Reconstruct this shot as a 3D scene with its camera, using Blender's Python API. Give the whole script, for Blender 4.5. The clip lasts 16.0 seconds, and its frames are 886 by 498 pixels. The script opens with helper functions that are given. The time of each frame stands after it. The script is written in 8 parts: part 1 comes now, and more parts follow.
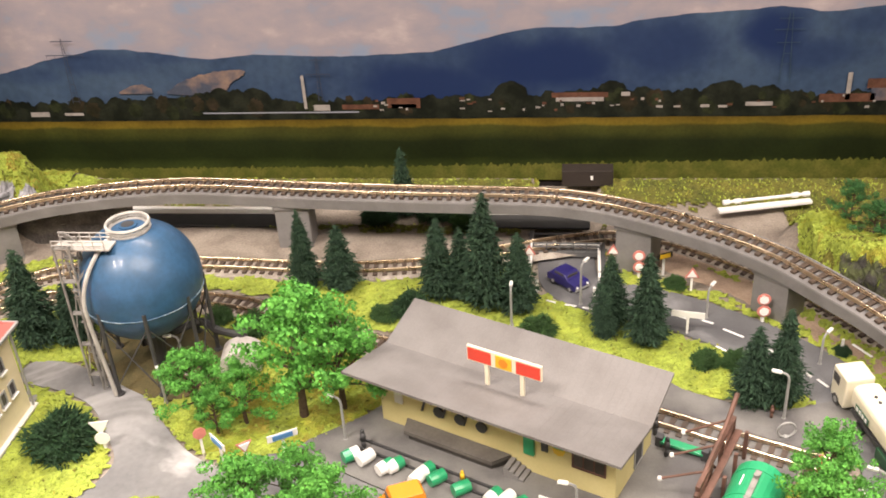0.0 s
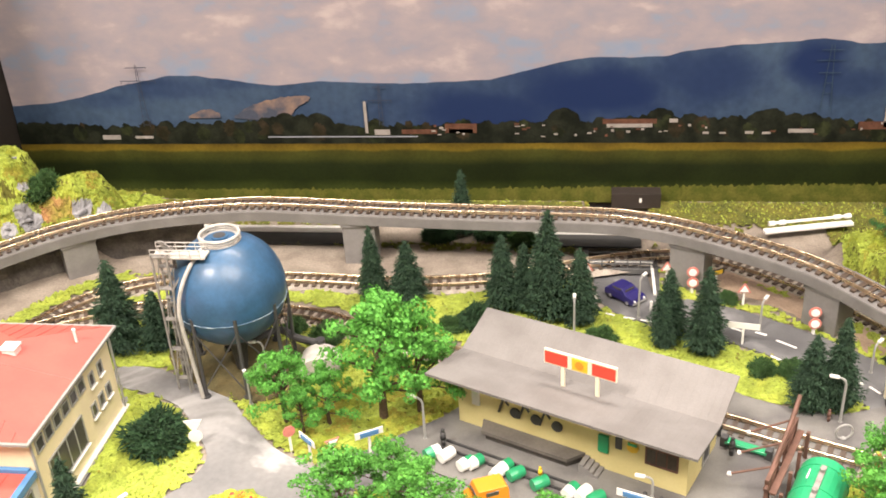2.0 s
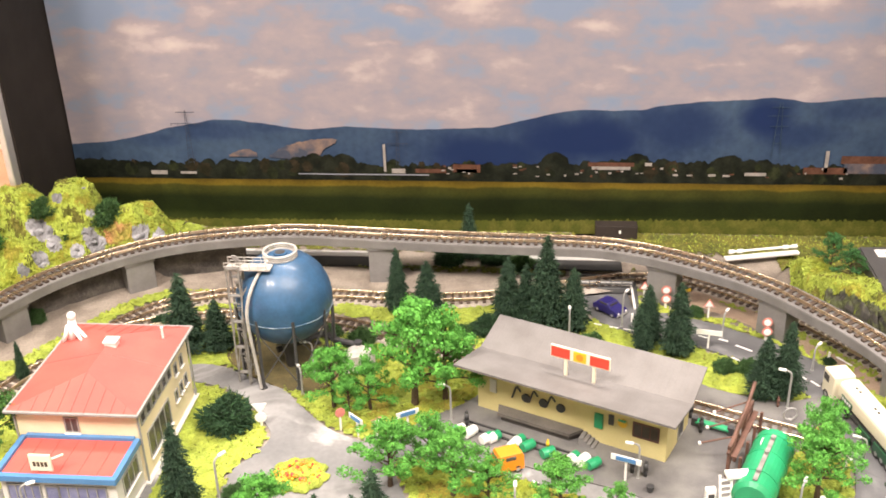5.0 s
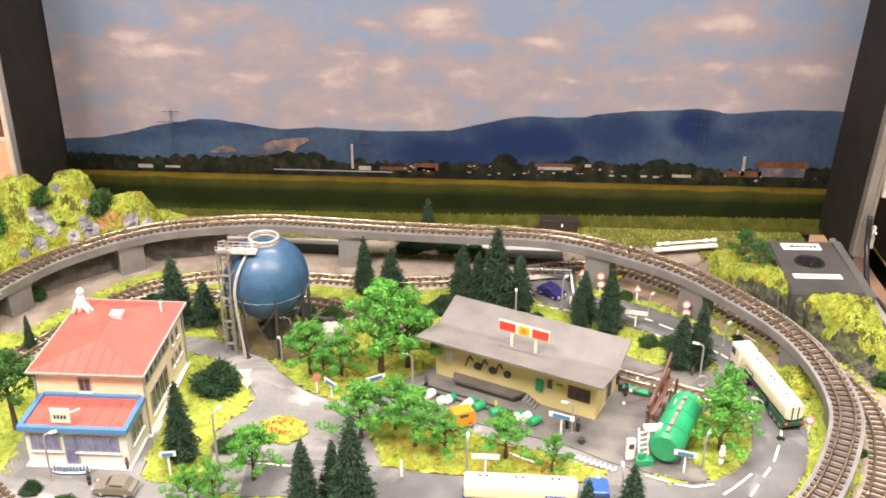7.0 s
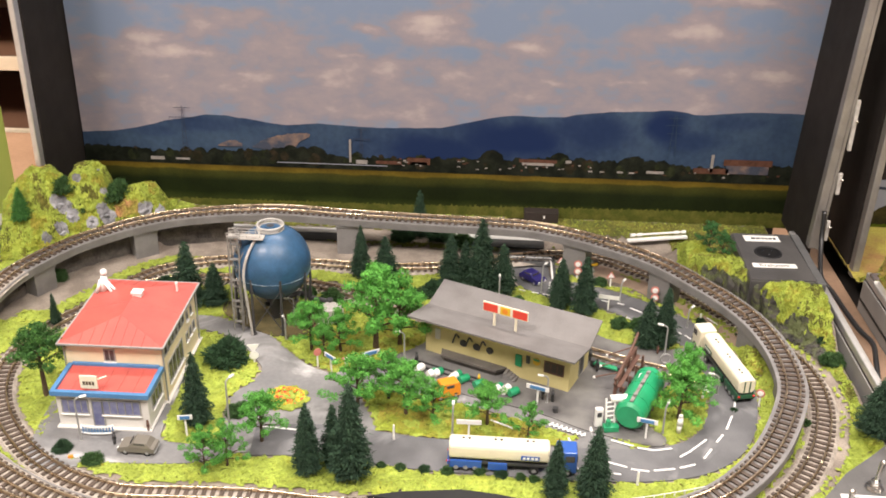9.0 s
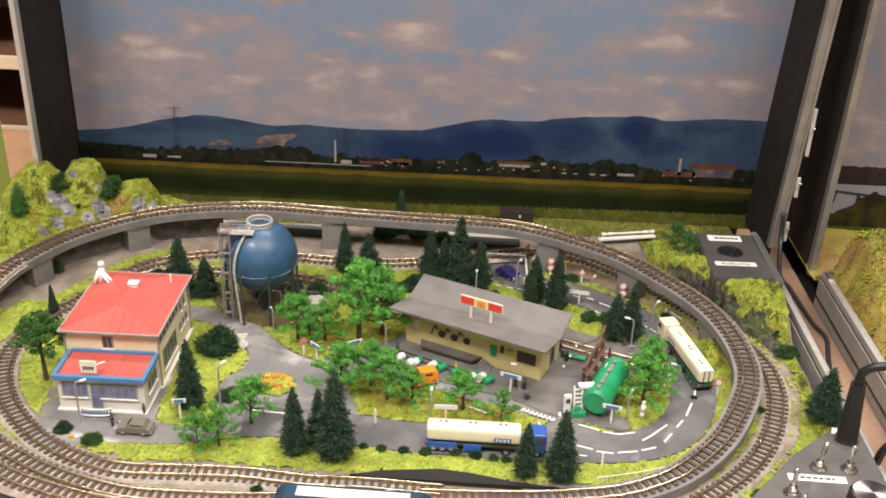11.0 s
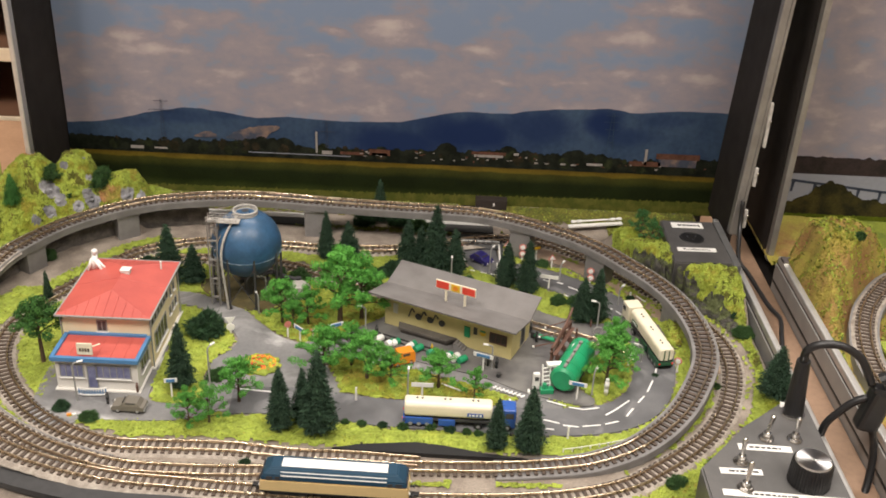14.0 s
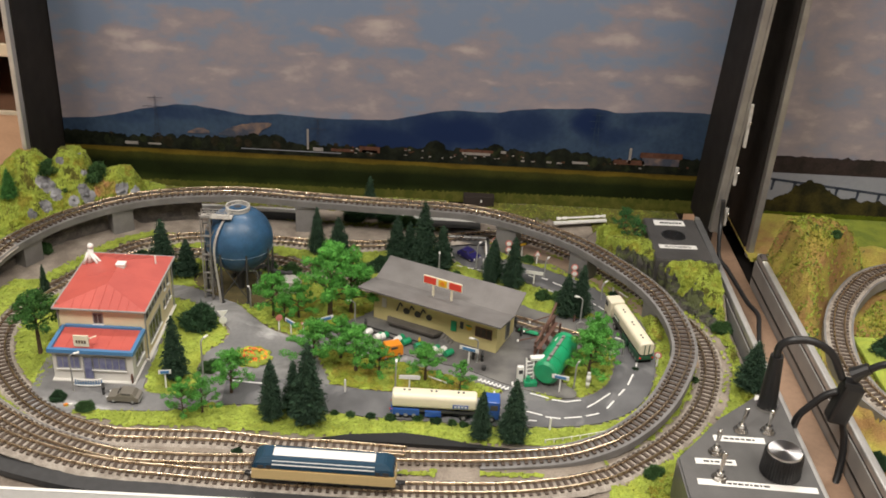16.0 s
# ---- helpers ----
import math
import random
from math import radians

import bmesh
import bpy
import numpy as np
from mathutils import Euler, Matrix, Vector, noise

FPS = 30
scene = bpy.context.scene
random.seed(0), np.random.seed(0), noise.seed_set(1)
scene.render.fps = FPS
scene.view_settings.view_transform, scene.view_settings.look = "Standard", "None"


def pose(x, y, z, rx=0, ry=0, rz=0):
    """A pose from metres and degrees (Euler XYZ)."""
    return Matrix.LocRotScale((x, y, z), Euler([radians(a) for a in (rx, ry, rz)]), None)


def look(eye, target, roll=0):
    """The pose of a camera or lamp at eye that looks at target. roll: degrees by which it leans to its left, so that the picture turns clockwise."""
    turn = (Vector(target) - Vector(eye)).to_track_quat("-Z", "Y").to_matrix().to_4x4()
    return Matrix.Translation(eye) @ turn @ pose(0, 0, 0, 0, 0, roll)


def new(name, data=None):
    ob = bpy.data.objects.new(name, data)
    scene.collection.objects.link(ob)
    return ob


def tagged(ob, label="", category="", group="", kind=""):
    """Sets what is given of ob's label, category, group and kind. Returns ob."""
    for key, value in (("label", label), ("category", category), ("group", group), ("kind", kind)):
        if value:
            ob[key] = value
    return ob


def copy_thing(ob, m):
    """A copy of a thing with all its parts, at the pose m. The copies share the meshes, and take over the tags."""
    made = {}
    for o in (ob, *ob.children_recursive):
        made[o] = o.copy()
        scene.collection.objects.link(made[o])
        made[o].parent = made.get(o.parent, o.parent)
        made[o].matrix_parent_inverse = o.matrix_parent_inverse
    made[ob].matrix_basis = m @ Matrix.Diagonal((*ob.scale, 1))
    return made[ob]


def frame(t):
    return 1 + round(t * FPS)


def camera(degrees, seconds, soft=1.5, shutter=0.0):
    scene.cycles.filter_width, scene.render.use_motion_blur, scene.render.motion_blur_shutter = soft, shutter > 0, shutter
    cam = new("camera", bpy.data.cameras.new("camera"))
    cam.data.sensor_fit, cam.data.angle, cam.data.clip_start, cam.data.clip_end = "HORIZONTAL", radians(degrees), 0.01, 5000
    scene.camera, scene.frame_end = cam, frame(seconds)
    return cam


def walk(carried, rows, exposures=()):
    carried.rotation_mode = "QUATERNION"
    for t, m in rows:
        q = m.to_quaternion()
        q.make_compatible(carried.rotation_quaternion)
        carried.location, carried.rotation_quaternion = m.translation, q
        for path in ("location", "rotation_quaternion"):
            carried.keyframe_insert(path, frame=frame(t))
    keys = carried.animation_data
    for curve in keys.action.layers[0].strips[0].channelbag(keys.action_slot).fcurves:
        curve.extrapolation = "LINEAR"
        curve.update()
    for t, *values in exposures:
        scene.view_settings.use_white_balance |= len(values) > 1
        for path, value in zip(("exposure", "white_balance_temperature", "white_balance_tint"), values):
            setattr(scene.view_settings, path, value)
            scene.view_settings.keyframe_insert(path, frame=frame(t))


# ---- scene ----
cam = camera(47.0, 16.0, soft=1.75)
# fitted path in units of UNIT metres: seconds, eye, target, roll
UNIT = 0.042
PATH = [
    (0, (0.111, 0.102, 5.369), (-0.151, 1.801, 4.347), -4.0),
    (0.5, (-0.074, 0.038, 5.357), (-0.342, 1.745, 4.35), -4.0),
    (1, (-0.213, -0.109, 5.401), (-0.481, 1.604, 4.405), -3.8),
    (1.5, (-0.322, -0.291, 5.433), (-0.591, 1.432, 4.455), -3.7),
    (2, (-0.413, -0.529, 5.483), (-0.683, 1.205, 4.524), -3.6),
    (2.5, (-0.495, -0.823, 5.534), (-0.765, 0.923, 4.597), -3.6),
    (3, (-0.592, -1.114, 5.628), (-0.856, 0.64, 4.704), -3.5),
    (3.5, (-0.653, -1.413, 5.746), (-0.912, 0.346, 4.832), -3.3),
    (6, (-0.851, -3.152, 6.442), (-0.983, -1.357, 5.568), -0.5),
    (6.5, (-0.836, -3.539, 6.594), (-0.945, -1.745, 5.717), -0.0),
    (7, (-0.807, -3.893, 6.782), (-0.903, -2.105, 5.891), 0.3),
    (7.5, (-0.779, -4.228, 6.974), (-0.867, -2.446, 6.071), 0.4),
    (8, (-0.749, -4.53, 7.133), (-0.833, -2.751, 6.222), 0.6),
    (8.5, (-0.736, -4.795, 7.225), (-0.817, -3.015, 6.315), 0.9),
    (9, (-0.719, -5.02, 7.287), (-0.799, -3.238, 6.382), 1.1),
    (11.5, (-0.676, -5.891, 7.687), (-0.706, -4.107, 6.782), 2.4),
    (12, (-0.692, -6.011, 7.761), (-0.712, -4.23, 6.851), 2.5),
    (12.5, (-0.69, -6.096, 7.832), (-0.705, -4.319, 6.915), 2.4),
    (13, (-0.678, -6.214, 7.892), (-0.687, -4.439, 6.97), 2.4),
    (13.5, (-0.648, -6.333, 7.949), (-0.653, -4.56, 7.022), 2.5),
    (14, (-0.609, -6.442, 7.996), (-0.611, -4.671, 7.067), 2.6),
    (14.5, (-0.578, -6.546, 8.049), (-0.577, -4.776, 7.119), 2.7),
    (15, (-0.587, -6.632, 8.127), (-0.578, -4.864, 7.191), 2.9),
    (15.5, (-0.589, -6.703, 8.186), (-0.573, -4.938, 7.247), 3.1),
    (16, (-0.566, -6.772, 8.231), (-0.549, -5.007, 7.29), 3.2),
]
EXPOSURES = [(0.0, 0.46, 7000, 17), (1.5, 0.73, 7000, 15), (3.5, 0.77, 7000, 15), (6.0, 0.73, 6950, 17), (7.0, 0.71, 6950, 17), (8.0, 0.43, 6950, 17), (9.0, 0.23, 6700, 15), (11.5, -0.10, 6800, 14), (12.5, -0.15, 6750, 13), (14.5, -0.37, 6750, 12), (16.0, -0.52, 6650, 10)]
walk(cam, [(t, look(Vector(eye) * UNIT, Vector(target) * UNIT, roll)) for t, eye, target, roll in PATH], EXPOSURES)

# ---- light: an indoor hall with ceiling lamps; everything below is written in millimetres ----
MM = 0.001
world = bpy.data.worlds.new("world")
scene.world = world
world.use_nodes = True
world.node_tree.nodes["Background"].inputs[0].default_value = (0.9, 0.93, 1.0, 1)
world.node_tree.nodes["Background"].inputs[1].default_value = 0.02


def ceiling_tube(x, y, z, sx, sy, watts, rz=0.0):
    data = bpy.data.lights.new("ceiling_tube", "AREA")
    data.shape, data.size, data.size_y, data.energy, data.color = "RECTANGLE", sx, sy, watts, (1.0, 0.95, 0.885)
    ob = new("ceiling_tube", data)
    ob.matrix_world = pose(x, y, z, 0, 0, rz)
    return ob


ceiling_tube(-0.72, -0.85, 1.86, 0.24, 0.5, 29)
ceiling_tube(-1.15, -0.85, 1.86, 0.24, 0.5, 27)
ceiling_tube(0.75, -0.75, 1.86, 1.5, 1.1, 57)
ceiling_tube(0.10, 0.85, 1.86, 1.2, 0.3, 34)

# ---- materials ----
def mat(name, col, rough=0.6, metal=0.0, col2=None, scale=400.0, fine=2500.0, var=0.25, bump=0.3, depth=0.0002, rnd=0.0, island=0.0, coat=0.0, sheen=0.0, spec=0.5):
    """A node material with grain at two scales; col2 is the colour of its patches."""
    m = bpy.data.materials.new(name)
    m.use_nodes = True
    nt = m.node_tree
    N, L = nt.nodes, nt.links
    p = N["Principled BSDF"]
    tc = N.new("ShaderNodeTexCoord")
    big, small = N.new("ShaderNodeTexNoise"), N.new("ShaderNodeTexNoise")
    for n, s, d in ((big, scale, 3.0), (small, fine, 2.0)):
        n.inputs["Scale"].default_value, n.inputs["Detail"].default_value = s, d
        L.new(tc.outputs["Object"], n.inputs["Vector"])
    ramp = N.new("ShaderNodeValToRGB")
    ramp.color_ramp.elements[0].position, ramp.color_ramp.elements[1].position = 0.38, 0.62
    L.new(big.outputs["Fac"], ramp.inputs[0])
    mix = N.new("ShaderNodeMix")
    mix.data_type = "RGBA"
    c2 = col2 or tuple(c * (1 - var) for c in col)
    mix.inputs["A"].default_value, mix.inputs["B"].default_value = (*col, 1), (*c2, 1)
    L.new(ramp.outputs[0], mix.inputs["Factor"])
    hsv = N.new("ShaderNodeHueSaturation")
    L.new(mix.outputs["Result"], hsv.inputs["Color"])
    mul = N.new("ShaderNodeMath")
    mul.operation = "MULTIPLY_ADD"
    L.new(small.outputs["Fac"], mul.inputs[0])
    mul.inputs[1].default_value, mul.inputs[2].default_value = 2 * var, 1.0 - var
    last = mul
    for amount, node, sock in ((rnd, "ShaderNodeObjectInfo", "Random"), (island, "ShaderNodeNewGeometry", "Random Per Island")):
        if amount:
            src, ad = N.new(node), N.new("ShaderNodeMath")
            ad.operation = "MULTIPLY_ADD"
            L.new(src.outputs[sock], ad.inputs[0])
            ad.inputs[1].default_value = amount
            L.new(last.outputs[0], ad.inputs[2])
            sub = N.new("ShaderNodeMath")
            sub.operation, sub.inputs[1].default_value = "SUBTRACT", amount / 2
            L.new(ad.outputs[0], sub.inputs[0])
            last = sub
    L.new(last.outputs[0], hsv.inputs["Value"])
    L.new(hsv.outputs[0], p.inputs["Base Color"])
    rr = N.new("ShaderNodeMath")
    rr.operation = "MULTIPLY_ADD"
    L.new(big.outputs["Fac"], rr.inputs[0])
    rr.inputs[1].default_value, rr.inputs[2].default_value = 0.2, rough - 0.1
    L.new(rr.outputs[0], p.inputs["Roughness"])
    p.inputs["Metallic"].default_value = metal
    p.inputs["Specular IOR Level"].default_value = spec
    p.inputs["Coat Weight"].default_value = coat
    p.inputs["Sheen Weight"].default_value = sheen
    if bump:
        b = N.new("ShaderNodeBump")
        b.inputs["Strength"].default_value, b.inputs["Distance"].default_value = bump, depth
        L.new(small.outputs["Fac"], b.inputs["Height"])
        L.new(b.outputs[0], p.inputs["Normal"])
    return m


M_GRAVEL = mat("beige_gravel", (0.30, 0.255, 0.21), 0.9, col2=(0.20, 0.165, 0.135), scale=70, fine=1100, var=0.45, bump=0.8, depth=0.0006)
M_BALLAST = mat("track_ballast", (0.40, 0.355, 0.305), 0.9, col2=(0.27, 0.235, 0.20), scale=200, fine=1500, var=0.4, bump=1.0, depth=0.0006)
M_TURF = mat("yellow_green_flock", (0.322, 0.40, 0.06), 0.95, col2=(0.23, 0.285, 0.04), scale=95, fine=1300, var=0.5, bump=1.0, depth=0.0008, island=0.25)
M_TURF_OLIVE = mat("olive_brown_flock", (0.15, 0.14, 0.022), 0.95, col2=(0.09, 0.10, 0.015), scale=70, fine=1500, var=0.4, bump=1.0, depth=0.0008, island=0.3)
M_TURF_BROWN = mat("brown_green_flock", (0.29, 0.245, 0.035), 0.95, col2=(0.25, 0.30, 0.03), scale=90, fine=1500, var=0.4, bump=1.0, depth=0.0008, island=0.3)
M_ASPHALT = mat("grey_road_paint", (0.145, 0.145, 0.15), 0.75, col2=(0.095, 0.095, 0.10), scale=35, fine=1800, var=0.18, bump=0.3)
M_ASPHALT_L = mat("pale_worn_road", (0.215, 0.211, 0.209), 0.7, col2=(0.15, 0.15, 0.152), scale=28, fine=500, var=0.2, bump=0.3)
M_SAND = mat("reddish_sand_bank", (0.40, 0.29, 0.21), 0.9, col2=(0.29, 0.205, 0.15), scale=60, fine=1300, var=0.3, bump=0.8, depth=0.0005)
M_YARD = mat("dark_yard_paving", (0.17, 0.165, 0.155), 0.75, col2=(0.105, 0.10, 0.10), scale=60, fine=1500, var=0.15, bump=0.3)
M_MARK = mat("white_road_paint", (0.8, 0.8, 0.78), 0.6, scale=300, fine=3000, var=0.12, bump=0.1)
M_CONCRETE = mat("grey_concrete_plastic", (0.212, 0.204, 0.20), 0.6, col2=(0.172, 0.164, 0.16), scale=80, fine=900, var=0.1, bump=0.15)
M_DARKWALL = mat("dark_grey_retaining", (0.10, 0.10, 0.10), 0.7, scale=90, fine=900, var=0.2, bump=0.3)
M_RAIL = mat("nickel_silver_rail", (0.85, 0.69, 0.50), 0.27, 1.0, scale=120, fine=1500, var=0.15, bump=0.05)
M_SLEEPER = mat("brown_plastic_sleeper", (0.085, 0.06, 0.045), 0.6, scale=500, fine=2500, var=0.25, bump=0.2, rnd=0.25)
M_CASE = mat("black_grey_case_lining", (0.021, 0.0168, 0.0148), 0.75, spec=0.3, scale=60, fine=2500, var=0.15, bump=0.3, depth=0.0001)
M_ALU = mat("brushed_aluminium", (0.66, 0.65, 0.63), 0.42, 0.7, scale=150, fine=3000, var=0.1, bump=0.05)
M_TRIM = mat("dull_aluminium", (0.34, 0.325, 0.305), 0.45, 0.6, col2=(0.27, 0.255, 0.24), scale=60, fine=2500, var=0.12, bump=0.05)
M_WOOD = mat("brown_table_board", (0.42, 0.25, 0.15), 0.5, col2=(0.33, 0.19, 0.11), scale=12, fine=300, var=0.15, bump=0.1)
M_SHELF = mat("brown_shelf_board", (0.20, 0.10, 0.06), 0.5, col2=(0.15, 0.075, 0.04), scale=10, fine=200, var=0.15, bump=0.1)
M_CREAM = mat("cream_board_edge", (0.8, 0.68, 0.5), 0.5, scale=20, fine=300, var=0.08, bump=0.05)
M_ROOM = mat("beige_room_wall", (0.55, 0.50, 0.44), 0.8, scale=3, fine=60, var=0.06, bump=0.1)
M_FLOOR = mat("grey_hall_floor", (0.25, 0.23, 0.21), 0.6, scale=3, fine=40, var=0.1, bump=0.1)
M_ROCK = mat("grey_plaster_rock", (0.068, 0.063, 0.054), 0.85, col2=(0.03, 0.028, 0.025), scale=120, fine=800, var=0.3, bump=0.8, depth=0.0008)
M_ROCK_L = mat("pale_grey_plaster_rock", (0.36, 0.36, 0.38), 0.85, col2=(0.12, 0.12, 0.125), scale=70, fine=800, var=0.3, bump=0.8, depth=0.0008)
M_BUSH = mat("dark_green_flock", (0.03, 0.085, 0.028), 0.95, col2=(0.016, 0.055, 0.022), scale=200, fine=1800, var=0.4, bump=0.8, depth=0.0006, island=0.4)
M_LEAF = mat("bright_green_foliage", (0.125, 0.42, 0.06), 0.9, col2=(0.075, 0.29, 0.045), scale=160, fine=1500, var=0.35, bump=0.8, depth=0.0006, island=0.5)
M_LEAF_D = mat("olive_green_foliage", (0.055, 0.17, 0.025), 0.85, col2=(0.03, 0.11, 0.02), scale=160, fine=1500, var=0.35, bump=0.8, depth=0.0006, island=0.5)
M_NEEDLE = mat("dark_green_needles", (0.028, 0.066, 0.033), 0.95, col2=(0.016, 0.042, 0.023), scale=150, fine=2000, var=0.3, bump=0.5, island=0.4)
M_TRUNK = mat("brown_bark", (0.10, 0.065, 0.04), 0.9, scale=400, fine=1500, var=0.3, bump=0.6)
M_WHITE = mat("white_plastic", (0.78, 0.77, 0.74), 0.45, scale=200, fine=1500, var=0.06, bump=0.05)
M_RED = mat("red_paint", (0.62, 0.045, 0.03), 0.45, scale=200, fine=1500, var=0.1, bump=0.05)
M_BLACK = mat("black_plastic", (0.015, 0.015, 0.016), 0.4, scale=200, fine=1500, var=0.15, bump=0.05)
M_DARK = mat("dark_grey_plastic", (0.05, 0.05, 0.052), 0.5, scale=200, fine=1500, var=0.15, bump=0.1)
M_GREYM = mat("grey_metal_paint", (0.30, 0.30, 0.29), 0.45, scale=200, fine=1500, var=0.1, bump=0.1)
M_YELLOW = mat("yellow_paint", (0.75, 0.47, 0.03), 0.45, scale=200, fine=1500, var=0.08, bump=0.05)


def scuffed(m, col, scale, lo, hi, strength):
    """Adds pale scuffs in stretched, curling patches to a material."""
    N, L = m.node_tree.nodes, m.node_tree.links
    sock = N["Principled BSDF"].inputs["Base Color"]
    was = sock.links[0].from_socket
    tc, n, ramp, mix = N.new("ShaderNodeTexCoord"), N.new("ShaderNodeTexNoise"), N.new("ShaderNodeValToRGB"), N.new("ShaderNodeMix")
    n.inputs["Scale"].default_value, n.inputs["Detail"].default_value, n.inputs["Distortion"].default_value = scale, 4.0, 2.2
    L.new(tc.outputs["Object"], n.inputs["Vector"])
    ramp.color_ramp.elements[0].position, ramp.color_ramp.elements[1].position = lo, hi
    ramp.color_ramp.elements[1].color = (strength, strength, strength, 1)
    L.new(n.outputs["Fac"], ramp.inputs[0])
    mix.data_type = "RGBA"
    L.new(ramp.outputs[0], mix.inputs["Factor"])
    L.new(was, mix.inputs["A"])
    mix.inputs["B"].default_value = (*col, 1)
    L.new(mix.outputs["Result"], sock)


scuffed(M_ASPHALT_L, (0.50, 0.495, 0.49), 15, 0.56, 0.70, 0.85)
scuffed(M_ASPHALT, (0.30, 0.30, 0.305), 22, 0.55, 0.75, 0.7)
scuffed(M_TURF, (0.40, 0.44, 0.06), 40, 0.5, 0.7, 0.6)
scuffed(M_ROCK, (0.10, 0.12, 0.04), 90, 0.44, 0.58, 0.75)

# ---- building helpers (millimetres) ----
def part(name, bm, material, parent=None, label="", smooth=False, at=None):
    """Links a bmesh in millimetres as one mesh object, under a thing or a part if given."""
    me = bpy.data.meshes.new(name)
    bmesh.ops.scale(bm, vec=(MM, MM, MM), verts=bm.verts)
    bmesh.ops.recalc_face_normals(bm, faces=bm.faces)
    bm.to_mesh(me)
    bm.free()
    me.materials.append(material)
    if smooth:
        for f in me.polygons:
            f.use_smooth = True
    ob = new(name, me)
    if parent:
        ob.parent = parent
    if at is not None:
        ob.matrix_basis = at
    if label:
        tagged(ob, label)
    return ob


def raw(name, verts, faces, material, parent=None, smooth=False):
    """Links lists of vertices (millimetres) and faces as one mesh object."""
    me = bpy.data.meshes.new(name)
    me.from_pydata([(x * MM, y * MM, z * MM) for x, y, z in verts], [], faces)
    me.materials.append(material)
    if smooth:
        me.polygons.foreach_set("use_smooth", [True] * len(me.polygons))
    ob = new(name, me)
    if parent:
        ob.parent = parent
    return ob


def at(x, y, z=0.0, rz=0.0, s=1.0, rx=0.0, ry=0.0):
    return pose(x * MM, y * MM, z * MM, rx, ry, rz) @ Matrix.Scale(s, 4)


def thing(name, x, y, z, rz, label, category, group="", kind=""):
    ob = new(name)
    ob.empty_display_size = 0.005
    ob.matrix_basis = at(x, y, z, rz)
    return tagged(ob, label, category, group, kind)


def link(name, mesh, parent, m):
    """Another object on a mesh that is there already."""
    ob = new(name, mesh)
    ob.parent = parent
    ob.matrix_basis = m
    return ob


def box(bm, cx, cy, cz, sx, sy, sz, bevel=0.0, m=None, taper=1.0):
    g = bmesh.ops.create_cube(bm, size=1.0)
    vs = g["verts"]
    for v in vs:
        k = taper if v.co.z > 0 else 1.0
        v.co = Vector((v.co.x * sx * k, v.co.y * sy * k, v.co.z * sz))
    if bevel:
        es = {e for v in vs for e in v.link_edges}
        r = bmesh.ops.bevel(bm, geom=list(es), offset=bevel, segments=2, affect="EDGES", profile=0.6)
        vs = list({v for f in r["faces"] for v in f.verts} | {v for v in vs if v.is_valid})
    for v in vs:
        v.co += Vector((cx, cy, cz))
        if m:
            v.co = m @ v.co
    return vs


def rod(bm, a, b, r0, r1=None, n=8, cap=True):
    a, b = Vector(a), Vector(b)
    r1 = r0 if r1 is None else r1
    g = bmesh.ops.create_cone(bm, cap_ends=cap, segments=n, radius1=r0, radius2=max(r1, 0.001), depth=(b - a).length)
    q = (b - a).to_track_quat("Z", "Y").to_matrix().to_4x4()
    mid = (a + b) / 2
    for v in g["verts"]:
        v.co = q @ v.co + mid
    return g["verts"]


def ball(bm, c, r, n=2, squash=(1, 1, 1), rough=0.0, seed=0.0):
    g = bmesh.ops.create_icosphere(bm, subdivisions=n, radius=1.0)
    for v in g["verts"]:
        k = 1.0 + (rough * noise.noise(v.co * 2.2 + Vector((seed, seed * 1.7, 3.1))) if rough else 0.0)
        v.co = Vector((v.co.x * r * squash[0] * k + c[0], v.co.y * r * squash[1] * k + c[1], v.co.z * r * squash[2] * k + c[2]))
    return g["verts"]


def prism(bm, poly, z0, z1):
    """An upright prism over a polygon; z1 may be a function of x, y."""
    lo = [bm.verts.new((x, y, z0)) for x, y in poly]
    hi = [bm.verts.new((x, y, z1(x, y) if callable(z1) else z1)) for x, y in poly]
    n = len(poly)
    for i in range(n):
        bm.faces.new((lo[i], lo[(i + 1) % n], hi[(i + 1) % n], hi[i]))
    bm.faces.new(hi)
    bm.faces.new(lo[::-1])


def spline(pts, step=3.0, closed=False):
    """Catmull-Rom through the points, then even steps along it."""
    P = [Vector(p if len(p) == 3 else (*p, 0.0)) for p in pts]
    n = len(P)
    out = []
    for i in range(n if closed else n - 1):
        p1, p2 = P[i], P[(i + 1) % n]
        p0 = P[i - 1] if (closed or i) else 2 * p1 - p2
        p3 = P[(i + 2) % n] if (closed or i + 2 < n) else 2 * p2 - p1
        for k in range(24):
            t = k / 24
            out.append(0.5 * (2 * p1 + (p2 - p0) * t + (2 * p0 - 5 * p1 + 4 * p2 - p3) * t * t + (3 * p1 - p0 - 3 * p2 + p3) * t ** 3))
    out.append(P[0].copy() if closed else P[-1].copy())
    res, left = [out[0]], step
    for a, b in zip(out, out[1:]):
        d = (b - a).length
        while d >= left and d > 0:
            a = a + (b - a) * (left / d)
            res.append(a)
            d, left = (b - a).length, step
        left -= d
    return res


def heading(path, i):
    d = path[min(i + 1, len(path) - 1)] - path[max(i - 1, 0)]
    return math.atan2(d.y, d.x)


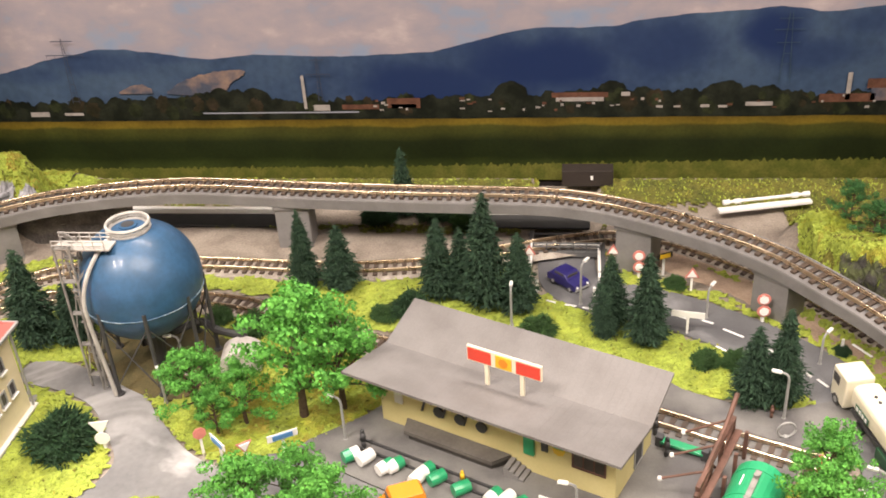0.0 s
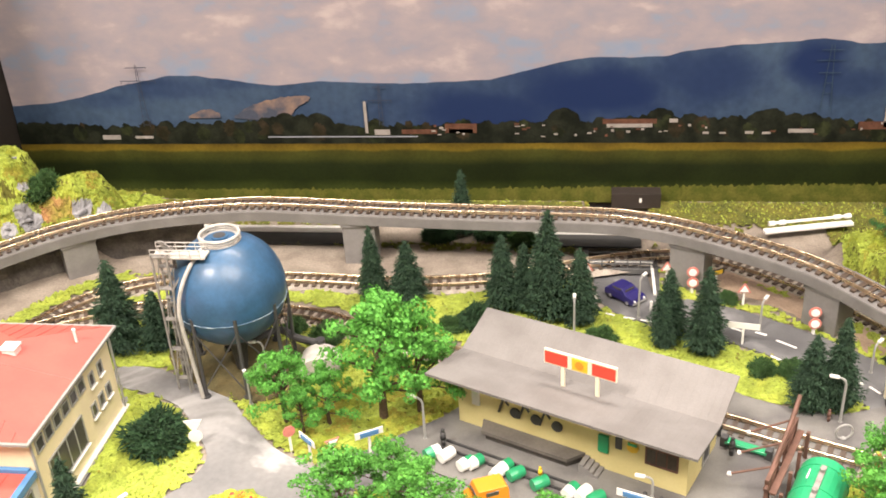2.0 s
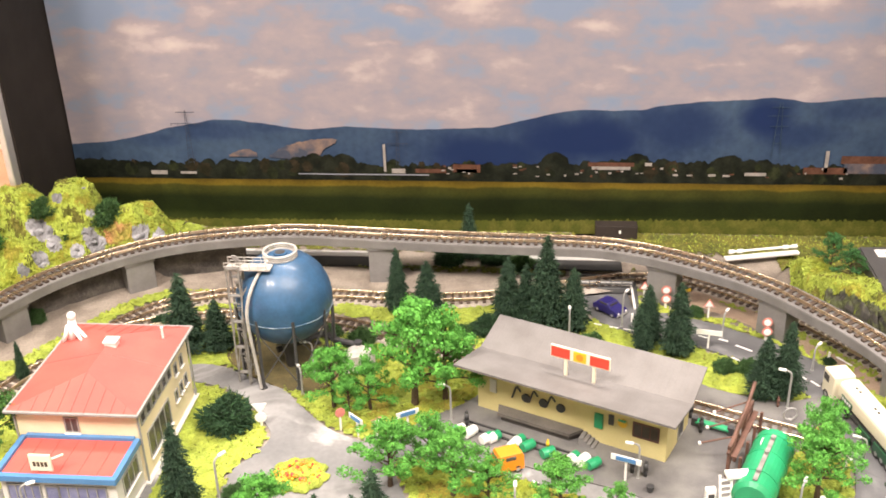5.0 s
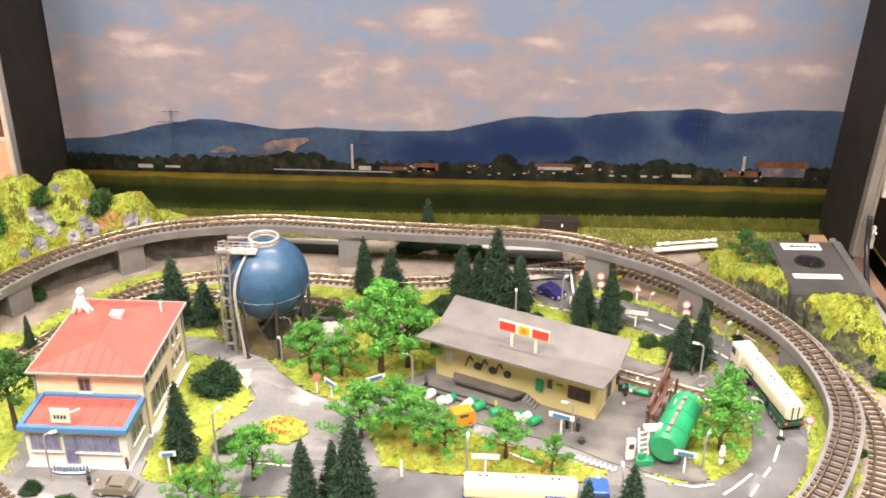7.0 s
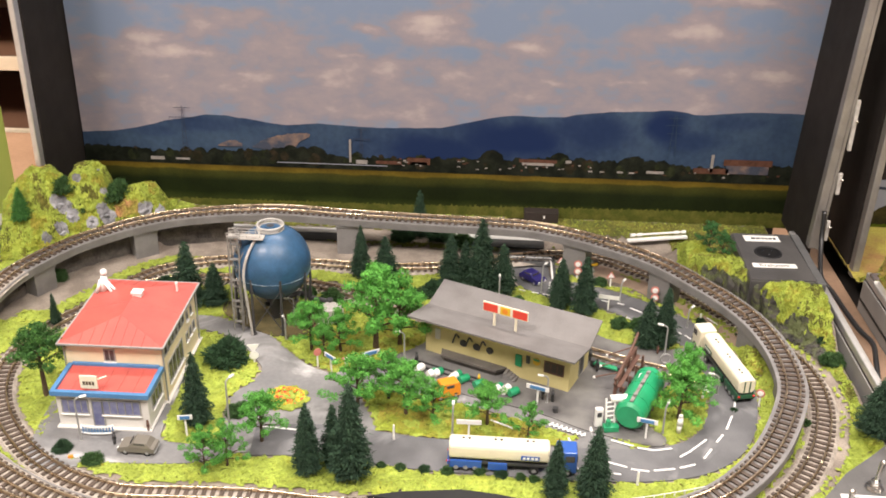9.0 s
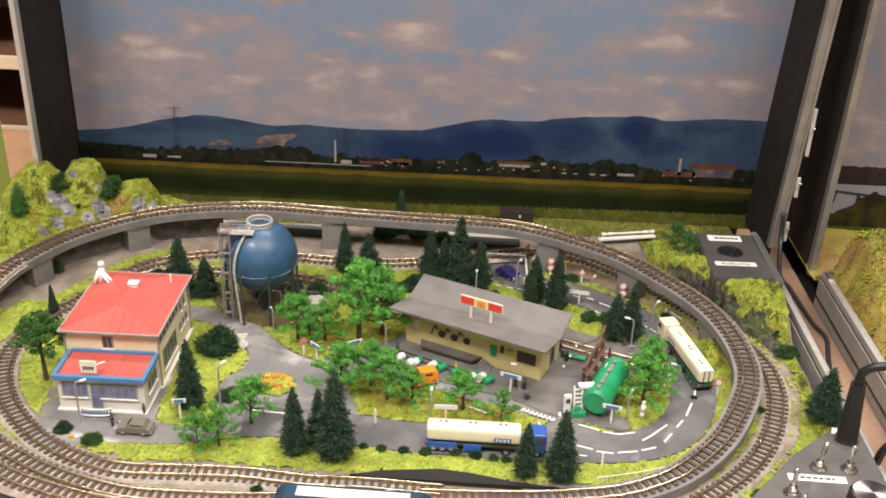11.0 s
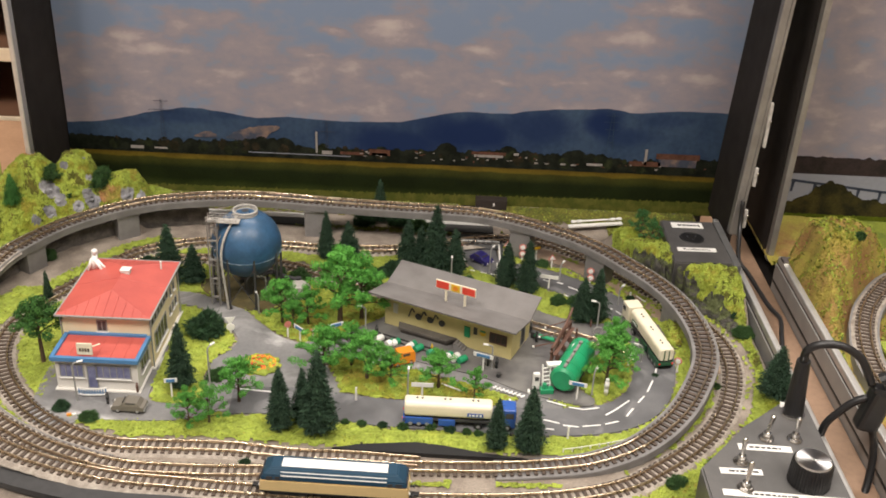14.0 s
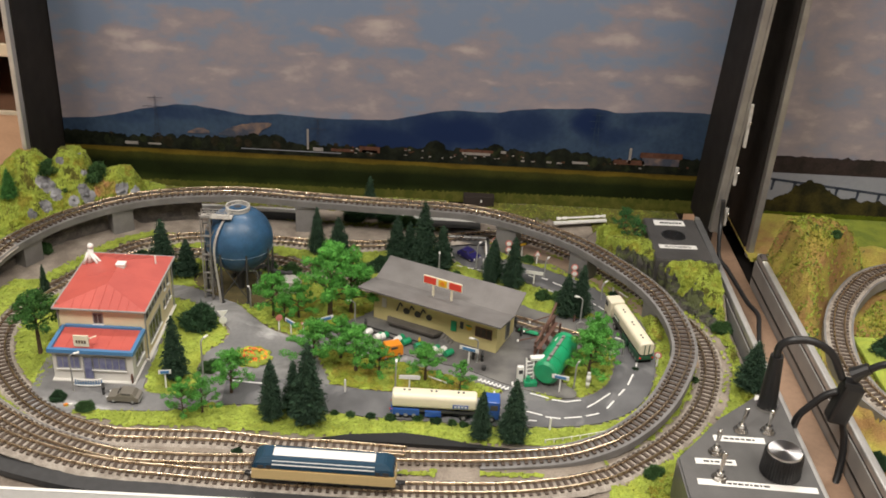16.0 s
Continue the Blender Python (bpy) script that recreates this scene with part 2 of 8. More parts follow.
def sweep(bm, path, section, z=None, closed_section=True):
    """A section of (sideways, up) points along a path; z replaces the path's height if given."""
    rings = []
    for i, p in enumerate(path):
        a = heading(path, i)
        s = Vector((-math.sin(a), math.cos(a), 0))
        sec = section(i) if callable(section) else section
        rings.append([bm.verts.new(p + s * u + Vector((0, 0, w)) - (Vector((0, 0, p.z - z)) if z is not None else Vector())) for u, w in sec])
    n = len(rings[0])
    for r0, r1 in zip(rings, rings[1:]):
        for k in range(n if closed_section else n - 1):
            bm.faces.new((r0[k], r0[(k + 1) % n], r1[(k + 1) % n], r1[k]))
    if closed_section:
        bm.faces.new(rings[0])
        bm.faces.new(rings[-1][::-1])


def tube(bm, path, r, n=8):
    sweep3 = []
    for i, p in enumerate(path):
        d = (path[min(i + 1, len(path) - 1)] - path[max(i - 1, 0)]).normalized()
        q = d.to_track_quat("Z", "Y")
        sweep3.append([bm.verts.new(p + q @ Vector((r * math.cos(2 * math.pi * k / n), r * math.sin(2 * math.pi * k / n), 0))) for k in range(n)])
    for a, b in zip(sweep3, sweep3[1:]):
        for k in range(n):
            bm.faces.new((a[k], a[(k + 1) % n], b[(k + 1) % n], b[k]))
    bm.faces.new(sweep3[0][::-1])
    bm.faces.new(sweep3[-1])


def inside(x, y, poly):
    c = False
    for (x0, y0), (x1, y1) in zip(poly, poly[1:] + poly[:1]):
        if (y0 > y) != (y1 > y) and x < (x1 - x0) * (y - y0) / (y1 - y0) + x0:
            c = not c
    return c


# ---- track lines: centre of the rails, with rail height ----
LINE_LOOP_FRONT = [(-33, 134, 3), (-68, 136, 3), (-97, 136, 3), (-128, 139, 3), (-160, 138.5, 3), (-187, 138, 3), (-205, 142.5, 3), (-220, 149, 3), (-241, 163.5, 3), (-263, 188, 3), (-277, 215, 3), (-281, 243, 3)]
LINE_LOOP_WEST = [(-274, 272, 3), (-263, 292, 3), (-250, 318, 3), (-236, 341, 3), (-213, 356, 3), (-185, 363, 3), (-137, 362, 3), (-100, 360, 3), (-60, 364, 3), (-30, 374, 3), (0, 384, 3), (25, 388, 3)]
LINE_LOOP_BACK = [(45, 384, 3), (70, 367, 3), (91, 347, 3), (113, 319, 3), (133, 291, 3), (146, 262, 3), (147, 232, 3), (139, 202, 3), (126, 176, 3), (110, 156, 3), (91, 139, 3), (72, 125, 3)]
LINE_LOOP_EAST = [(45, 115, 3), (10, 109, 3), (-40, 106.5, 3), (-79, 107, 3), (-121, 108.5, 3), (-151, 110.5, 3), (-178, 111.5, 4), (-209, 117.2, 5), (-245, 129.5, 7), (-274, 152, 9), (-294, 183, 11)]
LINE_LOOP = spline(LINE_LOOP_FRONT + LINE_LOOP_WEST + LINE_LOOP_BACK + LINE_LOOP_EAST, 2.0)
LINE_RAMP_EAST = [(-45, 130, 3), (-20, 131, 3), (5, 132, 3.5), (25, 134, 4), (50, 138, 5), (68, 144, 7), (81, 151, 9), (95, 164, 10), (108, 180, 12), (120, 202, 14), (128, 223, 16), (130, 245, 17)]
LINE_RAMP_BACK = [(127, 265, 19), (120, 285, 21), (108, 304, 23), (95, 319, 24.5), (81, 334, 26), (66, 345, 27.5), (47, 357, 28), (28, 368, 28), (8, 376, 28), (-13, 380, 28), (-62, 382, 28), (-111, 385, 28)]
LINE_RAMP_CORNER = [(-160, 389, 28), (-186, 389, 27), (-210, 386, 26), (-233, 379, 25.5), (-254, 367, 25), (-270, 355, 24), (-284, 340, 23.5), (-296, 320, 23), (-306, 298, 22), (-312, 270, 19), (-311, 240, 15.5), (-303, 208, 12.5)]
LINE_RAMP_WEST = [(-288, 178, 10), (-257, 151, 8), (-234.5, 137.5, 6.5), (-215, 129, 5.5), (-182, 120.5, 4), (-150, 120, 3.2), (-125, 121, 3), (-95, 123.5, 3), (-70, 126.5, 3), (-50, 129.5, 3)]
LINE_RAMP = spline(LINE_RAMP_EAST + LINE_RAMP_BACK + LINE_RAMP_CORNER + LINE_RAMP_WEST, 2.0)
LINE_SIDING = spline([(-252, 314, 3), (-232, 327, 3), (-207, 335, 3), (-174, 338, 3), (-132, 333, 3), (-109, 324, 3), (-60, 304, 3), (0, 283, 3), (33, 269, 3), (49, 262, 3), (73, 252, 3), (88, 245, 3)], 2.0)
# ---- road outlines ----
ROAD_MAIN = spline([(0, 392), (0, 372), (3, 352), (16, 343), (42, 333), (68, 316), (88, 296), (100, 272), (103, 245), (98, 215), (88, 194), (72, 181), (50, 175), (20, 173), (-20, 174), (-60, 176), (-100, 182), (-140, 180)], 4.0)
PLAZA = [(-149, 170), (-110, 176), (-90, 180), (-80, 192), (-86, 208), (-92, 222), (-94, 234), (-106, 238), (-122, 246), (-138, 262), (-150, 276), (-165, 283), (-184, 292), (-200, 292), (-199, 281), (-182, 276),
         (-166, 268), (-153, 252), (-146, 240), (-149, 228), (-156, 216), (-156, 200), (-153, 186)]
LINK_LANE = [(-106, 240), (-92, 228), (-70, 226), (-40, 218), (-5, 204), (20, 194), (8, 182), (30, 178), (45, 188), (30, 200), (0, 216), (-40, 232), (-72, 244), (-88, 250)]
YARD = [(-86, 250), (-70, 240), (-40, 226), (0, 212), (24, 199), (56, 189), (62, 196), (54, 208), (66, 236), (84, 262), (100, 262), (96, 282), (70, 276), (44, 284), (24, 296), (-40, 310), (-62, 272)]
HOUSE_PAVING = [(-240, 160), (-200, 158), (-165, 160), (-148, 166), (-148, 173), (-166, 174), (-180, 176), (-183, 184), (-184.5, 220), (-187, 265), (-194, 275), (-240, 275)]
TANK_PAD = [(-182, 300), (-166, 284), (-138, 272), (-122, 288), (-124, 306), (-150, 318), (-178, 314)]
FLOWER_BED = (-128, 214)


def near(path, keep=None):
    pts = [p for p in path if keep is None or keep(p)]
    return np.array([(p.x, p.y) for p in pts])


NEAR_LOW = np.concatenate([near(LINE_LOOP), near(LINE_SIDING), near(LINE_RAMP, lambda p: p.z < 9)])
NEAR_LOOP = near(LINE_LOOP)
NEAR_HIGH = near(LINE_RAMP, lambda p: p.z >= 9)
NEAR_ROAD = near(ROAD_MAIN)


def dist(a, x, y):
    return float(np.sqrt(((a - (x, y)) ** 2).sum(1).min()))


def inner(x, y):
    """Reach of the high track from the middle of the loop, beside this place."""
    q = NEAR_HIGH[int(((NEAR_HIGH - (x, y)) ** 2).sum(1).argmin())]
    return math.hypot(q[0] + 130, q[1] - 270)


# hills: x, y, height, reach along x and y
MOUNDS = [(104, 384, 13, 13, 12), (176, 240, 8, 12, 26), (172, 205, 6, 14, 20), (110, 118, 5, 14, 8)]


def ease(k):
    k = min(1.0, max(0.0, k))
    return k * k * (3 - 2 * k)


def hill_corner(x, y):
    """The rocky hill in the far corner: three humps along x, steep to the front."""
    if x > -222:
        return 0.0
    top = float(np.interp(x, (-340, -331, -322, -310, -305, -302, -298, -294, -284, -280, -276, -270, -265, -257, -251, -247, -242, -238, -234), (28, 42, 50, 51, 47, 39, 42, 50, 52, 48, 31, 29, 34, 37, 34, 28, 14, 4, 0)))
    v = Vector((x, y, 0))
    spine = float(np.interp(x, (-338, -315, -302, -290, -271, -257, -246, -234), (372, 376, 379, 384, 390, 393, 396, 400)))
    k = (y - spine + 24 + 3 * noise.noise(v * 0.09)) / 24
    step = 0.5 * ease(k * 2.2) + 0.5 * ease(k * 1.9 - 0.75)
    step *= 1 - 0.9 * ease((y - spine - 5) / 22)
    return top * step * (1 + 0.06 * noise.noise(v * 0.11 + Vector((0, 0, 4))))


def hill_box(x, y):
    """The bank before the socket box: steep at the loop, easing off along the rim."""
    if x < (118 if y < 318 else 100) or y < 250 or y > 385:
        return 0.0
    v = Vector((x, y, 0))
    low = dist(NEAR_LOOP, x, y) + 2.5 * noise.noise(v * 0.11)
    deep = float(np.interp(y, (262, 285, 312), (30, 22, 9)))
    z = 25.0 * ease((low - 8.5) / deep) * float(np.interp(y, (250, 262, 280, 314, 345, 366, 385), (0, 0.35, 0.6, 1.0, 0.95, 0.6, 0)))
    z = min(23.6, z * (1 + 0.08 * noise.noise(v * 0.1) + 0.05 * noise.noise(v * 0.25)))
    return min(z, 12.0) if y > 319 and x > 127 else z


def ground_z(x, y):
    z = hill_corner(x, y) + hill_box(x, y)
    for mx, my, h, rx, ry in MOUNDS:
        k = ((x - mx) / rx) ** 2 + ((y - my) / ry) ** 2
        if k < 5:
            z += h * math.exp(-k ** 1.8)
    if z > 1.0:
        z += (0.07 if x < -222 else 0.1) * z * noise.noise(Vector((x * 0.07, y * 0.07, 2.0))) + 0.05 * z * noise.noise(Vector((x * 0.21, y * 0.21, 7.0)))
    if -15 < x < 15 and y > 346:
        z = min(z, -4.0 * min(1.0, (y - 346) / 34.0))
    if y < 118:
        z -= 5.0 * min(1.0, (118 - y) / 12.0)
    return z


def limit(x, y, z):
    """The ground keeps below the tracks."""
    d = dist(NEAR_LOW, x, y)
    if z > 0.4:
        z *= min(1.0, max(0.0, (d - 6.5) / 5.5))
    d = dist(NEAR_HIGH, x, y)
    if z > 10:
        z = 10 + (z - 10) * min(1.0, max(0.0, (d - 9.0) / 9.0))
    return z


X0, X1, Y0, Y1 = -338.0, 168.6, 74.0, 447.0
STEP = 3.0
NX, NY = int((X1 - X0) / STEP) + 1, int((Y1 - Y0) / STEP) + 1
HEIGHT = np.zeros((NX, NY))
for i in range(NX):
    for j in range(NY):
        x, y = X0 + i * STEP, Y0 + j * STEP
        HEIGHT[i, j] = limit(x, y, ground_z(x, y))


def height(x, y):
    u, v = (x - X0) / STEP, (y - Y0) / STEP
    i, j = min(max(int(u), 0), NX - 2), min(max(int(v), 0), NY - 2)
    u, v = u - i, v - j
    return (HEIGHT[i, j] * (1 - u) + HEIGHT[i + 1, j] * u) * (1 - v) + (HEIGHT[i, j + 1] * (1 - u) + HEIGHT[i + 1, j + 1] * u) * v


ROCK_SPOTS = [(-303, 370, 35, 5.0), (-299.3, 370.2, 30.4, 4.4), (-294.6, 368.6, 25.4, 4.4), (-300, 363, 19, 4.6), (-292, 378.6, 47, 2.6), (-282, 388, 46, 3.6), (-277.4, 381.7, 37, 3.0), (-277.6, 376.2, 26, 5.0),
              (-283, 370.5, 20, 4.2), (-274, 375.4, 21, 5.0), (-253, 386, 24, 5.5), (-246, 391, 21, 3.6), (-309, 355, 16, 4.0)]
HEAP_SPOTS = [(-265, 379, 27, 6.5), (-260, 383, 26, 5.0), (-317, 382, 52, 5.0)]


def near_spot(p, spots, rough):
    return any((p - Vector((a, b, c))).length + rough < r for a, b, c, r in spots)


def is_rock(p):
    rough = noise.noise(p * 0.2)
    if p.x < -222:
        return near_spot(p, ROCK_SPOTS, 2.0 * rough)
    if 104 < p.x and 268 < p.y < 365:
        return p.z > 1.5 and dist(NEAR_LOOP, p.x, p.y) + 3.5 * rough < (17.5 if p.y < 300 else 13.5) and p.z < 21 + 3 * rough
    return False


def hill_kind(p):
    """What covers the hill at a point: rock, russet heap, brown, olive or green flock."""
    if is_rock(p):
        return "rock" if p.x > 0 else "crag"
    if p.x < -222 and near_spot(p, HEAP_SPOTS, 2.0 * noise.noise(p * 0.4)):
        return "heap"
    k = noise.noise(p * 0.1) + 0.4 * noise.noise(p * 0.35) + 0.3 * rng.uniform(-1, 1)
    return "brown" if k > 0.28 else "olive" if k < -0.42 else "green"


gv = [(X0 + i * STEP, Y0 + j * STEP, HEIGHT[i, j] + 0.25 * noise.noise(Vector((i * 0.9, j * 0.9, 0)))) for i in range(NX) for j in range(NY)]
gf = [(i * NY + j, (i + 1) * NY + j, (i + 1) * NY + j + 1, i * NY + j + 1) for i in range(NX - 1) for j in range(NY - 1)]
ground = tagged(raw("ground", gv, gf, M_GRAVEL, smooth=True), "beige gravel base of the model landscape in the open case", "ground", kind="structure")


def sheet(name, poly, z, thick, material, label, category, smooth_it=True, kind="structure"):
    pts = [(p.x, p.y) for p in spline(poly, 3.0, closed=True)][:-1] if smooth_it else poly
    bm = bmesh.new()
    prism(bm, pts, z - thick, z)
    return tagged(part(name, bm, material), label, category, kind=kind)


def road_z(p):
    return 0.9 - (4.0 * min(1.0, max(0.0, (p.y - 346) / 34.0)) if p.y > 346 and abs(p.x) < 15 else 0.0)


bm = bmesh.new()
sweep(bm, [Vector((p.x, p.y, road_z(p))) for p in ROAD_MAIN], [(12.0, -1.2), (12.0, 0.0), (0, 0.12), (-12.0, 0.0), (-12.0, -1.2)])
tagged(part("road", bm, M_ASPHALT), "dark grey painted model road with white dashes", "road", kind="structure")
sheet("pavement", PLAZA, 0.75, 1.0, M_ASPHALT_L, "pale grey worn turning place round the flower bed", "pavement")
sheet("pavement", LINK_LANE, 0.6, 1.0, M_ASPHALT_L, "pale grey lane beside the storage shed yard", "pavement")
sheet("pavement", YARD, 1.15, 1.4, M_YARD, "dark grey paved yard round the storage shed", "pavement")
sheet("pavement", HOUSE_PAVING, 0.95, 1.2, M_ASPHALT_L, "pale grey paving round the red-roofed house", "pavement")
sheet("pavement", TANK_PAD, 1.0, 1.3, mat("olive_brown_base_plate", (0.13, 0.10, 0.04), 0.9, col2=(0.08, 0.07, 0.03), scale=120, fine=1200, var=0.35, bump=0.8), "brownish base plate under the blue gas tank", "base plate")

# sandy bank between the loop and the road
BANK = [p for p in LINE_LOOP if p.x > 18 and p.y > 225]
bm = bmesh.new()
sweep(bm, [Vector((p.x, p.y, 0.0)) for p in BANK], lambda i: [(-5.5, -1.0), (-5.5, 0.5), (-9.0, 0.6 + 0.4 * noise.noise(BANK[i] * 0.12)), (-13.0, 0.5 + 0.3 * noise.noise(BANK[i] * 0.2)), (-18.0, 0.25), (-22.0, -0.3), (-22.0, -1.0)])
tagged(part("bank", bm, M_SAND, smooth=True), "reddish sandy bank below the curved loop track", "bank", kind="structure")

# ---- flock turf in small uneven cells ----
FREE = [PLAZA, LINK_LANE, YARD, HOUSE_PAVING, TANK_PAD]
BROWNISH = [[(-112, 240), (-60, 240), (-56, 280), (-118, 290)], [(-100, 180), (-40, 184), (20, 180), (0, 206), (-60, 226), (-92, 224)]]
CELL = 1.9
green_v, green_f, brown_v, brown_f, rock_v, rock_f, olive_v, olive_f, heap_v, heap_f, crag_v, crag_f = [], [], [], [], [], [], [], [], [], [], [], []
COVER = {"green": (green_v, green_f), "brown": (brown_v, brown_f), "rock": (rock_v, rock_f), "olive": (olive_v, olive_f), "heap": (heap_v, heap_f), "crag": (crag_v, crag_f)}
rng = random.Random(5)
jit = {}


def corner(i, j):
    if (i, j) not in jit:
        jit[(i, j)] = (rng.uniform(-0.75, 0.75), rng.uniform(-0.75, 0.75), rng.uniform(0.2, 1.3))
    dx, dy, dz = jit[(i, j)]
    x, y = X0 + i * CELL + dx, Y0 + j * CELL + dy
    return (x, y, height(x, y) + dz)


def skin(x, y):
    """A point of the hills' rough flocked surface."""
    p = Vector((x, y, height(x, y)))
    lump = Vector((noise.noise(p * 0.3), noise.noise(p * 0.3 + Vector((9, 0, 0))), noise.noise(p * 0.3 + Vector((0, 9, 0)))))
    fine = Vector((noise.noise(p * 1.1), noise.noise(p * 1.1 + Vector((9, 0, 0))), noise.noise(p * 1.1 + Vector((0, 9, 0)))))
    up = Vector((height(x - 1.5, y) - height(x + 1.5, y), height(x, y - 1.5) - height(x, y + 1.5), 3.0)).normalized()
    return p + 1.0 * lump + 0.7 * fine + 1.7 * up


def hill_cell(i, j, n, always=""):
    """One steep cell in small pieces, each with its own cover and some loose flakes."""
    pts = [[skin(X0 + (i + u / n) * CELL, Y0 + (j + v / n) * CELL) for v in range(n + 1)] for u in range(n + 1)]
    for u in range(n):
        for v in range(n):
            quad = (pts[u][v], pts[u + 1][v], pts[u + 1][v + 1], pts[u][v + 1])
            mid = (quad[0] + quad[2]) / 2
            kind = always or hill_kind(mid)
            vs, fs = COVER[kind]
            k = len(vs)
            vs.extend(tuple(q) for q in quad)
            fs.append((k, k + 1, k + 2, k + 3))
            if kind in ("rock", "crag") or rng.random() > 0.5:
                continue
            tip = [mid + 0.75 * Vector((rng.gauss(0, 0.6), rng.gauss(0, 0.6), rng.gauss(0, 0.6))) + Vector((0, -0.35, 0.3)) for _ in range(3)]
            k = len(vs)
            vs.extend(tuple(q) for q in tip)
            fs.append((k, k + 1, k + 2))


def steep(i, j):
    z = [height(X0 + (i + u) * CELL, Y0 + (j + v) * CELL) for u in (0, 1) for v in (0, 1)]
    return max(z) - min(z) > 1.0 or min(z) > 3.0


for i in range(int((X1 - X0) / CELL) - 1):
    for j in range(int((Y1 - Y0) / CELL) - 1):
        x, y = X0 + (i + 0.5) * CELL, Y0 + (j + 0.5) * CELL
        w = 1.6 * noise.noise(Vector((x * 0.12, y * 0.12, 5.0))) + rng.uniform(-1.0, 1.0)
        low = dist(NEAR_LOW, x, y)
        strip = x > 84 and 236 < y < 352 and 6.4 < low < 11.5 + w and dist(NEAR_ROAD, x, y) < 36
        if not strip and low < (12.0 if x > 128 and height(x, y) < 3 and dist(NEAR_HIGH, x, y) > 27 else 8.2 if x < -200 else 8.8) + (0.4 * w if x < -200 else w) or (-15 < x < 15 and y > 344):
            if height(x, y) > 2.5 and low > 5:
                hill_cell(i, j, 3, "rock")
            continue
        if (y < 145 + 1.5 * w and x < 70) or (y < 122 + 2 * w and x < 60):
            if not (-72 < x < 70 and 146 + w < y) and not (-46 < x + w < -18 and 118 < y < 123) and not (4 < x + 2 * w < 44 and 119 < y < 124):
                continue
        if x < -205 and y > 290 and low > 17.5 + 0.7 * w and math.hypot(x + 130, y - 270) < inner(x, y) + w and dist(NEAR_HIGH, x, y) < 34:
            continue
        if not strip and dist(NEAR_HIGH, x, y) < 10 + 2 * w and y > 280 and not (12 < dist(NEAR_ROAD, x, y) < 18 + 3 * w and x > 12):
            continue
        if y > 366 + 2 * w and -225 < x < 95 and not (387 + w < y < 398 + w and -190 < x < -20) and not (x > 14 and dist(NEAR_ROAD, x, y) < 18 + 2 * w) and y < 418 + 4 * w:
            continue
        if dist(NEAR_ROAD, x, y) < 12.6 + 0.5 * w and y < 352:
            continue
        if any(inside(x, y, q) for q in FREE) or (w > -0.6 and any(inside(x + u, y + v, q) for q in FREE[:1] for u, v in ((1.0, 0), (-1.0, 0), (0, 1.0), (0, -1.0)))):
            continue
        if steep(i, j):
            hill_cell(i, j, 4)
            continue
        if y > 383 + 3 * w and x > -238:
            v, f = olive_v, olive_f
        elif any(inside(x + 3 * w, y + 3 * w, q) for q in BROWNISH) and noise.noise(Vector((x * 0.09, y * 0.09, 9.0))) > -0.12:
            v, f = brown_v, brown_f
        else:
            v, f = green_v, green_f
        k = len(v)
        v.extend((corner(i, j), corner(i + 1, j), corner(i + 1, j + 1), corner(i, j + 1)))
        f.append((k, k + 1, k + 2, k + 3))
        for flake in range(2):
            if rng.random() < 0.6:
                q = rng.random()
                v, f = (green_v, green_f) if q < 0.82 else (olive_v, olive_f) if q < 0.92 else (brown_v, brown_f)
                fx, fy, s, a = x + rng.uniform(-1, 1), y + rng.uniform(-1, 1), rng.uniform(0.35, 0.8), rng.uniform(0, 6.28)
                z = height(fx, fy) + 0.9
                c, d = s * math.cos(a), s * math.sin(a)
                k = len(v)
                v.extend(((fx - c, fy - d, z - 0.3), (fx + d, fy - c, z + rng.uniform(0.2, 0.9)), (fx + c, fy + d, z + rng.uniform(0.2, 0.9))))
                f.append((k, k + 1, k + 2))
tagged(raw("grass", green_v, green_f, M_TURF), "bright yellow-green flock grass glued on the ground", "grass", kind="stuff")
tagged(raw("grass", brown_v, brown_f, M_TURF_BROWN), "brownish autumn flock grass under the trees", "grass", kind="stuff")
tagged(raw("grass", olive_v, olive_f, M_TURF_OLIVE), "olive brown flock grass before the printed meadow", "grass", kind="stuff")
tagged(raw("grass", heap_v, heap_f, mat("russet_flock", (0.42, 0.22, 0.09), 0.95, col2=(0.30, 0.26, 0.05), scale=130, fine=1500, var=0.4, bump=1.0, depth=0.0008, island=0.35)), "russet brown flock heaps on the corner hill", "grass", kind="stuff")
tagged(raw("rock_face", crag_v, crag_f, M_ROCK_L), "pale grey plaster rock faces on the corner hill", "rock", kind="stuff")
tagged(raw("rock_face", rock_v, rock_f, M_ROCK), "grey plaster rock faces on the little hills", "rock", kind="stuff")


# ---- loose grey rocks set into the hills ----
def rock(x, y, size, seed, flat=0.7, z=None, m=M_ROCK):
    r = random.Random(seed)
    bm = bmesh.new()
    for k in range(15):
        d = Vector((r.gauss(0, 1), r.gauss(0, 1), r.gauss(0, 1))).normalized() * r.uniform(0.7, 1.0)
        bm.verts.new((d.x * size, d.y * size * 0.8, d.z * size * flat))
    bmesh.ops.convex_hull(bm, input=bm.verts)
    loose = [v for v in bm.verts if not v.link_faces]
    bmesh.ops.delete(bm, geom=loose, context="VERTS")
    bmesh.ops.bevel(bm, geom=bm.edges[:], offset=size * 0.06, segments=1, affect="EDGES")
    tagged(part("rock", bm, m, at=at(x, y, height(x, y) + 0.1 * size if z is None else z, r.uniform(0, 360))), "grey angular plaster rock set into the grassy hill", "rock", "rocks of the hills")


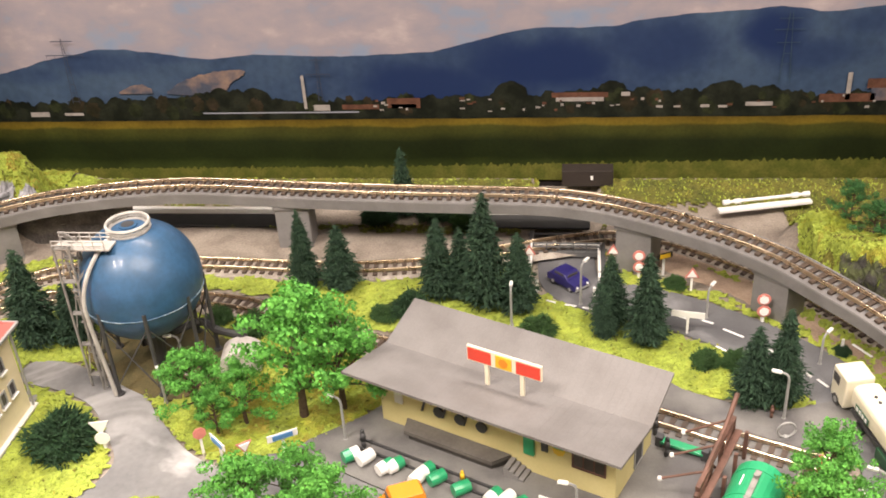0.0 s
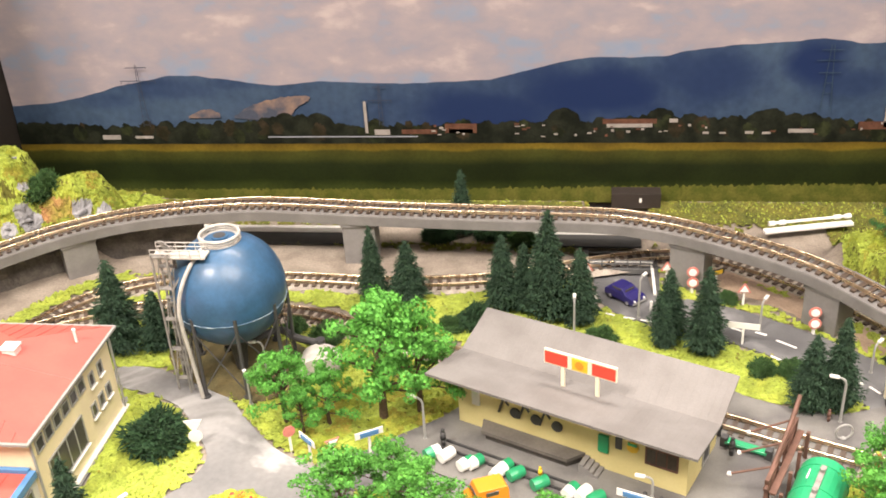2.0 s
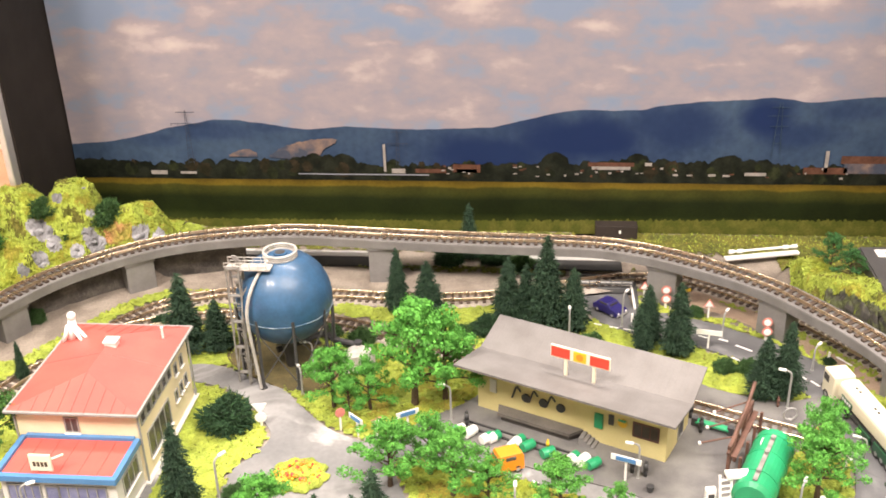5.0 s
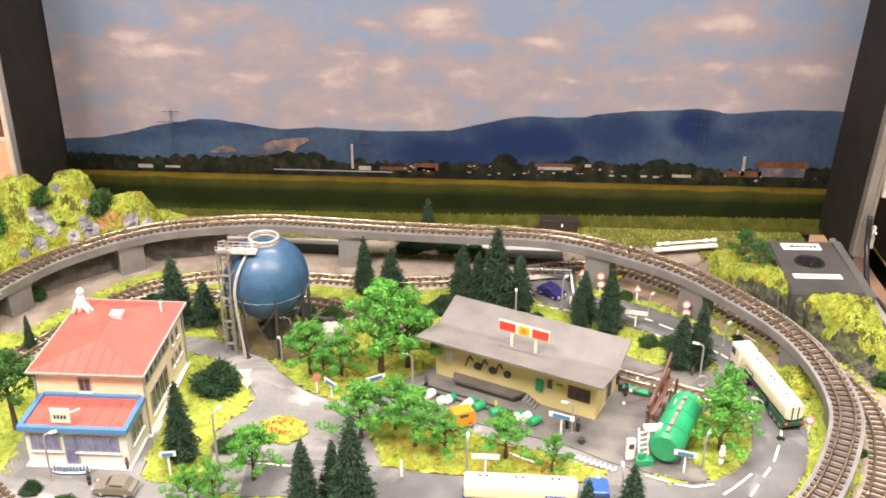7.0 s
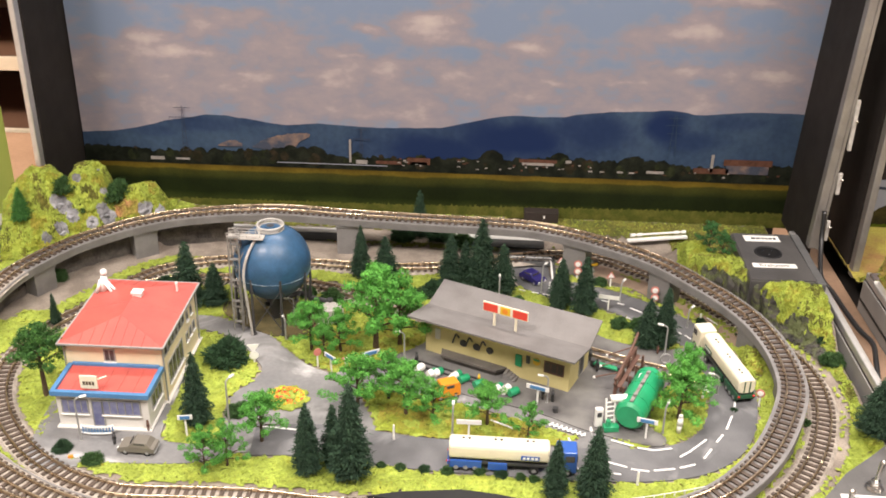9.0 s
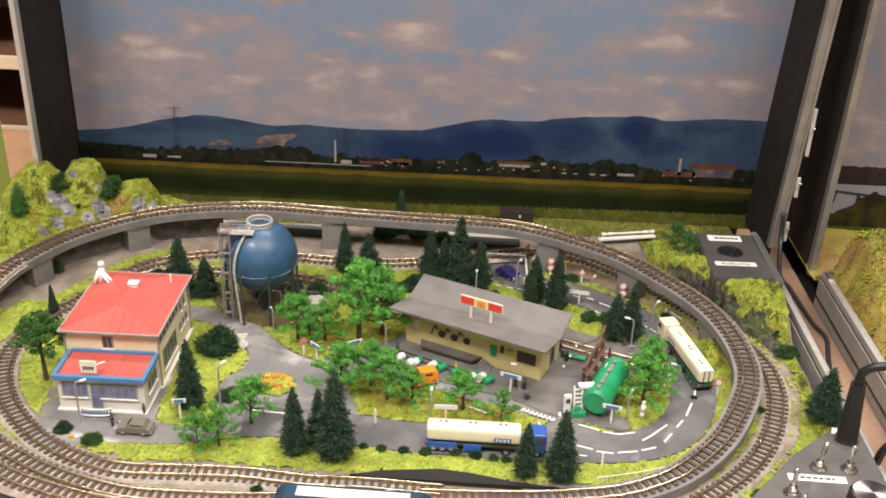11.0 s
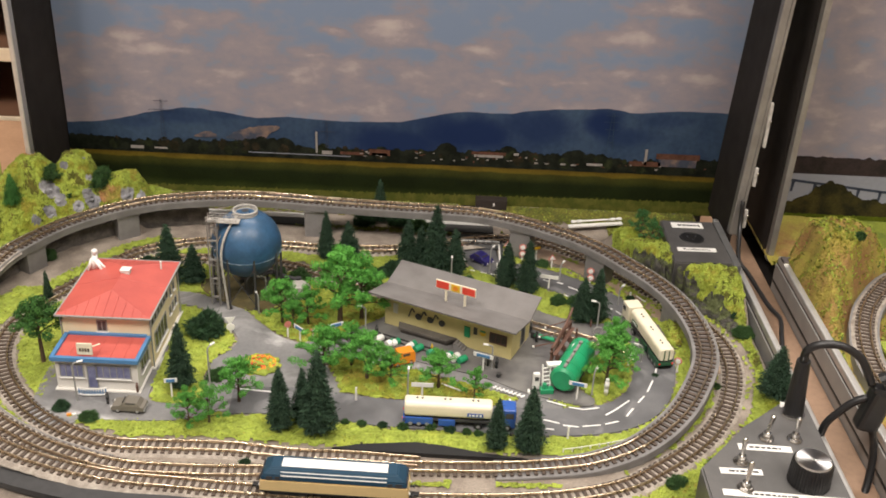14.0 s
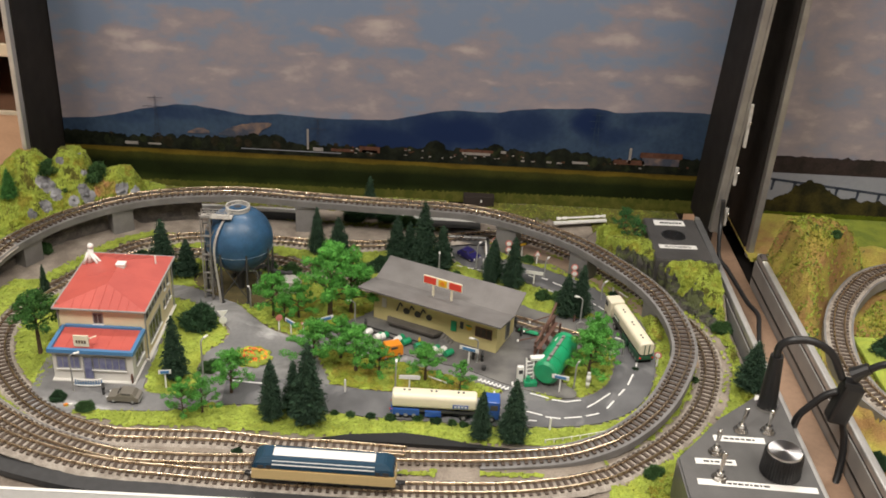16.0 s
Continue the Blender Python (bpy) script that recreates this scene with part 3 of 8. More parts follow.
for k, (x, y, z, s) in enumerate(ROCK_SPOTS):
    rock(x, y, 0.95 * s, 70 + k, 0.6, height(x, y), M_ROCK_L)
for k, (x, y, s) in enumerate([(145, 301, 2.5), (150, 292, 3), (112, 372, 3)]):
    rock(x, y, s, 90 + k)
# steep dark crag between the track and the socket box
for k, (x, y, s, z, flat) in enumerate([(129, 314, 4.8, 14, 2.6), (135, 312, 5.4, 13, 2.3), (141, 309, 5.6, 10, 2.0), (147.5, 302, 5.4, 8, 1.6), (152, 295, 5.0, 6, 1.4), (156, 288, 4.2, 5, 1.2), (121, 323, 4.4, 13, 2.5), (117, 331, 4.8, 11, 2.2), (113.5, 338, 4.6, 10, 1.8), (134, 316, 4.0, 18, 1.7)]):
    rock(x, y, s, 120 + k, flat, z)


# ---- tracks ----
sleeper_bm = bmesh.new()
box(sleeper_bm, 0, 0, 0, 1.9, 11.6, 1.0, 0.2)
sleeper_mesh = bpy.data.meshes.new("sleeper")
bmesh.ops.scale(sleeper_bm, vec=(MM, MM, MM), verts=sleeper_bm.verts)
sleeper_bm.to_mesh(sleeper_mesh)
sleeper_bm.free()
sleeper_mesh.materials.append(M_SLEEPER)
RAIL = lambda side: [(side - 0.55, -1.45), (side + 0.55, -1.45), (side + 0.25, -1.2), (side + 0.25, -0.45), (side + 0.45, -0.35), (side + 0.42, -0.14), (side + 0.2, 0.0),
                     (side - 0.2, 0.0), (side - 0.42, -0.14), (side - 0.45, -0.35), (side - 0.25, -0.45), (side - 0.25, -1.2)]


def track(path, label, bed=True, limit_to=300):
    th = thing("railway_track", 0, 0, 0, 0, label, "railway track", "tracks of the model railway")
    for side in (3.25, -3.25):
        bm = bmesh.new()
        sweep(bm, path, RAIL(side))
        part("rail", bm, M_RAIL, th, "shiny nickel-silver rail", smooth=True)
    if bed:
        bm = bmesh.new()
        sweep(bm, path, lambda i: [(-8.8 + 0.8 * noise.noise(path[i] * 0.2), -3.6), (-6.3, -2.25), (6.3, -2.25), (8.8 + 0.8 * noise.noise(path[i] * 0.2 + Vector((9, 0, 0))), -3.6)], closed_section=False)
        part("ballast_bed", bm, M_BALLAST, th, "beige grey ballast")
    for i in range(1, len(path) - 1, 2):
        p = path[i]
        d = path[i + 1] - path[i - 1]
        m = Matrix.LocRotScale(Vector((p.x, p.y, p.z - 1.95)) * MM, Euler((0, -math.atan2(d.z, math.hypot(d.x, d.y)), heading(path, i))), None)
        link("sleeper", sleeper_mesh, th, m)
    return th


def cut(path, a, b):
    return path[max(0, int(a * len(path))):int(b * len(path)) + 1]


for k in range(3):
    track(cut(LINE_LOOP, k / 3, (k + 1) / 3), "ground level track with brown sleepers in ballast")
for k in range(3):
    track(cut(LINE_RAMP, k / 3, (k + 1) / 3), "track with brown sleepers on the grey viaduct", bed=k == 2)
track(LINE_SIDING, "siding track leading behind the storage shed")

# ---- viaduct: grey deck, ramp walls and piers ----
DECK = [p for p in LINE_RAMP if p.z > 4.2 or (4 < p.x and p.y < 150)]
viaduct = thing("viaduct", 0, 0, 0, 0, "grey plastic railway viaduct with square piers", "viaduct", kind="structure")
bm = bmesh.new()
sweep(bm, DECK, lambda i: [(-7.6, -2.3), (-6.9, -2.3), (-6.7, -2.6), (6.7, -2.6), (6.9, -2.3), (7.6, -2.3), (7.8, -2.9), (7.6, -max(3.0, min(7.4, DECK[i].z))), (-7.6, -max(3.0, min(7.4, DECK[i].z))), (-7.8, -2.9)])
part("deck", bm, M_CONCRETE, viaduct, "grey deck with raised edges")
CORNER = [p for p in LINE_RAMP if p.x < -196 and p.y > 262 and p.z > 12]
bm = bmesh.new()
rings = []
for i, p in enumerate(CORNER):
    a = heading(CORNER, i)
    out = Vector((math.sin(a), -math.cos(a), 0))
    ring = []
    for j in range(7):
        z = (p.z - 7.5) * j / 6
        ring.append(bm.verts.new(Vector((p.x, p.y, z)) + out * (5.0 + 0.25 * (6 - j) * -1.6 + 2.2 * noise.noise(Vector((p.x * 0.13, p.y * 0.13, z * 0.16))))))
    rings.append(ring)
for lo, hi in zip(rings, rings[1:]):
    for j in range(6):
        bm.faces.new((lo[j], hi[j], hi[j + 1], lo[j + 1]))
part("rock_lining", bm, mat("dark_grey_brown_rock", (0.15, 0.135, 0.12), 0.9, col2=(0.08, 0.073, 0.068), scale=110, fine=900, var=0.4, bump=0.8, depth=0.0007), viaduct, "dark rough rock lining under the viaduct")
for px, py, rz in ((-317, 250, 80), (-298, 316, 62), (-251, 369, 37), (-118, 385, 2), (29, 367.5, -24), (80, 335, -44), (122, 280, -68), (129, 232, 88), (110, 184, 52)):
    top = min(LINE_RAMP, key=lambda p: (p.x - px) ** 2 + (p.y - py) ** 2 - (1000 if p.z > 9 else 0))
    bm = bmesh.new()
    h = top.z - 7.6
    box(bm, 0, 0, h / 2 - 1, 15, 12.5, h + 2, 0.4)
    box(bm, 0, 0, h - 0.8, 16.2, 13.6, 1.6, 0.3)
    part("pier", bm, M_CONCRETE, viaduct, at=at(top.x, top.y, 0, rz))


# ---- room, table and the two cases ----
def slab(name, cx, cy, cz, sx, sy, sz, material, label, category, bevel=0.0, kind="structure"):
    bm = bmesh.new()
    box(bm, 0, 0, 0, sx, sy, sz, bevel)
    return tagged(part(name, bm, material, at=at(cx, cy, cz)), label, category, kind=kind)


slab("floor", 0, 0, -790, 5200, 5200, 20, M_FLOOR, "grey floor of the exhibition hall", "floor")
slab("ceiling", 0, 0, 1910, 5200, 5200, 20, M_ROOM, "pale ceiling of the hall", "ceiling")
slab("wall_north", 0, 2600, 560, 5200, 20, 2680, M_ROOM, "beige wall of the hall", "wall")
slab("wall_south", 0, -2600, 560, 5200, 20, 2680, M_ROOM, "beige wall of the hall", "wall")
slab("wall_east", 2600, 0, 560, 20, 5160, 2680, M_ROOM, "beige wall of the hall", "wall")
slab("wall_west", -2600, 0, 560, 20, 5160, 2680, M_ROOM, "beige wall of the hall", "wall")

table = thing("table", 150, 260, -24, 0, "long brown wooden table under the two cases", "table")
bm = bmesh.new()
box(bm, 0, 0, -12, 1900, 760, 24, 2)
part("tabletop", bm, M_WOOD, table)
for lx in (-900, 900):
    for ly in (-330, 330):
        bm = bmesh.new()
        box(bm, lx, ly, -390, 50, 50, 732, 2)
        part("leg", bm, M_SHELF, table)


M_EDGE = mat("grey_case_panel", (0.30, 0.29, 0.275), 0.45, col2=(0.24, 0.23, 0.22), scale=30, fine=900, var=0.08, bump=0.05)


def carry_case(name, x0, x1, y0, y1, top, label, wide=0.0, narrow=0.0, rims=(8.0, 8.0), lean=(0.0, 0.0), slope=(0.0, 0.0), rear=None, rear_right=None, rim_x=None):
    """An open case: tray with aluminium rim, and the lid standing upright behind."""
    th = thing(name, 0, 0, 0, 0, label, "case", "open model railway cases")
    lid_x0, x0, lid_x1, x1 = x0, x0 - wide, x1, x1 - narrow
    left = x0 - 3 + (rims[0] - 8) / 2 - (1 if rims[0] > 8 else 0)
    left = left if rim_x is None else rim_x
    yr, yq = rear or y1 + 7, rear_right or y1 + 7
    for n, cx, cy, sx, sy in (("side_wall", x0 - 3, (y0 + min(yr, y1)) / 2, 4, min(yr, y1) - y0), ("side_wall", x1 + 3, (y0 + min(yq, y1)) / 2, 4, min(yq, y1) - y0), ("front_wall", (x0 + x1) / 2, y0 - 3, x1 - x0 + 10, 4), ("back_wall", (x0 + x1) / 2, y1 + 3, x1 - x0 + 10, 4)):
        bm = bmesh.new()
        box(bm, cx, cy, (top - 24) / 2, sx, sy, top + 22, 0.5)
        part(n, bm, M_CASE, th)
    bm = bmesh.new()
    box(bm, (x0 + x1) / 2, (y0 + y1) / 2, -21, x1 - x0, y1 - y0, 4)
    part("bottom", bm, M_CASE, th)
    for cx, cy, sx, sy in ((left, (y0 - 7 + yr) / 2, rims[0], yr - y0 + 7), (x1 + 3, (y0 - 7 + yq) / 2, rims[1], yq - y0 + 7), ((x0 + x1) / 2, y0 - 3, x1 - x0 - 2, 8)):
        bm = bmesh.new()
        box(bm, cx, cy, top + 1.0, sx, sy, 5, 1.2)
        part("rim", bm, M_ALU, th, "brushed aluminium edge profile")
        for dz, hh in ((-8.0, 12), (-25.4, 20)):
            bm = bmesh.new()
            box(bm, cx, cy, top + dz, sx + 1.6 if sx < sy else sx, sy + 1.6 if sy < sx else sy, hh, 0.6)
            part("edge_panel", bm, M_EDGE, th, "grey painted side panel")
    # lid: side walls reach forward from its back panel
    def leaning(bm, side):
        for v in bm.verts:
            v.co.x += lean[side] + slope[side] * (v.co.z - 15)

    yb, yf, zt = y1 + 5, y1 - 62, 330
    x0, x1 = lid_x0, lid_x1
    for cx in (x0 - 2, x1 + 2):
        drop = 20 if rear and cx < x0 else 14 if rear_right and cx > x0 else 0
        bm = bmesh.new()
        box(bm, cx, (yb + yf) / 2 + 2, zt / 2 + 9 - drop / 2, 4, yb - yf - 4, zt - 18 + drop, 0.4)
        leaning(bm, int(cx > x0))
        part("lid_side", bm, M_CASE, th)
        bm = bmesh.new()
        if cx > x0:
            box(bm, cx, yf - 2.5, zt / 2 + 9, 7.5, 7, zt - 14, 1.0)
            box(bm, cx + 2.2, yf - 6.0, zt / 2 + 9, 2.0, 2.0, zt - 14, 0.4)
        else:
            box(bm, cx + 0.6, yf - 2.5, zt / 2 + 9 - drop / 2, 3.6 if wide else 4.6, 7, zt - 14 + drop, 1.0)
        leaning(bm, int(cx > x0))
        part("lid_trim", bm, M_ALU if wide and cx < x0 else M_TRIM, th, "grey aluminium edge of the lid")
    bm = bmesh.new()
    box(bm, (x0 + x1) / 2, (yb + yf) / 2, zt + 2, x1 - x0 + 8, yb - yf, 4, 0.4)
    part("lid_top", bm, M_CASE, th)
    bm = bmesh.new()
    box(bm, (x0 + x1) / 2, yb + 4, zt / 2 + 2, x1 - x0 + 8, 4, zt + 4, 0.4)
    part("lid_back", bm, M_CASE, th)
    return th


case_near = carry_case("carrying_case", -316, 178, 74, 449, 14, "open grey carrying case with aluminium edges holding the layout", wide=27.0, narrow=9.5, rims=(8.0, 4.0), slope=(0.0, 0.044), rear_right=404.0)
case_far = carry_case("carrying_case", 208, 702, 74, 449, 14, "second open carrying case standing beside the first", rims=(4.6, 8.0), rim_x=205.2, lean=(3.0, 0.0), slope=(0.014, 0.0), rear=349.0)
bm = bmesh.new()
box(bm, 188.6, 262, -15.5, 26.2, 374, 17.0, 0.8)
tagged(part("gap_batten", bm, mat("dull_brown_batten", (0.30, 0.19, 0.125), 0.6, col2=(0.22, 0.14, 0.09), scale=14, fine=300, var=0.2, bump=0.15)), "brown wooden batten lying between the two cases", "batten")
bm = bmesh.new()
box(bm, 202.3, 210, -0.7, 1.0, 276, 1.3)
part("seal", bm, M_BLACK, case_far, "black rubber seal along the side")


EDGE = [Vector((p.x, p.y, 0)) for p in LINE_LOOP if p.y < 150 and -255 < p.x < 40 and p.z > 2.9 and p.y < 118 + max(0, -200 - p.x) * 0.7]
bm = bmesh.new()
sweep(bm, EDGE, [(8.2, -3.0), (8.2, 0.9), (17.0, 0.5), (17.0, -3.0)])
tagged(part("edge_strip", bm, M_DARK), "dark grey strip along the front of the outer track", "strip")
# added black box: the front wall's inner face with its shade as colour
bm = bmesh.new()
box(bm, -60, 85, -3.4, 330, 22, 4.0, 0.5)
part("front_wall_shade", bm, M_CASE, case_near, "black strip standing for the front wall's inner face and its shade")

# ---- printed photo in the lid, laid as thin flat layers ----
def skyline(pts, step=2.0):
    """Heights between the given (x, z) points."""
    xs, zs = [p[0] for p in pts], [p[1] for p in pts]
    n = int((xs[-1] - xs[0]) / step)
    return [(x, float(np.interp(x, xs, zs))) for x in np.linspace(xs[0], xs[-1], n + 1)]


def layer(name, top, z0, y, material, parent, rough=0.0, freq=0.1, seed=0.0, label=""):
    """A flat piece of the print between z0 and an uneven upper edge."""
    vs, fs = [], []
    for x, z in top:
        z += rough * (noise.noise(Vector((x * freq, seed, 1.0))) + 0.5 * noise.noise(Vector((x * freq * 3.1, seed, 4.0))))
        vs += [(x, y, z0), (x, y, z)]
    for k in range(len(top) - 1):
        fs.append((2 * k, 2 * k + 2, 2 * k + 3, 2 * k + 1))
    ob = raw(name, vs, fs, material, parent)
    if label:
        tagged(ob, label)
    return ob


# soft clouds of the print: centre x and z, half width and half height in millimetres
CLOUD_MASSES = [(-190, 122, 62, 26), (-250, 112, 58, 15), (-72, 126, 36, 16), (-10, 119, 40, 12), (112, 134, 40, 15), (165, 112, 34, 17), (-120, 102, 70, 12), (20, 97, 60, 8), (100, 104, 50, 9), (140, 158, 46, 9), (-178, 156, 52, 9), (330, 150, 190, 130)]
CLOUD_PUFFS = [(-198, 136, 24, 7), (-224, 126, 11, 6), (-262, 119, 22, 5), (-240, 110, 24, 6), (-298, 118, 16, 5), (-80, 135, 23, 7), (-112, 129, 12, 4), (-38, 121, 13, 5), (-8, 121, 16, 4), (12, 97, 14, 4), (62, 98, 20, 4), (72, 115, 16, 3.4), (104, 134, 18, 7),
               (103, 109, 15, 5), (158, 104, 22, 6), (130, 154, 24, 5), (-195, 96, 24, 4), (-155, 99, 24, 5), (-125, 112, 12, 3), (-92, 90, 18, 4)]


def sky_print():
    """Printed sky: blue above, mauve haze below, grey cloud masses and lit puffs with ragged edges."""
    m = bpy.data.materials.new("printed_cloudy_sky")
    m.use_nodes = True
    nt = m.node_tree
    N, L = nt.nodes, nt.links
    p = N["Principled BSDF"]
    p.inputs["Roughness"].default_value = 0.5
    p.inputs["Specular IOR Level"].default_value = 0.25
    tc = N.new("ShaderNodeTexCoord")

    def math_node(op, a, b, c=None):
        n = N.new("ShaderNodeMath")
        n.operation = op
        for k, v in enumerate((a, b, c)):
            if v is None:
                continue
            if isinstance(v, (int, float)):
                n.inputs[k].default_value = v
            else:
                L.new(v, n.inputs[k])
        return n.outputs[0]

    def ramp(value, lo, hi, out_lo=0.0, out_hi=1.0):
        n = N.new("ShaderNodeMapRange")
        n.interpolation_type = "SMOOTHSTEP"
        L.new(value, n.inputs["Value"])
        for k, v in (("From Min", lo), ("From Max", hi), ("To Min", out_lo), ("To Max", out_hi)):
            n.inputs[k].default_value = v
        return n.outputs[0]

    def vec(op, a, b):
        n = N.new("ShaderNodeVectorMath")
        n.operation = op
        L.new(a, n.inputs[0])
        if isinstance(b, tuple):
            n.inputs[1].default_value = b
        elif b is not None:
            L.new(b, n.inputs[1])
        return n

    def clouds(scale, detail, rough):
        mp, n = N.new("ShaderNodeMapping"), N.new("ShaderNodeTexNoise")
        L.new(tc.outputs["Object"], mp.inputs["Vector"])
        mp.inputs["Scale"].default_value = scale
        n.inputs["Scale"].default_value, n.inputs["Detail"].default_value, n.inputs["Roughness"].default_value = 1.0, detail, rough
        L.new(mp.outputs[0], n.inputs["Vector"])
        return n

    grain = clouds((38, 1, 66), 8.0, 0.58)
    broad = clouds((9, 1, 22), 2.0, 0.5)
    shift = vec("SUBTRACT", clouds((30, 1, 55), 4.0, 0.6).outputs["Color"], (0.5, 0.5, 0.5))
    where = vec("ADD", tc.outputs["Object"], vec("MULTIPLY", shift.outputs[0], (0.026, 0.0, 0.014)).outputs[0]).outputs[0]
    flat = vec("MULTIPLY", where, (1.0, 0.0, 1.0)).outputs[0]
    zed = N.new("ShaderNodeSeparateXYZ")
    L.new(where, zed.inputs[0])
    loose = math_node("SUBTRACT", grain.outputs["Fac"], 0.5)

    def heap(items, under):
        total = None
        for cx, cz, rx, rz in items:
            near_it = vec("MULTIPLY", vec("SUBTRACT", flat, (cx * MM, 0.0, cz * MM)).outputs[0], (1000.0 / rx, 0.0, 1000.0 / rz)).outputs[0]
            body = ramp(vec("LENGTH", near_it, None).outputs["Value"], 1.5, 0.0)
            if under:
                up = N.new("ShaderNodeSeparateXYZ")
                L.new(near_it, up.inputs[0])
                body = math_node("MULTIPLY", body, ramp(up.outputs["Z"], -0.9, 0.5, 0.25, 1.0))
            total = body if total is None else math_node("MAXIMUM", total, body)
        return total

    body = math_node("MULTIPLY_ADD", heap(CLOUD_MASSES, False), 0.36, math_node("MULTIPLY", heap(CLOUD_PUFFS, True), 0.36))
    low = ramp(zed.outputs["Z"], 0.14, 0.088, 0.02, 0.40)
    body = math_node("ADD", math_node("MAXIMUM", body, low), math_node("MULTIPLY", body, 0.25))
    body = math_node("MULTIPLY_ADD", loose, 1.7, body)
    body = math_node("MULTIPLY_ADD", math_node("SUBTRACT", broad.outputs["Fac"], 0.5), 0.35, body)
    shades = N.new("ShaderNodeValToRGB")
    e = shades.color_ramp.elements
    e[0].position, e[0].color = 0.0, (0.178, 0.228, 0.325, 1)
    e[1].position, e[1].color = 1.0, (0.43, 0.37, 0.36, 1)
    for pos, c in ((0.14, (0.205, 0.233, 0.305, 1)), (0.30, (0.242, 0.224, 0.260, 1)), (0.52, (0.285, 0.247, 0.268, 1)), (0.70, (0.36, 0.308, 0.315, 1))):
        el = e.new(pos)
        el.color = c
    L.new(body, shades.inputs[0])
    base = shades.outputs[0]
    L.new(base, p.inputs["Base Color"])
    return m


M_SKY = sky_print()
PR = dict(rough=0.5, bump=0.0, spec=0.14)
INK = 0.86


def pmat(name, col, col2=None, **more):
    """A printed colour on paper."""
    return mat(name, tuple(INK * c for c in col), col2=tuple(INK * c for c in col2) if col2 else None, **more)



M_HILL = pmat("printed_blue_hills", (0.052, 0.086, 0.142), col2=(0.034, 0.060, 0.112), scale=34, fine=260, var=0.3, **PR)
# darker wooded flanks: x, z, reach along x and z, depth of tone
FLANKS = [(-66, 47, 62, 17, 0.95), (-12, 55, 62, 22, 1.0), (36, 64, 46, 17, 0.75), (90, 69, 20, 15, 1.0), (108, 60, 26, 9, 0.6), (-228, 60, 30, 8, 0.55), (-262, 54, 22, 6, 0.4), (-190, 63, 26, 5, 0.4), (135, 74, 26, 7, 0.5)]


def wooded(m):
    """Lays soft darker flanks and a haze near the foot into the printed hills."""
    N, L = m.node_tree.nodes, m.node_tree.links
    tc, rag = N.new("ShaderNodeTexCoord"), N.new("ShaderNodeTexNoise")
    rag.inputs["Scale"].default_value, rag.inputs["Detail"].default_value = 55.0, 6.0
    L.new(tc.outputs["Object"], rag.inputs["Vector"])
    total = None
    for cx, cz, rx, rz, deep in FLANKS:
        off, size, far, tone = N.new("ShaderNodeVectorMath"), N.new("ShaderNodeVectorMath"), N.new("ShaderNodeVectorMath"), N.new("ShaderNodeMapRange")
        off.operation, size.operation, far.operation = "SUBTRACT", "MULTIPLY", "LENGTH"
        L.new(tc.outputs["Object"], off.inputs[0])
        off.inputs[1].default_value = (cx * MM, 0, cz * MM)
        L.new(off.outputs[0], size.inputs[0])
        size.inputs[1].default_value = (1000.0 / rx, 0, 1000.0 / rz)
        L.new(size.outputs[0], far.inputs[0])
        rough = N.new("ShaderNodeMath")
        rough.operation, rough.inputs[1].default_value = "MULTIPLY_ADD", 0.9
        L.new(rag.outputs["Fac"], rough.inputs[0])
        L.new(far.outputs["Value"], rough.inputs[2])
        tone.interpolation_type = "SMOOTHSTEP"
        L.new(rough.outputs[0], tone.inputs["Value"])
        for k, v in (("From Min", 1.65), ("From Max", 0.75), ("To Min", 0.0), ("To Max", deep)):
            tone.inputs[k].default_value = v
        if total is None:
            total = tone.outputs[0]
        else:
            top = N.new("ShaderNodeMath")
            top.operation = "MAXIMUM"
            L.new(total, top.inputs[0])
            L.new(tone.outputs[0], top.inputs[1])
            total = top.outputs[0]
    sock = N["Principled BSDF"].inputs["Base Color"]
    was = sock.links[0].from_socket
    mix = N.new("ShaderNodeMix")
    mix.data_type = "RGBA"
    L.new(total, mix.inputs["Factor"])
    L.new(was, mix.inputs["A"])
    mix.inputs["B"].default_value = (INK * 0.012, INK * 0.026, INK * 0.085, 1)
    L.new(mix.outputs["Result"], sock)


wooded(M_HILL)
M_WOODS = pmat("printed_dark_trees", (0.019, 0.022, 0.015), col2=(0.007, 0.009, 0.006), scale=150, fine=900, var=0.5, **PR)
M_MEADOW = pmat("printed_meadow", (0.125, 0.125, 0.028), col2=(0.08, 0.092, 0.018), scale=150, fine=900, var=0.4, **PR)
M_SCAR = pmat("printed_quarry", (0.25, 0.17, 0.135), col2=(0.06, 0.07, 0.10), scale=90, fine=700, var=0.2, **PR)
M_ROOFP = pmat("printed_red_roofs", (0.13, 0.06, 0.04), scale=200, fine=900, var=0.3, **PR)
M_PALE = pmat("printed_pale_walls", (0.34, 0.31, 0.29), scale=200, fine=900, var=0.2, **PR)
M_MAST = pmat("printed_mast", (0.05, 0.06, 0.09), scale=200, fine=900, var=0.2, **PR)
M_RIVER = pmat("printed_river", (0.30, 0.31, 0.36), scale=20, fine=300, var=0.1, **PR)



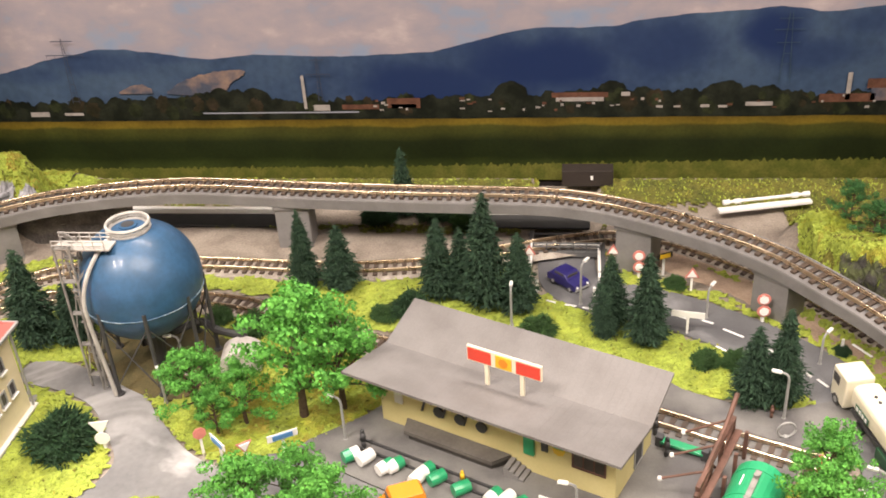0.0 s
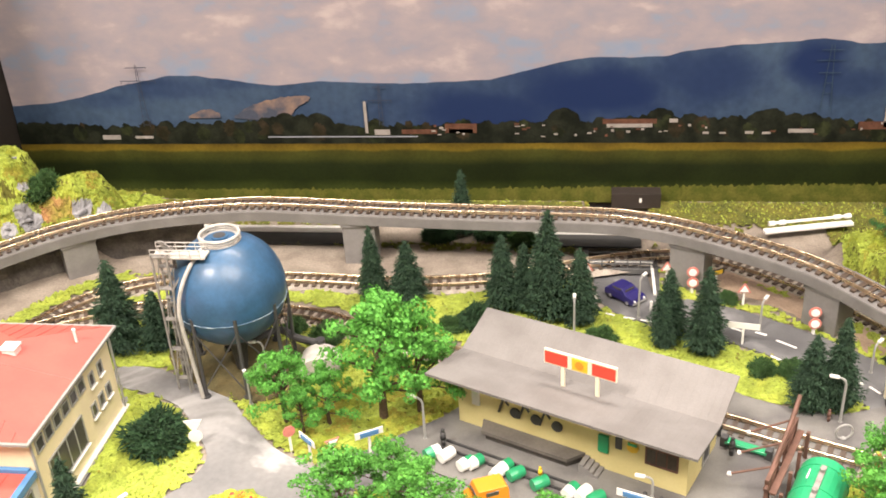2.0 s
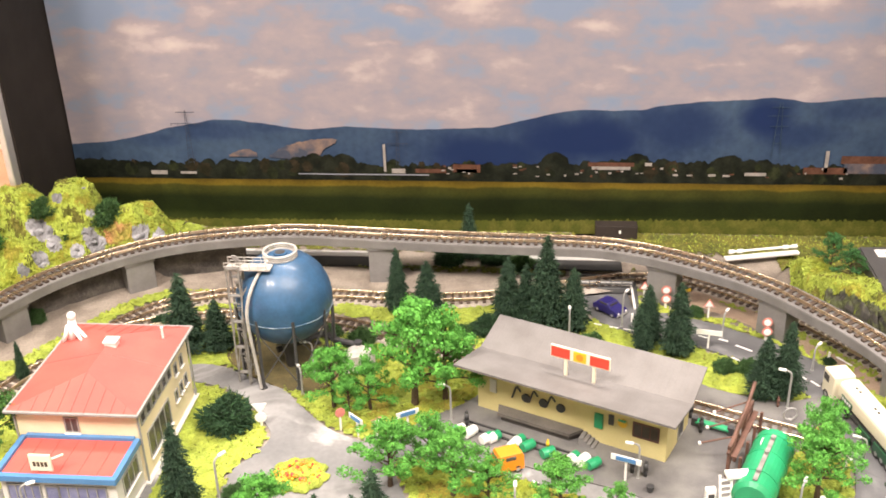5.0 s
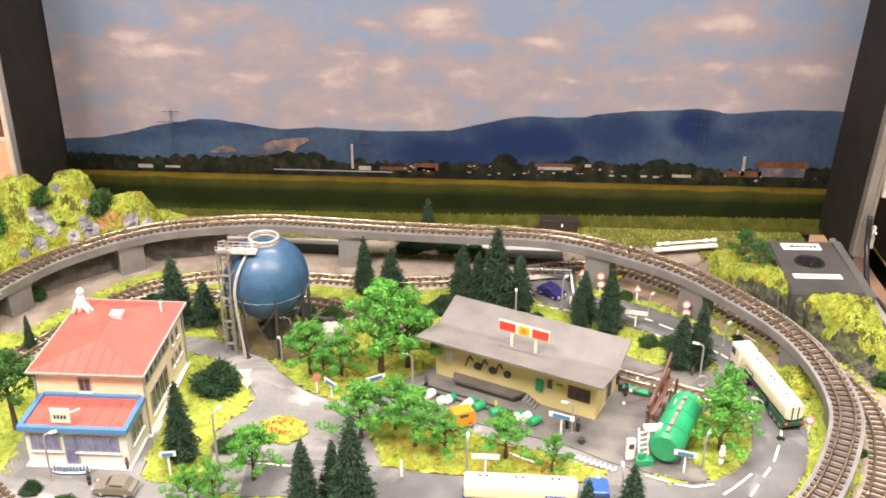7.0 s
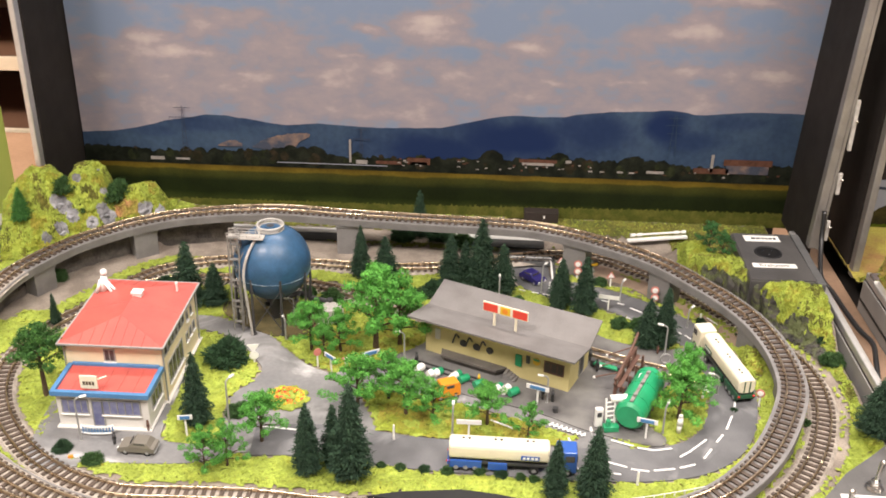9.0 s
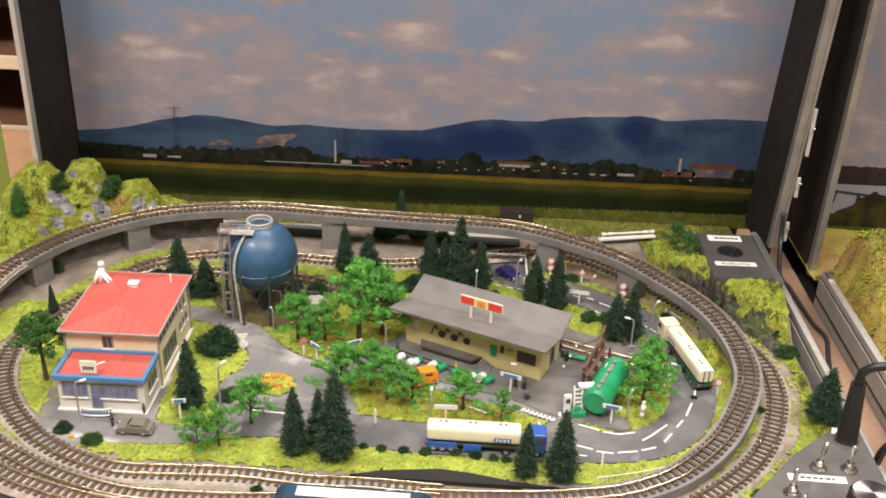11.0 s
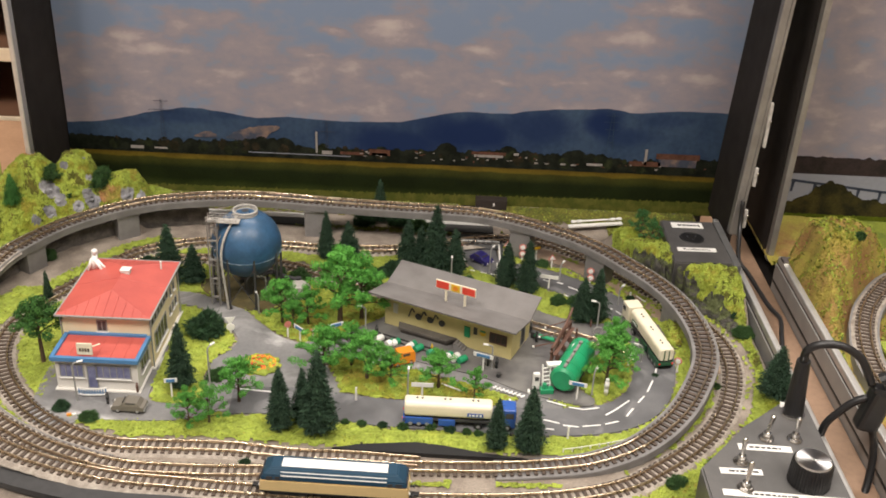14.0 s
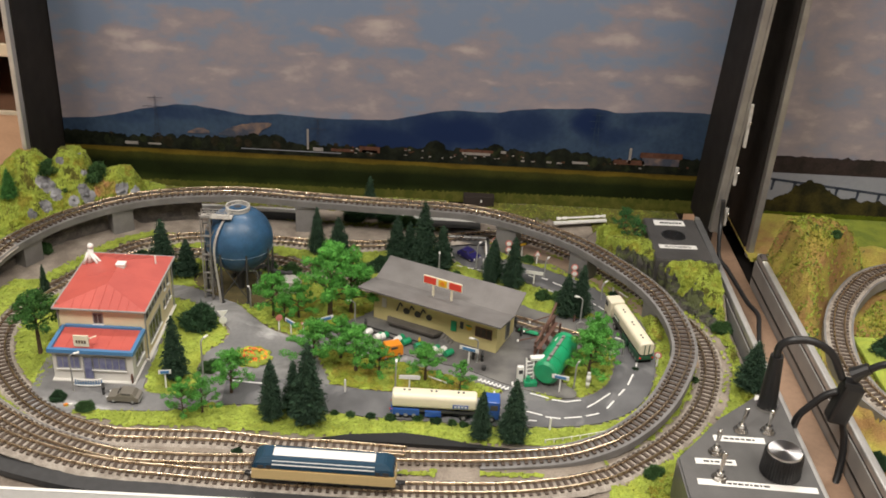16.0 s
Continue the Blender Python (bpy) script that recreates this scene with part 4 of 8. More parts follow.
def field_print():
    """Printed field: yellow strip at the far edge, olive and dark green crop before it."""
    m = pmat("printed_field", (0.3, 0.3, 0.3), scale=40, fine=700, var=0.3, **PR)
    N, L = m.node_tree.nodes, m.node_tree.links
    p = N["Principled BSDF"]
    tc, zed, warp, add, span, ramp, mix = (N.new("ShaderNode" + k) for k in ("TexCoord", "SeparateXYZ", "TexNoise", "Math", "MapRange", "ValToRGB", "Mix"))
    warp.inputs["Scale"].default_value, warp.inputs["Detail"].default_value = 45.0, 5.0
    L.new(tc.outputs["Object"], zed.inputs[0])
    L.new(tc.outputs["Object"], warp.inputs["Vector"])
    add.operation, add.inputs[1].default_value = "MULTIPLY_ADD", 0.0045
    L.new(warp.outputs["Fac"], add.inputs[0])
    L.new(zed.outputs["Z"], add.inputs[2])
    L.new(add.outputs[0], span.inputs["Value"])
    span.inputs["From Min"].default_value, span.inputs["From Max"].default_value = 0.0, 0.033
    L.new(span.outputs[0], ramp.inputs[0])
    e = ramp.color_ramp.elements
    e[0].position, e[0].color = 0.0, (0.060, 0.072, 0.016, 1)
    e[1].position, e[1].color = 1.0, (0.095, 0.065, 0.012, 1)
    for pos, c in ((0.22, (0.034, 0.046, 0.011, 1)), (0.38, (0.012, 0.018, 0.005, 1)), (0.64, (0.013, 0.019, 0.006, 1)), (0.76, (0.038, 0.043, 0.010, 1)), (0.86, (0.050, 0.050, 0.011, 1)), (0.90, (0.135, 0.098, 0.014, 1)), (0.95, (0.125, 0.086, 0.013, 1))):
        e.new(pos).color = c
    mix.data_type, mix.blend_type = "RGBA", "MULTIPLY"
    mix.inputs["Factor"].default_value = 1.0
    gain = N.new("ShaderNodeMix")
    gain.data_type, gain.blend_type = "RGBA", "MULTIPLY"
    gain.inputs["Factor"].default_value, gain.inputs["B"].default_value = 1.0, (3.9, 3.9, 3.9, 1)
    L.new(p.inputs["Base Color"].links[0].from_socket, gain.inputs["A"])
    L.new(gain.outputs["Result"], mix.inputs["A"])
    L.new(ramp.outputs[0], mix.inputs["B"])
    L.new(mix.outputs["Result"], p.inputs["Base Color"])
    return m


YB = 449.0
photo = tagged(raw("backdrop", [(-315, YB + 2, -2), (190, YB + 2, -2), (190, YB + 2, 328), (-315, YB + 2, 328)], [(0, 1, 2, 3)], M_SKY), "printed landscape photo with cloudy sky, blue hills and fields", "backdrop", kind="structure")
HILLS = [(-315, 51.5), (-293, 53), (-272, 56.8), (-256, 61.6), (-233, 65.7), (-227, 67.2), (-211, 66.9), (-196, 65), (-180, 62.3), (-170, 61.4), (-149, 63.4), (-133, 62.8), (-113, 61.8), (-94, 62.1), (-63, 63.3), (-43, 68.1),
         (-28, 71.9), (-13, 74.1), (6, 73.5), (21, 74.1), (32, 76.5), (51, 78.8), (77, 80.1), (92, 81.5), (100, 80.5), (108, 78.8), (115, 78.7), (130, 80.4), (145, 81.8), (190, 82)]
layer("hills", skyline(HILLS), 25, YB + 1.6, M_HILL, photo, 0.5, 0.12, 1.0, "hazy blue hills")
QUARRY = spline([(-194, 44.5), (-191, 47.5), (-185, 51), (-173, 54.6), (-161, 56), (-154, 55.8), (-155, 53.4), (-159, 51), (-162, 49), (-166, 45), (-180, 43.5)], 1.0, closed=True)[:-1]
bm = bmesh.new()
bm.faces.new([bm.verts.new((q.x + 0.7 * noise.noise(Vector((q.x * 0.4, q.y, 0))), YB + 1.0, q.y + 0.7 * noise.noise(Vector((q.x * 0.4, q.y, 5))))) for q in QUARRY])
tagged(part("quarry", bm, M_SCAR, photo), "pale quarry scar")
layer("quarry", skyline([(-219, 45.5), (-213, 48.4), (-207, 49.6), (-202, 47)]), 44.5, YB + 1.0, M_SCAR, photo, 0.8, 0.4, 3.0)
layer("treeline", skyline([(-315, 43), (-274, 41), (-254, 40), (-221, 42), (-193, 42), (-167, 46), (-149, 45), (-134, 40), (-94, 40), (-43, 42), (-12, 42), (19, 46), (47, 43), (73, 46), (93, 44), (117, 40), (150, 44), (190, 45)], 1.0), 28, YB + 0.7, M_WOODS, photo, 3.2, 0.16, 3.0, "dark line of trees")
for cx, cz, r in ((-168, 43, 5), (-151, 42, 6), (-27, 42, 8), (20, 43, 6.5), (72, 42, 7), (-232, 40, 4)):
    bm = bmesh.new()
    vs = [bm.verts.new((cx + r * (1 + 0.16 * noise.noise(Vector((a * 0.9, cx, 0)))) * math.cos(a * 0.2618), YB + 0.6, cz + 0.85 * r * (1 + 0.16 * noise.noise(Vector((a * 0.9, cx, 3)))) * math.sin(a * 0.2618))) for a in range(24)]
    bm.faces.new(vs)
    part("printed_tree", bm, M_WOODS, photo)


M_WOODS_B = pmat("printed_green_trees", (0.030, 0.036, 0.017), col2=(0.009, 0.012, 0.006), scale=160, fine=900, var=0.5, **PR)
M_WOODS_C = pmat("printed_autumn_trees", (0.036, 0.027, 0.017), col2=(0.016, 0.015, 0.008), scale=160, fine=900, var=0.5, **PR)
r = random.Random(3)
for k in range(84):
    cx, rad, m = r.uniform(-300, 174), r.uniform(1.4, 4.2), (M_WOODS, M_WOODS_B, M_WOODS_B, M_WOODS_C)[r.randrange(4)]
    cz = 36 + r.uniform(-1, 5.5) - rad * 0.3
    bm = bmesh.new()
    ring = [bm.verts.new((cx + rad * (1 + 0.5 * noise.noise(Vector((a * 1.7, cx, 0)))) * math.cos(a * 0.2094), YB + 0.52 - 0.0004 * k, cz + 1.1 * rad * (1 + 0.5 * noise.noise(Vector((a * 1.7, cx, 3)))) * math.sin(a * 0.2094))) for a in range(30)]
    bm.faces.new(ring)
    part("printed_tree", bm, m, photo)


def patch(name, x0, x1, z0, z1, material, y=YB + 0.45):
    return raw(name, [(x0, y, z0), (x1, y, z0), (x1, y, z1), (x0, y, z1)], [(0, 1, 2, 3)], material, photo)


for x0, x1, z0, z1, m in ((-268, -258, 33, 35.5, M_PALE), (-250, -240, 33.5, 35, M_PALE), (-178, -100, 33.8, 34.5, M_RIVER), (-126.7, -125.2, 36, 53, M_PALE), (123.2, 125.2, 38, 51, M_PALE), (-122, -114, 35, 38, M_PALE),
                          (-86, -70, 36, 41, M_ROOFP), (-84, -72, 36, 38, M_PALE), (-8, 18, 40.5, 43, M_ROOFP), (-6, 16, 38.5, 40.5, M_PALE), (112, 136, 37, 41, M_ROOFP), (132, 165, 43.5, 48, M_ROOFP), (134, 163, 37.5, 43.5, M_SCAR), (80, 92, 35.5, 37.5, M_PALE),
                          (60, 64, 35, 36.4, M_PALE), (40, 43, 35, 36.2, M_PALE), (48, 51, 35, 36, M_PALE), (68, 72, 34.8, 36, M_PALE), (-108, -90, 35.5, 38, M_ROOFP), (24, 28, 41, 43, M_PALE)):
    patch("printed_building", x0, x1, z0, z1, m)
r = random.Random(14)
for k in range(46):
    x, z, w = r.uniform(-120, 172), r.uniform(33.5, 40), r.uniform(0.8, 2.6)
    patch("printed_building", x, x + w, z, z + r.uniform(0.5, 1.3), M_PALE if r.random() < 0.55 else M_ROOFP, YB + 0.42 - 0.0005 * k)
for mx, z1, w in ((-242.2, 73.4, 8), (-118, 62, 5)):
    for dx in (-1, 1):
        raw("printed_mast", [(mx + dx * 0.22 * w - 0.15, YB + 0.45, 40), (mx + dx * 0.22 * w + 0.15, YB + 0.45, 40), (mx + dx * 0.25 + 0.15, YB + 0.45, z1), (mx + dx * 0.25 - 0.15, YB + 0.45, z1)], [(0, 1, 2, 3)], M_MAST, photo)
    for k in range(7):
        u = k / 7
        half = 0.22 * w * (1 - u) + 0.25 * u
        patch("printed_mast", mx - half, mx + half, 41 + (z1 - 42) * u, 41.25 + (z1 - 42) * u, M_MAST)
    patch("printed_mast", mx - w * 0.7, mx + w * 0.7, z1 - 1.6, z1 - 1.2, M_MAST)
    patch("printed_mast", mx - w * 1.2, mx + w * 1.2, z1 - 8.6, z1 - 8.2, M_MAST)
    for dx in (-1.15, -0.65, 0.65, 1.15):
        patch("printed_mast", mx + dx * w - 0.12, mx + dx * w + 0.12, z1 - 9.8, z1 - 8.4, M_MAST)
M_PYLON = pmat("printed_hazy_pylon", (0.04, 0.07, 0.11), scale=200, fine=900, var=0.2, **PR)
for dx in (-2.6, 2.2):
    raw("printed_pylon", [(96 + dx, YB + 0.9, 46), (96.4 + dx, YB + 0.9, 46), (96.2 + 0.25 * dx, YB + 0.9, 79), (95.8 + 0.25 * dx, YB + 0.9, 79)], [(0, 1, 2, 3)], M_PYLON, photo)
for z, w in ((76, 5), (71, 6.5), (65, 5), (55, 2.2), (60, 1.8)):
    patch("printed_pylon", 96 - w, 96 + w, z, z + 0.35, M_PYLON, YB + 0.9)
layer("field", skyline([(-315, 30.6), (190, 30.6)], 3.0), -2, YB + 0.0, field_print(), photo, 0.4, 0.03, 1.0, "printed field with a yellow strip and dark green crop")
layer("meadow", skyline([(-315, 4.2), (-94, 5.4), (26, 7.4), (100, 8.6), (190, 9.4)], 0.8), -2, YB - 0.3, M_MEADOW, photo, 2.2, 0.6, 6.0, "yellowish meadow in the print")

photo_2 = tagged(raw("backdrop", [(210, YB + 2, -2), (700, YB + 2, -2), (700, YB + 2, 328), (210, YB + 2, 328)], [(0, 1, 2, 3)], M_SKY), "printed river landscape photo in the second case", "backdrop", kind="structure")
M_BANK = pmat("printed_brown_bushes", (0.060, 0.050, 0.016), col2=(0.022, 0.020, 0.010), scale=90, fine=800, var=0.5, **PR)
M_SHORE = pmat("printed_far_shore", (0.045, 0.032, 0.032), col2=(0.025, 0.02, 0.02), scale=90, fine=800, var=0.4, **PR)
layer("far_shore", skyline([(210, 51), (320, 51), (700, 50)], 1.2), 30, YB + 1.4, M_SHORE, photo_2, 1.6, 0.2, 21.0)
layer("river", skyline([(210, 37), (700, 37)], 6), 5, YB + 1.0, M_RIVER, photo_2)
raw("printed_bridge", [(210, YB + 0.8, 33), (420, YB + 0.8, 13), (420, YB + 0.8, 15), (210, YB + 0.8, 35)], [(0, 1, 2, 3)], M_MAST, photo_2)
for k in range(9):
    x, z = 238 + k * 17, 31 - k * 1.6
    raw("printed_bridge_pier", [(x, YB + 0.8, z - 9), (x + 1.6, YB + 0.8, z - 9), (x + 2.6, YB + 0.8, z), (x, YB + 0.8, z)], [(0, 1, 2, 3)], M_MAST, photo_2)
layer("bank", skyline([(210, 13), (238, 14), (248, 17), (256, 26), (266, 31), (278, 29), (290, 19), (330, 15), (700, 15)], 1.0), -2, YB + 0.6, M_BANK, photo_2, 3.0, 0.14, 23.0)
layer("meadow", skyline([(210, 4), (700, 3)], 1.0), -2, YB + 0.2, pmat("printed_green_meadow", (0.12, 0.15, 0.012), col2=(0.08, 0.11, 0.01), scale=60, fine=700, var=0.3, **PR), photo_2, 1.0, 0.4, 25.0)


# ---- materials of the buildings ----
M_REDROOF = mat("red_sheet_roof", (0.50, 0.10, 0.08), 0.5, col2=(0.44, 0.085, 0.07), scale=60, fine=900, var=0.08, bump=0.1)
M_CREAMWALL = mat("cream_plaster", (0.76, 0.66, 0.45), 0.7, col2=(0.70, 0.60, 0.40), scale=60, fine=1500, var=0.06, bump=0.15)
M_GREYWALL = mat("pale_grey_plaster", (0.66, 0.64, 0.60), 0.7, scale=60, fine=1500, var=0.06, bump=0.15)
M_BLUE = mat("blue_fascia_paint", (0.07, 0.20, 0.40), 0.45, scale=80, fine=1200, var=0.08, bump=0.05)
M_GLASS = mat("dark_model_window", (0.075, 0.07, 0.07), 0.2, scale=120, fine=900, var=0.2, bump=0.0)
M_CURTAIN = mat("blue_grey_curtain_window", (0.20, 0.21, 0.33), 0.3, col2=(0.13, 0.14, 0.26), scale=300, fine=900, var=0.15, bump=0.0)
M_SHEDROOF = mat("grey_felt_roof", (0.175, 0.165, 0.16), 0.75, col2=(0.145, 0.135, 0.13), scale=70, fine=1500, var=0.12, bump=0.4)
M_SHEDWALL = mat("pale_yellow_shed_wall", (0.62, 0.54, 0.26), 0.7, col2=(0.56, 0.48, 0.22), scale=60, fine=1500, var=0.07, bump=0.15)
M_TANKBLUE = mat("blue_tank_paint", (0.032, 0.10, 0.20), 0.42, col2=(0.024, 0.076, 0.15), scale=110, fine=700, var=0.22, bump=0.12, coat=0.12)
M_FRAME = mat("weathered_grey_steel", (0.25, 0.24, 0.225), 0.6, col2=(0.17, 0.16, 0.145), scale=250, fine=1500, var=0.2, bump=0.2)
M_RUST = mat("rust_brown_timber", (0.145, 0.07, 0.05), 0.7, col2=(0.10, 0.05, 0.035), scale=200, fine=1500, var=0.2, bump=0.3)
M_GREEN = mat("bright_green_tank_paint", (0.012, 0.30, 0.13), 0.38, col2=(0.01, 0.25, 0.105), scale=90, fine=900, var=0.08, bump=0.05, coat=0.2)
M_ORANGE = mat("orange_van_paint", (0.72, 0.24, 0.02), 0.35, scale=90, fine=900, var=0.06, bump=0.05)
M_REDSIGN = mat("red_sign_paint", (0.66, 0.06, 0.035), 0.4, scale=90, fine=900, var=0.06, bump=0.05)
M_CREAMP = mat("cream_vehicle_paint", (0.76, 0.70, 0.54), 0.35, scale=90, fine=900, var=0.05, bump=0.05)
M_BLUEP = mat("blue_cab_paint", (0.03, 0.10, 0.38), 0.35, scale=90, fine=900, var=0.08, bump=0.05)
M_PALEGREY = mat("pale_grey_walkway_paint", (0.47, 0.45, 0.42), 0.6, col2=(0.36, 0.34, 0.31), scale=250, fine=1500, var=0.15, bump=0.15)
M_CHROME = mat("polished_metal", (0.75, 0.73, 0.70), 0.2, 1.0, scale=90, fine=900, var=0.05, bump=0.0)
M_LAMPRED = mat("red_tail_lens", (0.7, 0.03, 0.03), 0.25, scale=90, fine=900, var=0.05, bump=0.0)


def window(parent, x, y, z, w, h, rz, glass, bars=2, sill=True, name="window", frame_m=None):
    """A pane in a recess of a frame, facing -y before the turn rz."""
    m = at(x, y, z, rz)
    bm = bmesh.new()
    e, b = 0.28, 0.2
    xs = [-w / 2 - e, -w / 2 + e]
    for k in range(1, bars):
        xs += [-w / 2 + w * k / bars - b, -w / 2 + w * k / bars + b]
    xs += [w / 2 - e, w / 2 + e]
    zs = [-h / 2 - e, -h / 2 + e, h / 2 - e, h / 2 + e]
    grid = [[bm.verts.new((px, -0.4, pz)) for pz in zs] for px in xs]
    faces = [bm.faces.new((grid[i][j], grid[i + 1][j], grid[i + 1][j + 1], grid[i][j + 1])) for i in range(len(xs) - 1) for j in range(3) if i % 2 == 0 or j != 1]
    r = bmesh.ops.extrude_face_region(bm, geom=faces)
    for v in r["geom"]:
        if isinstance(v, bmesh.types.BMVert):
            v.co.y = 0.12
    fr = part(name, bm, frame_m or M_GREYM, parent, at=m)
    for k in range(bars):
        bm = bmesh.new()
        box(bm, -w / 2 + w * (k + 0.5) / bars, 0.0, 0, w / bars - 0.3, 0.2, h - 0.4)
        part("pane", bm, glass, fr, "dark reflecting pane" if k == 0 else "")
    if sill:
        bm = bmesh.new()
        box(bm, 0, -0.5, -h / 2 - 0.5, w + 1.2, 1.0, 0.6, 0.1)
        part("sill", bm, M_WHITE, fr, "white window sill")
    return fr


def seamed_roof(parent, quads, name, label, gap=3.1):
    """Roof slopes with raised seams that run down each of them."""
    for q in quads:
        bm = bmesh.new()
        top = [bm.verts.new(v) for v in q]
        low = [bm.verts.new((v[0], v[1], v[2] - 0.5)) for v in q]
        bm.faces.new(top)
        bm.faces.new(low[::-1])
        for k in range(len(q)):
            bm.faces.new((top[k], top[(k + 1) % len(q)], low[(k + 1) % len(q)], low[k]))
        slope = part(name, bm, M_REDROOF, parent, label)
        a, b, c = Vector(q[0]), Vector(q[1]), Vector(q[-1])
        n = max(2, int((b - a).length / gap))
        run = (c - a) - (b - a) * ((c - a).dot(b - a) / (b - a).length_squared)
        for k in range(1, n):
            t = k / n
            lo = a.lerp(b, t)
            u0 = (c - a).dot(b - a) / (b - a).length_squared
            u1 = (Vector(q[2]) - a).dot(b - a) / (b - a).length_squared
            s = min(1.0, t / u0 if u0 > 1e-3 else 1.0, (1 - t) / (1 - u1) if u1 < 0.999 else 1.0)
            bm = bmesh.new()
            rod(bm, lo + Vector((0, 0, 0.1)), lo + run * s + Vector((0, 0, 0.1)), 0.15, 0.15, 4)
            part("seam", bm, M_REDROOF, slope)


def town_house():
    h = thing("house", -211.5, 0, 0.9, 0, "two-storey cream model house with red hip roof and glazed annex", "house")
    bm = bmesh.new()
    box(bm, 0, 236.5, 16.9, 48.5, 59, 33.8, 0.2)
    part("wall", bm, M_CREAMWALL, h, "cream plaster upper walls")
    bm = bmesh.new()
    box(bm, 0, 236.5, 0.4, 52.0, 63, 0.8, 0.2)
    box(bm, 0.9, 194, 0.4, 46.6, 25, 0.8, 0.2)
    part("plinth", bm, M_GREYWALL, h)
    # hip roof with seams
    e = 34.2
    A, B, C, D = (-26.2, 204, e), (26.2, 204, e), (26.2, 270, e), (-26.2, 270, e)
    P, Q = (0, 223, 40.5), (0, 251, 40.5)
    seamed_roof(h, [(B, C, Q, P), (D, A, P, Q)], "roof_slope", "plain red roof slope", 40)
    seamed_roof(h, [(A, B, P), (C, D, Q)], "roof_slope", "red roof slope with raised seams", 5.0)
    bm = bmesh.new()
    box(bm, 0, 203.8, 33.8, 53.0, 1.0, 1.0, 0.2)
    box(bm, 0, 270.2, 33.8, 53.0, 1.0, 1.0, 0.2)
    box(bm, 26.4, 237, 33.8, 1.0, 67, 1.0, 0.2)
    box(bm, -26.4, 237, 33.8, 1.0, 67, 1.0, 0.2)
    part("gutter", bm, M_GREYM, h, "grey gutter")
    bm = bmesh.new()
    rod(bm, (24.9, 207.0, 0), (24.9, 207.0, 32), 0.45)
    part("downpipe", bm, M_GREYM, h)
    for px, py, pz in ((24.9, 266.5, 0), (-24.9, 207.0, 18)):
        bm = bmesh.new()
        rod(bm, (px, py, pz), (px, py, 32), 0.45)
        part("downpipe", bm, M_GREYM, h)
    bm = bmesh.new()
    box(bm, 1.6, 244.5, 40.0, 4.8, 4.2, 4.0, 0.2)
    box(bm, 1.6, 244.5, 42.0, 5.8, 5.0, 0.9, 0.2)
    part("chimney", bm, M_WHITE, h, "white roof chimney")
    bm = bmesh.new()
    rod(bm, (18.4, 257, 36), (18.4, 257, 40.6), 0.5)
    ball(bm, (18.4, 257, 40.9), 0.8, 1)
    part("vent_pipe", bm, M_WHITE, h, "thin white vent pipe")
    # upper storey
    window(h, -2.0, 206.9, 26.6, 5.2, 6.6, 0, M_GLASS, 2)
    for k in range(6):
        window(h, 24.35, 212.5 + k * 6.0, 27.4, 4.4, 4.8, 90, M_GLASS, 1, False)
    for k in range(2):
        window(h, 24.35, 250 + k * 7.0, 25.0, 3.0, 5.0, 90, M_GLASS, 1, True)
    # shop front along the side
    window(h, 24.35, 226, 12.5, 24, 12, 90, M_GLASS, 4)
    for k in range(3):
        window(h, 24.35, 247 + k * 6.0, 14.0, 3.2, 5.0, 90, M_GLASS, 1, True)
    # annex
    bm = bmesh.new()
    box(bm, 0.9, 195.3, 9.6, 44.7, 23.4, 19.2, 0.2)
    part("annex_wall", bm, M_GREYWALL, h, "pale grey annex wall")
    seamed_roof(h, [((-21.4, 182.8, 20.2), (23.2, 182.8, 20.2), (23.2, 206.8, 20.9), (-21.4, 206.8, 20.9))], "annex_roof", "flat red annex roof with seams", 6.4)
    bm = bmesh.new()
    box(bm, 0.9, 182.0, 20.6, 47.8, 2.2, 2.6, 0.2)
    box(bm, -22.0, 194.6, 20.6, 2.2, 23.0, 2.6, 0.2)
    box(bm, 23.8, 194.6, 20.6, 2.2, 23.0, 2.6, 0.2)
    box(bm, 0.9, 206.0, 21.6, 43.6, 1.6, 1.6, 0.2)
    part("fascia", bm, M_BLUE, h, "blue painted fascia")
    window(h, -12.6, 183.4, 12.2, 12.6, 8.0, 0, M_CURTAIN, 4)
    window(h, 10.0, 183.4, 12.2, 18.5, 8.0, 0, M_CURTAIN, 5)
    window(h, -1.6, 183.4, 8.6, 5.2, 14.6, 0, M_CURTAIN, 1, False, "door")
    window(h, 23.35, 196, 12.2, 14.0, 8.0, 90, M_GLASS, 3)
    # board on the annex roof, with bars for its small lettering
    bm = bmesh.new()
    box(bm, -4.5, 184.8, 25.6, 8.4, 0.9, 7.2, 0.2)
    bd = part("sign_board", bm, M_CREAMP, h, "cream sign board")
    bm = bmesh.new()
    for k in range(4):
        box(bm, -6.8 + 1.5 * k, 184.25, 25.2, 1.0, 0.15, 2.0)
    part("lettering", bm, M_TRUNK, bd)
    bm = bmesh.new()
    rod(bm, (-0.4, 185.2, 27), (3.0, 188, 27.2), 0.4)
    part("sign_bracket", bm, M_CREAMP, h)
    return h


town_house()


def figurine(x, y, z, material, label, h=7.6, rz=0.0, seated=False):
    """A tiny painted model figure as a plain peg shape."""
    bm = bmesh.new()
    k = h / 7.6
    rod(bm, (0, 0, 0), (0, 0, 3.4 * k), 0.75 * k, 0.95 * k)
    rod(bm, (0, 0, 3.3 * k), (0, 0, 6.0 * k), 1.1 * k, 0.9 * k)
    ball(bm, (0, 0, 6.9 * k), 0.85 * k, 1)
    return tagged(part("figurine", bm, material, at=at(x, y, z, rz), smooth=True), label, "figurine")


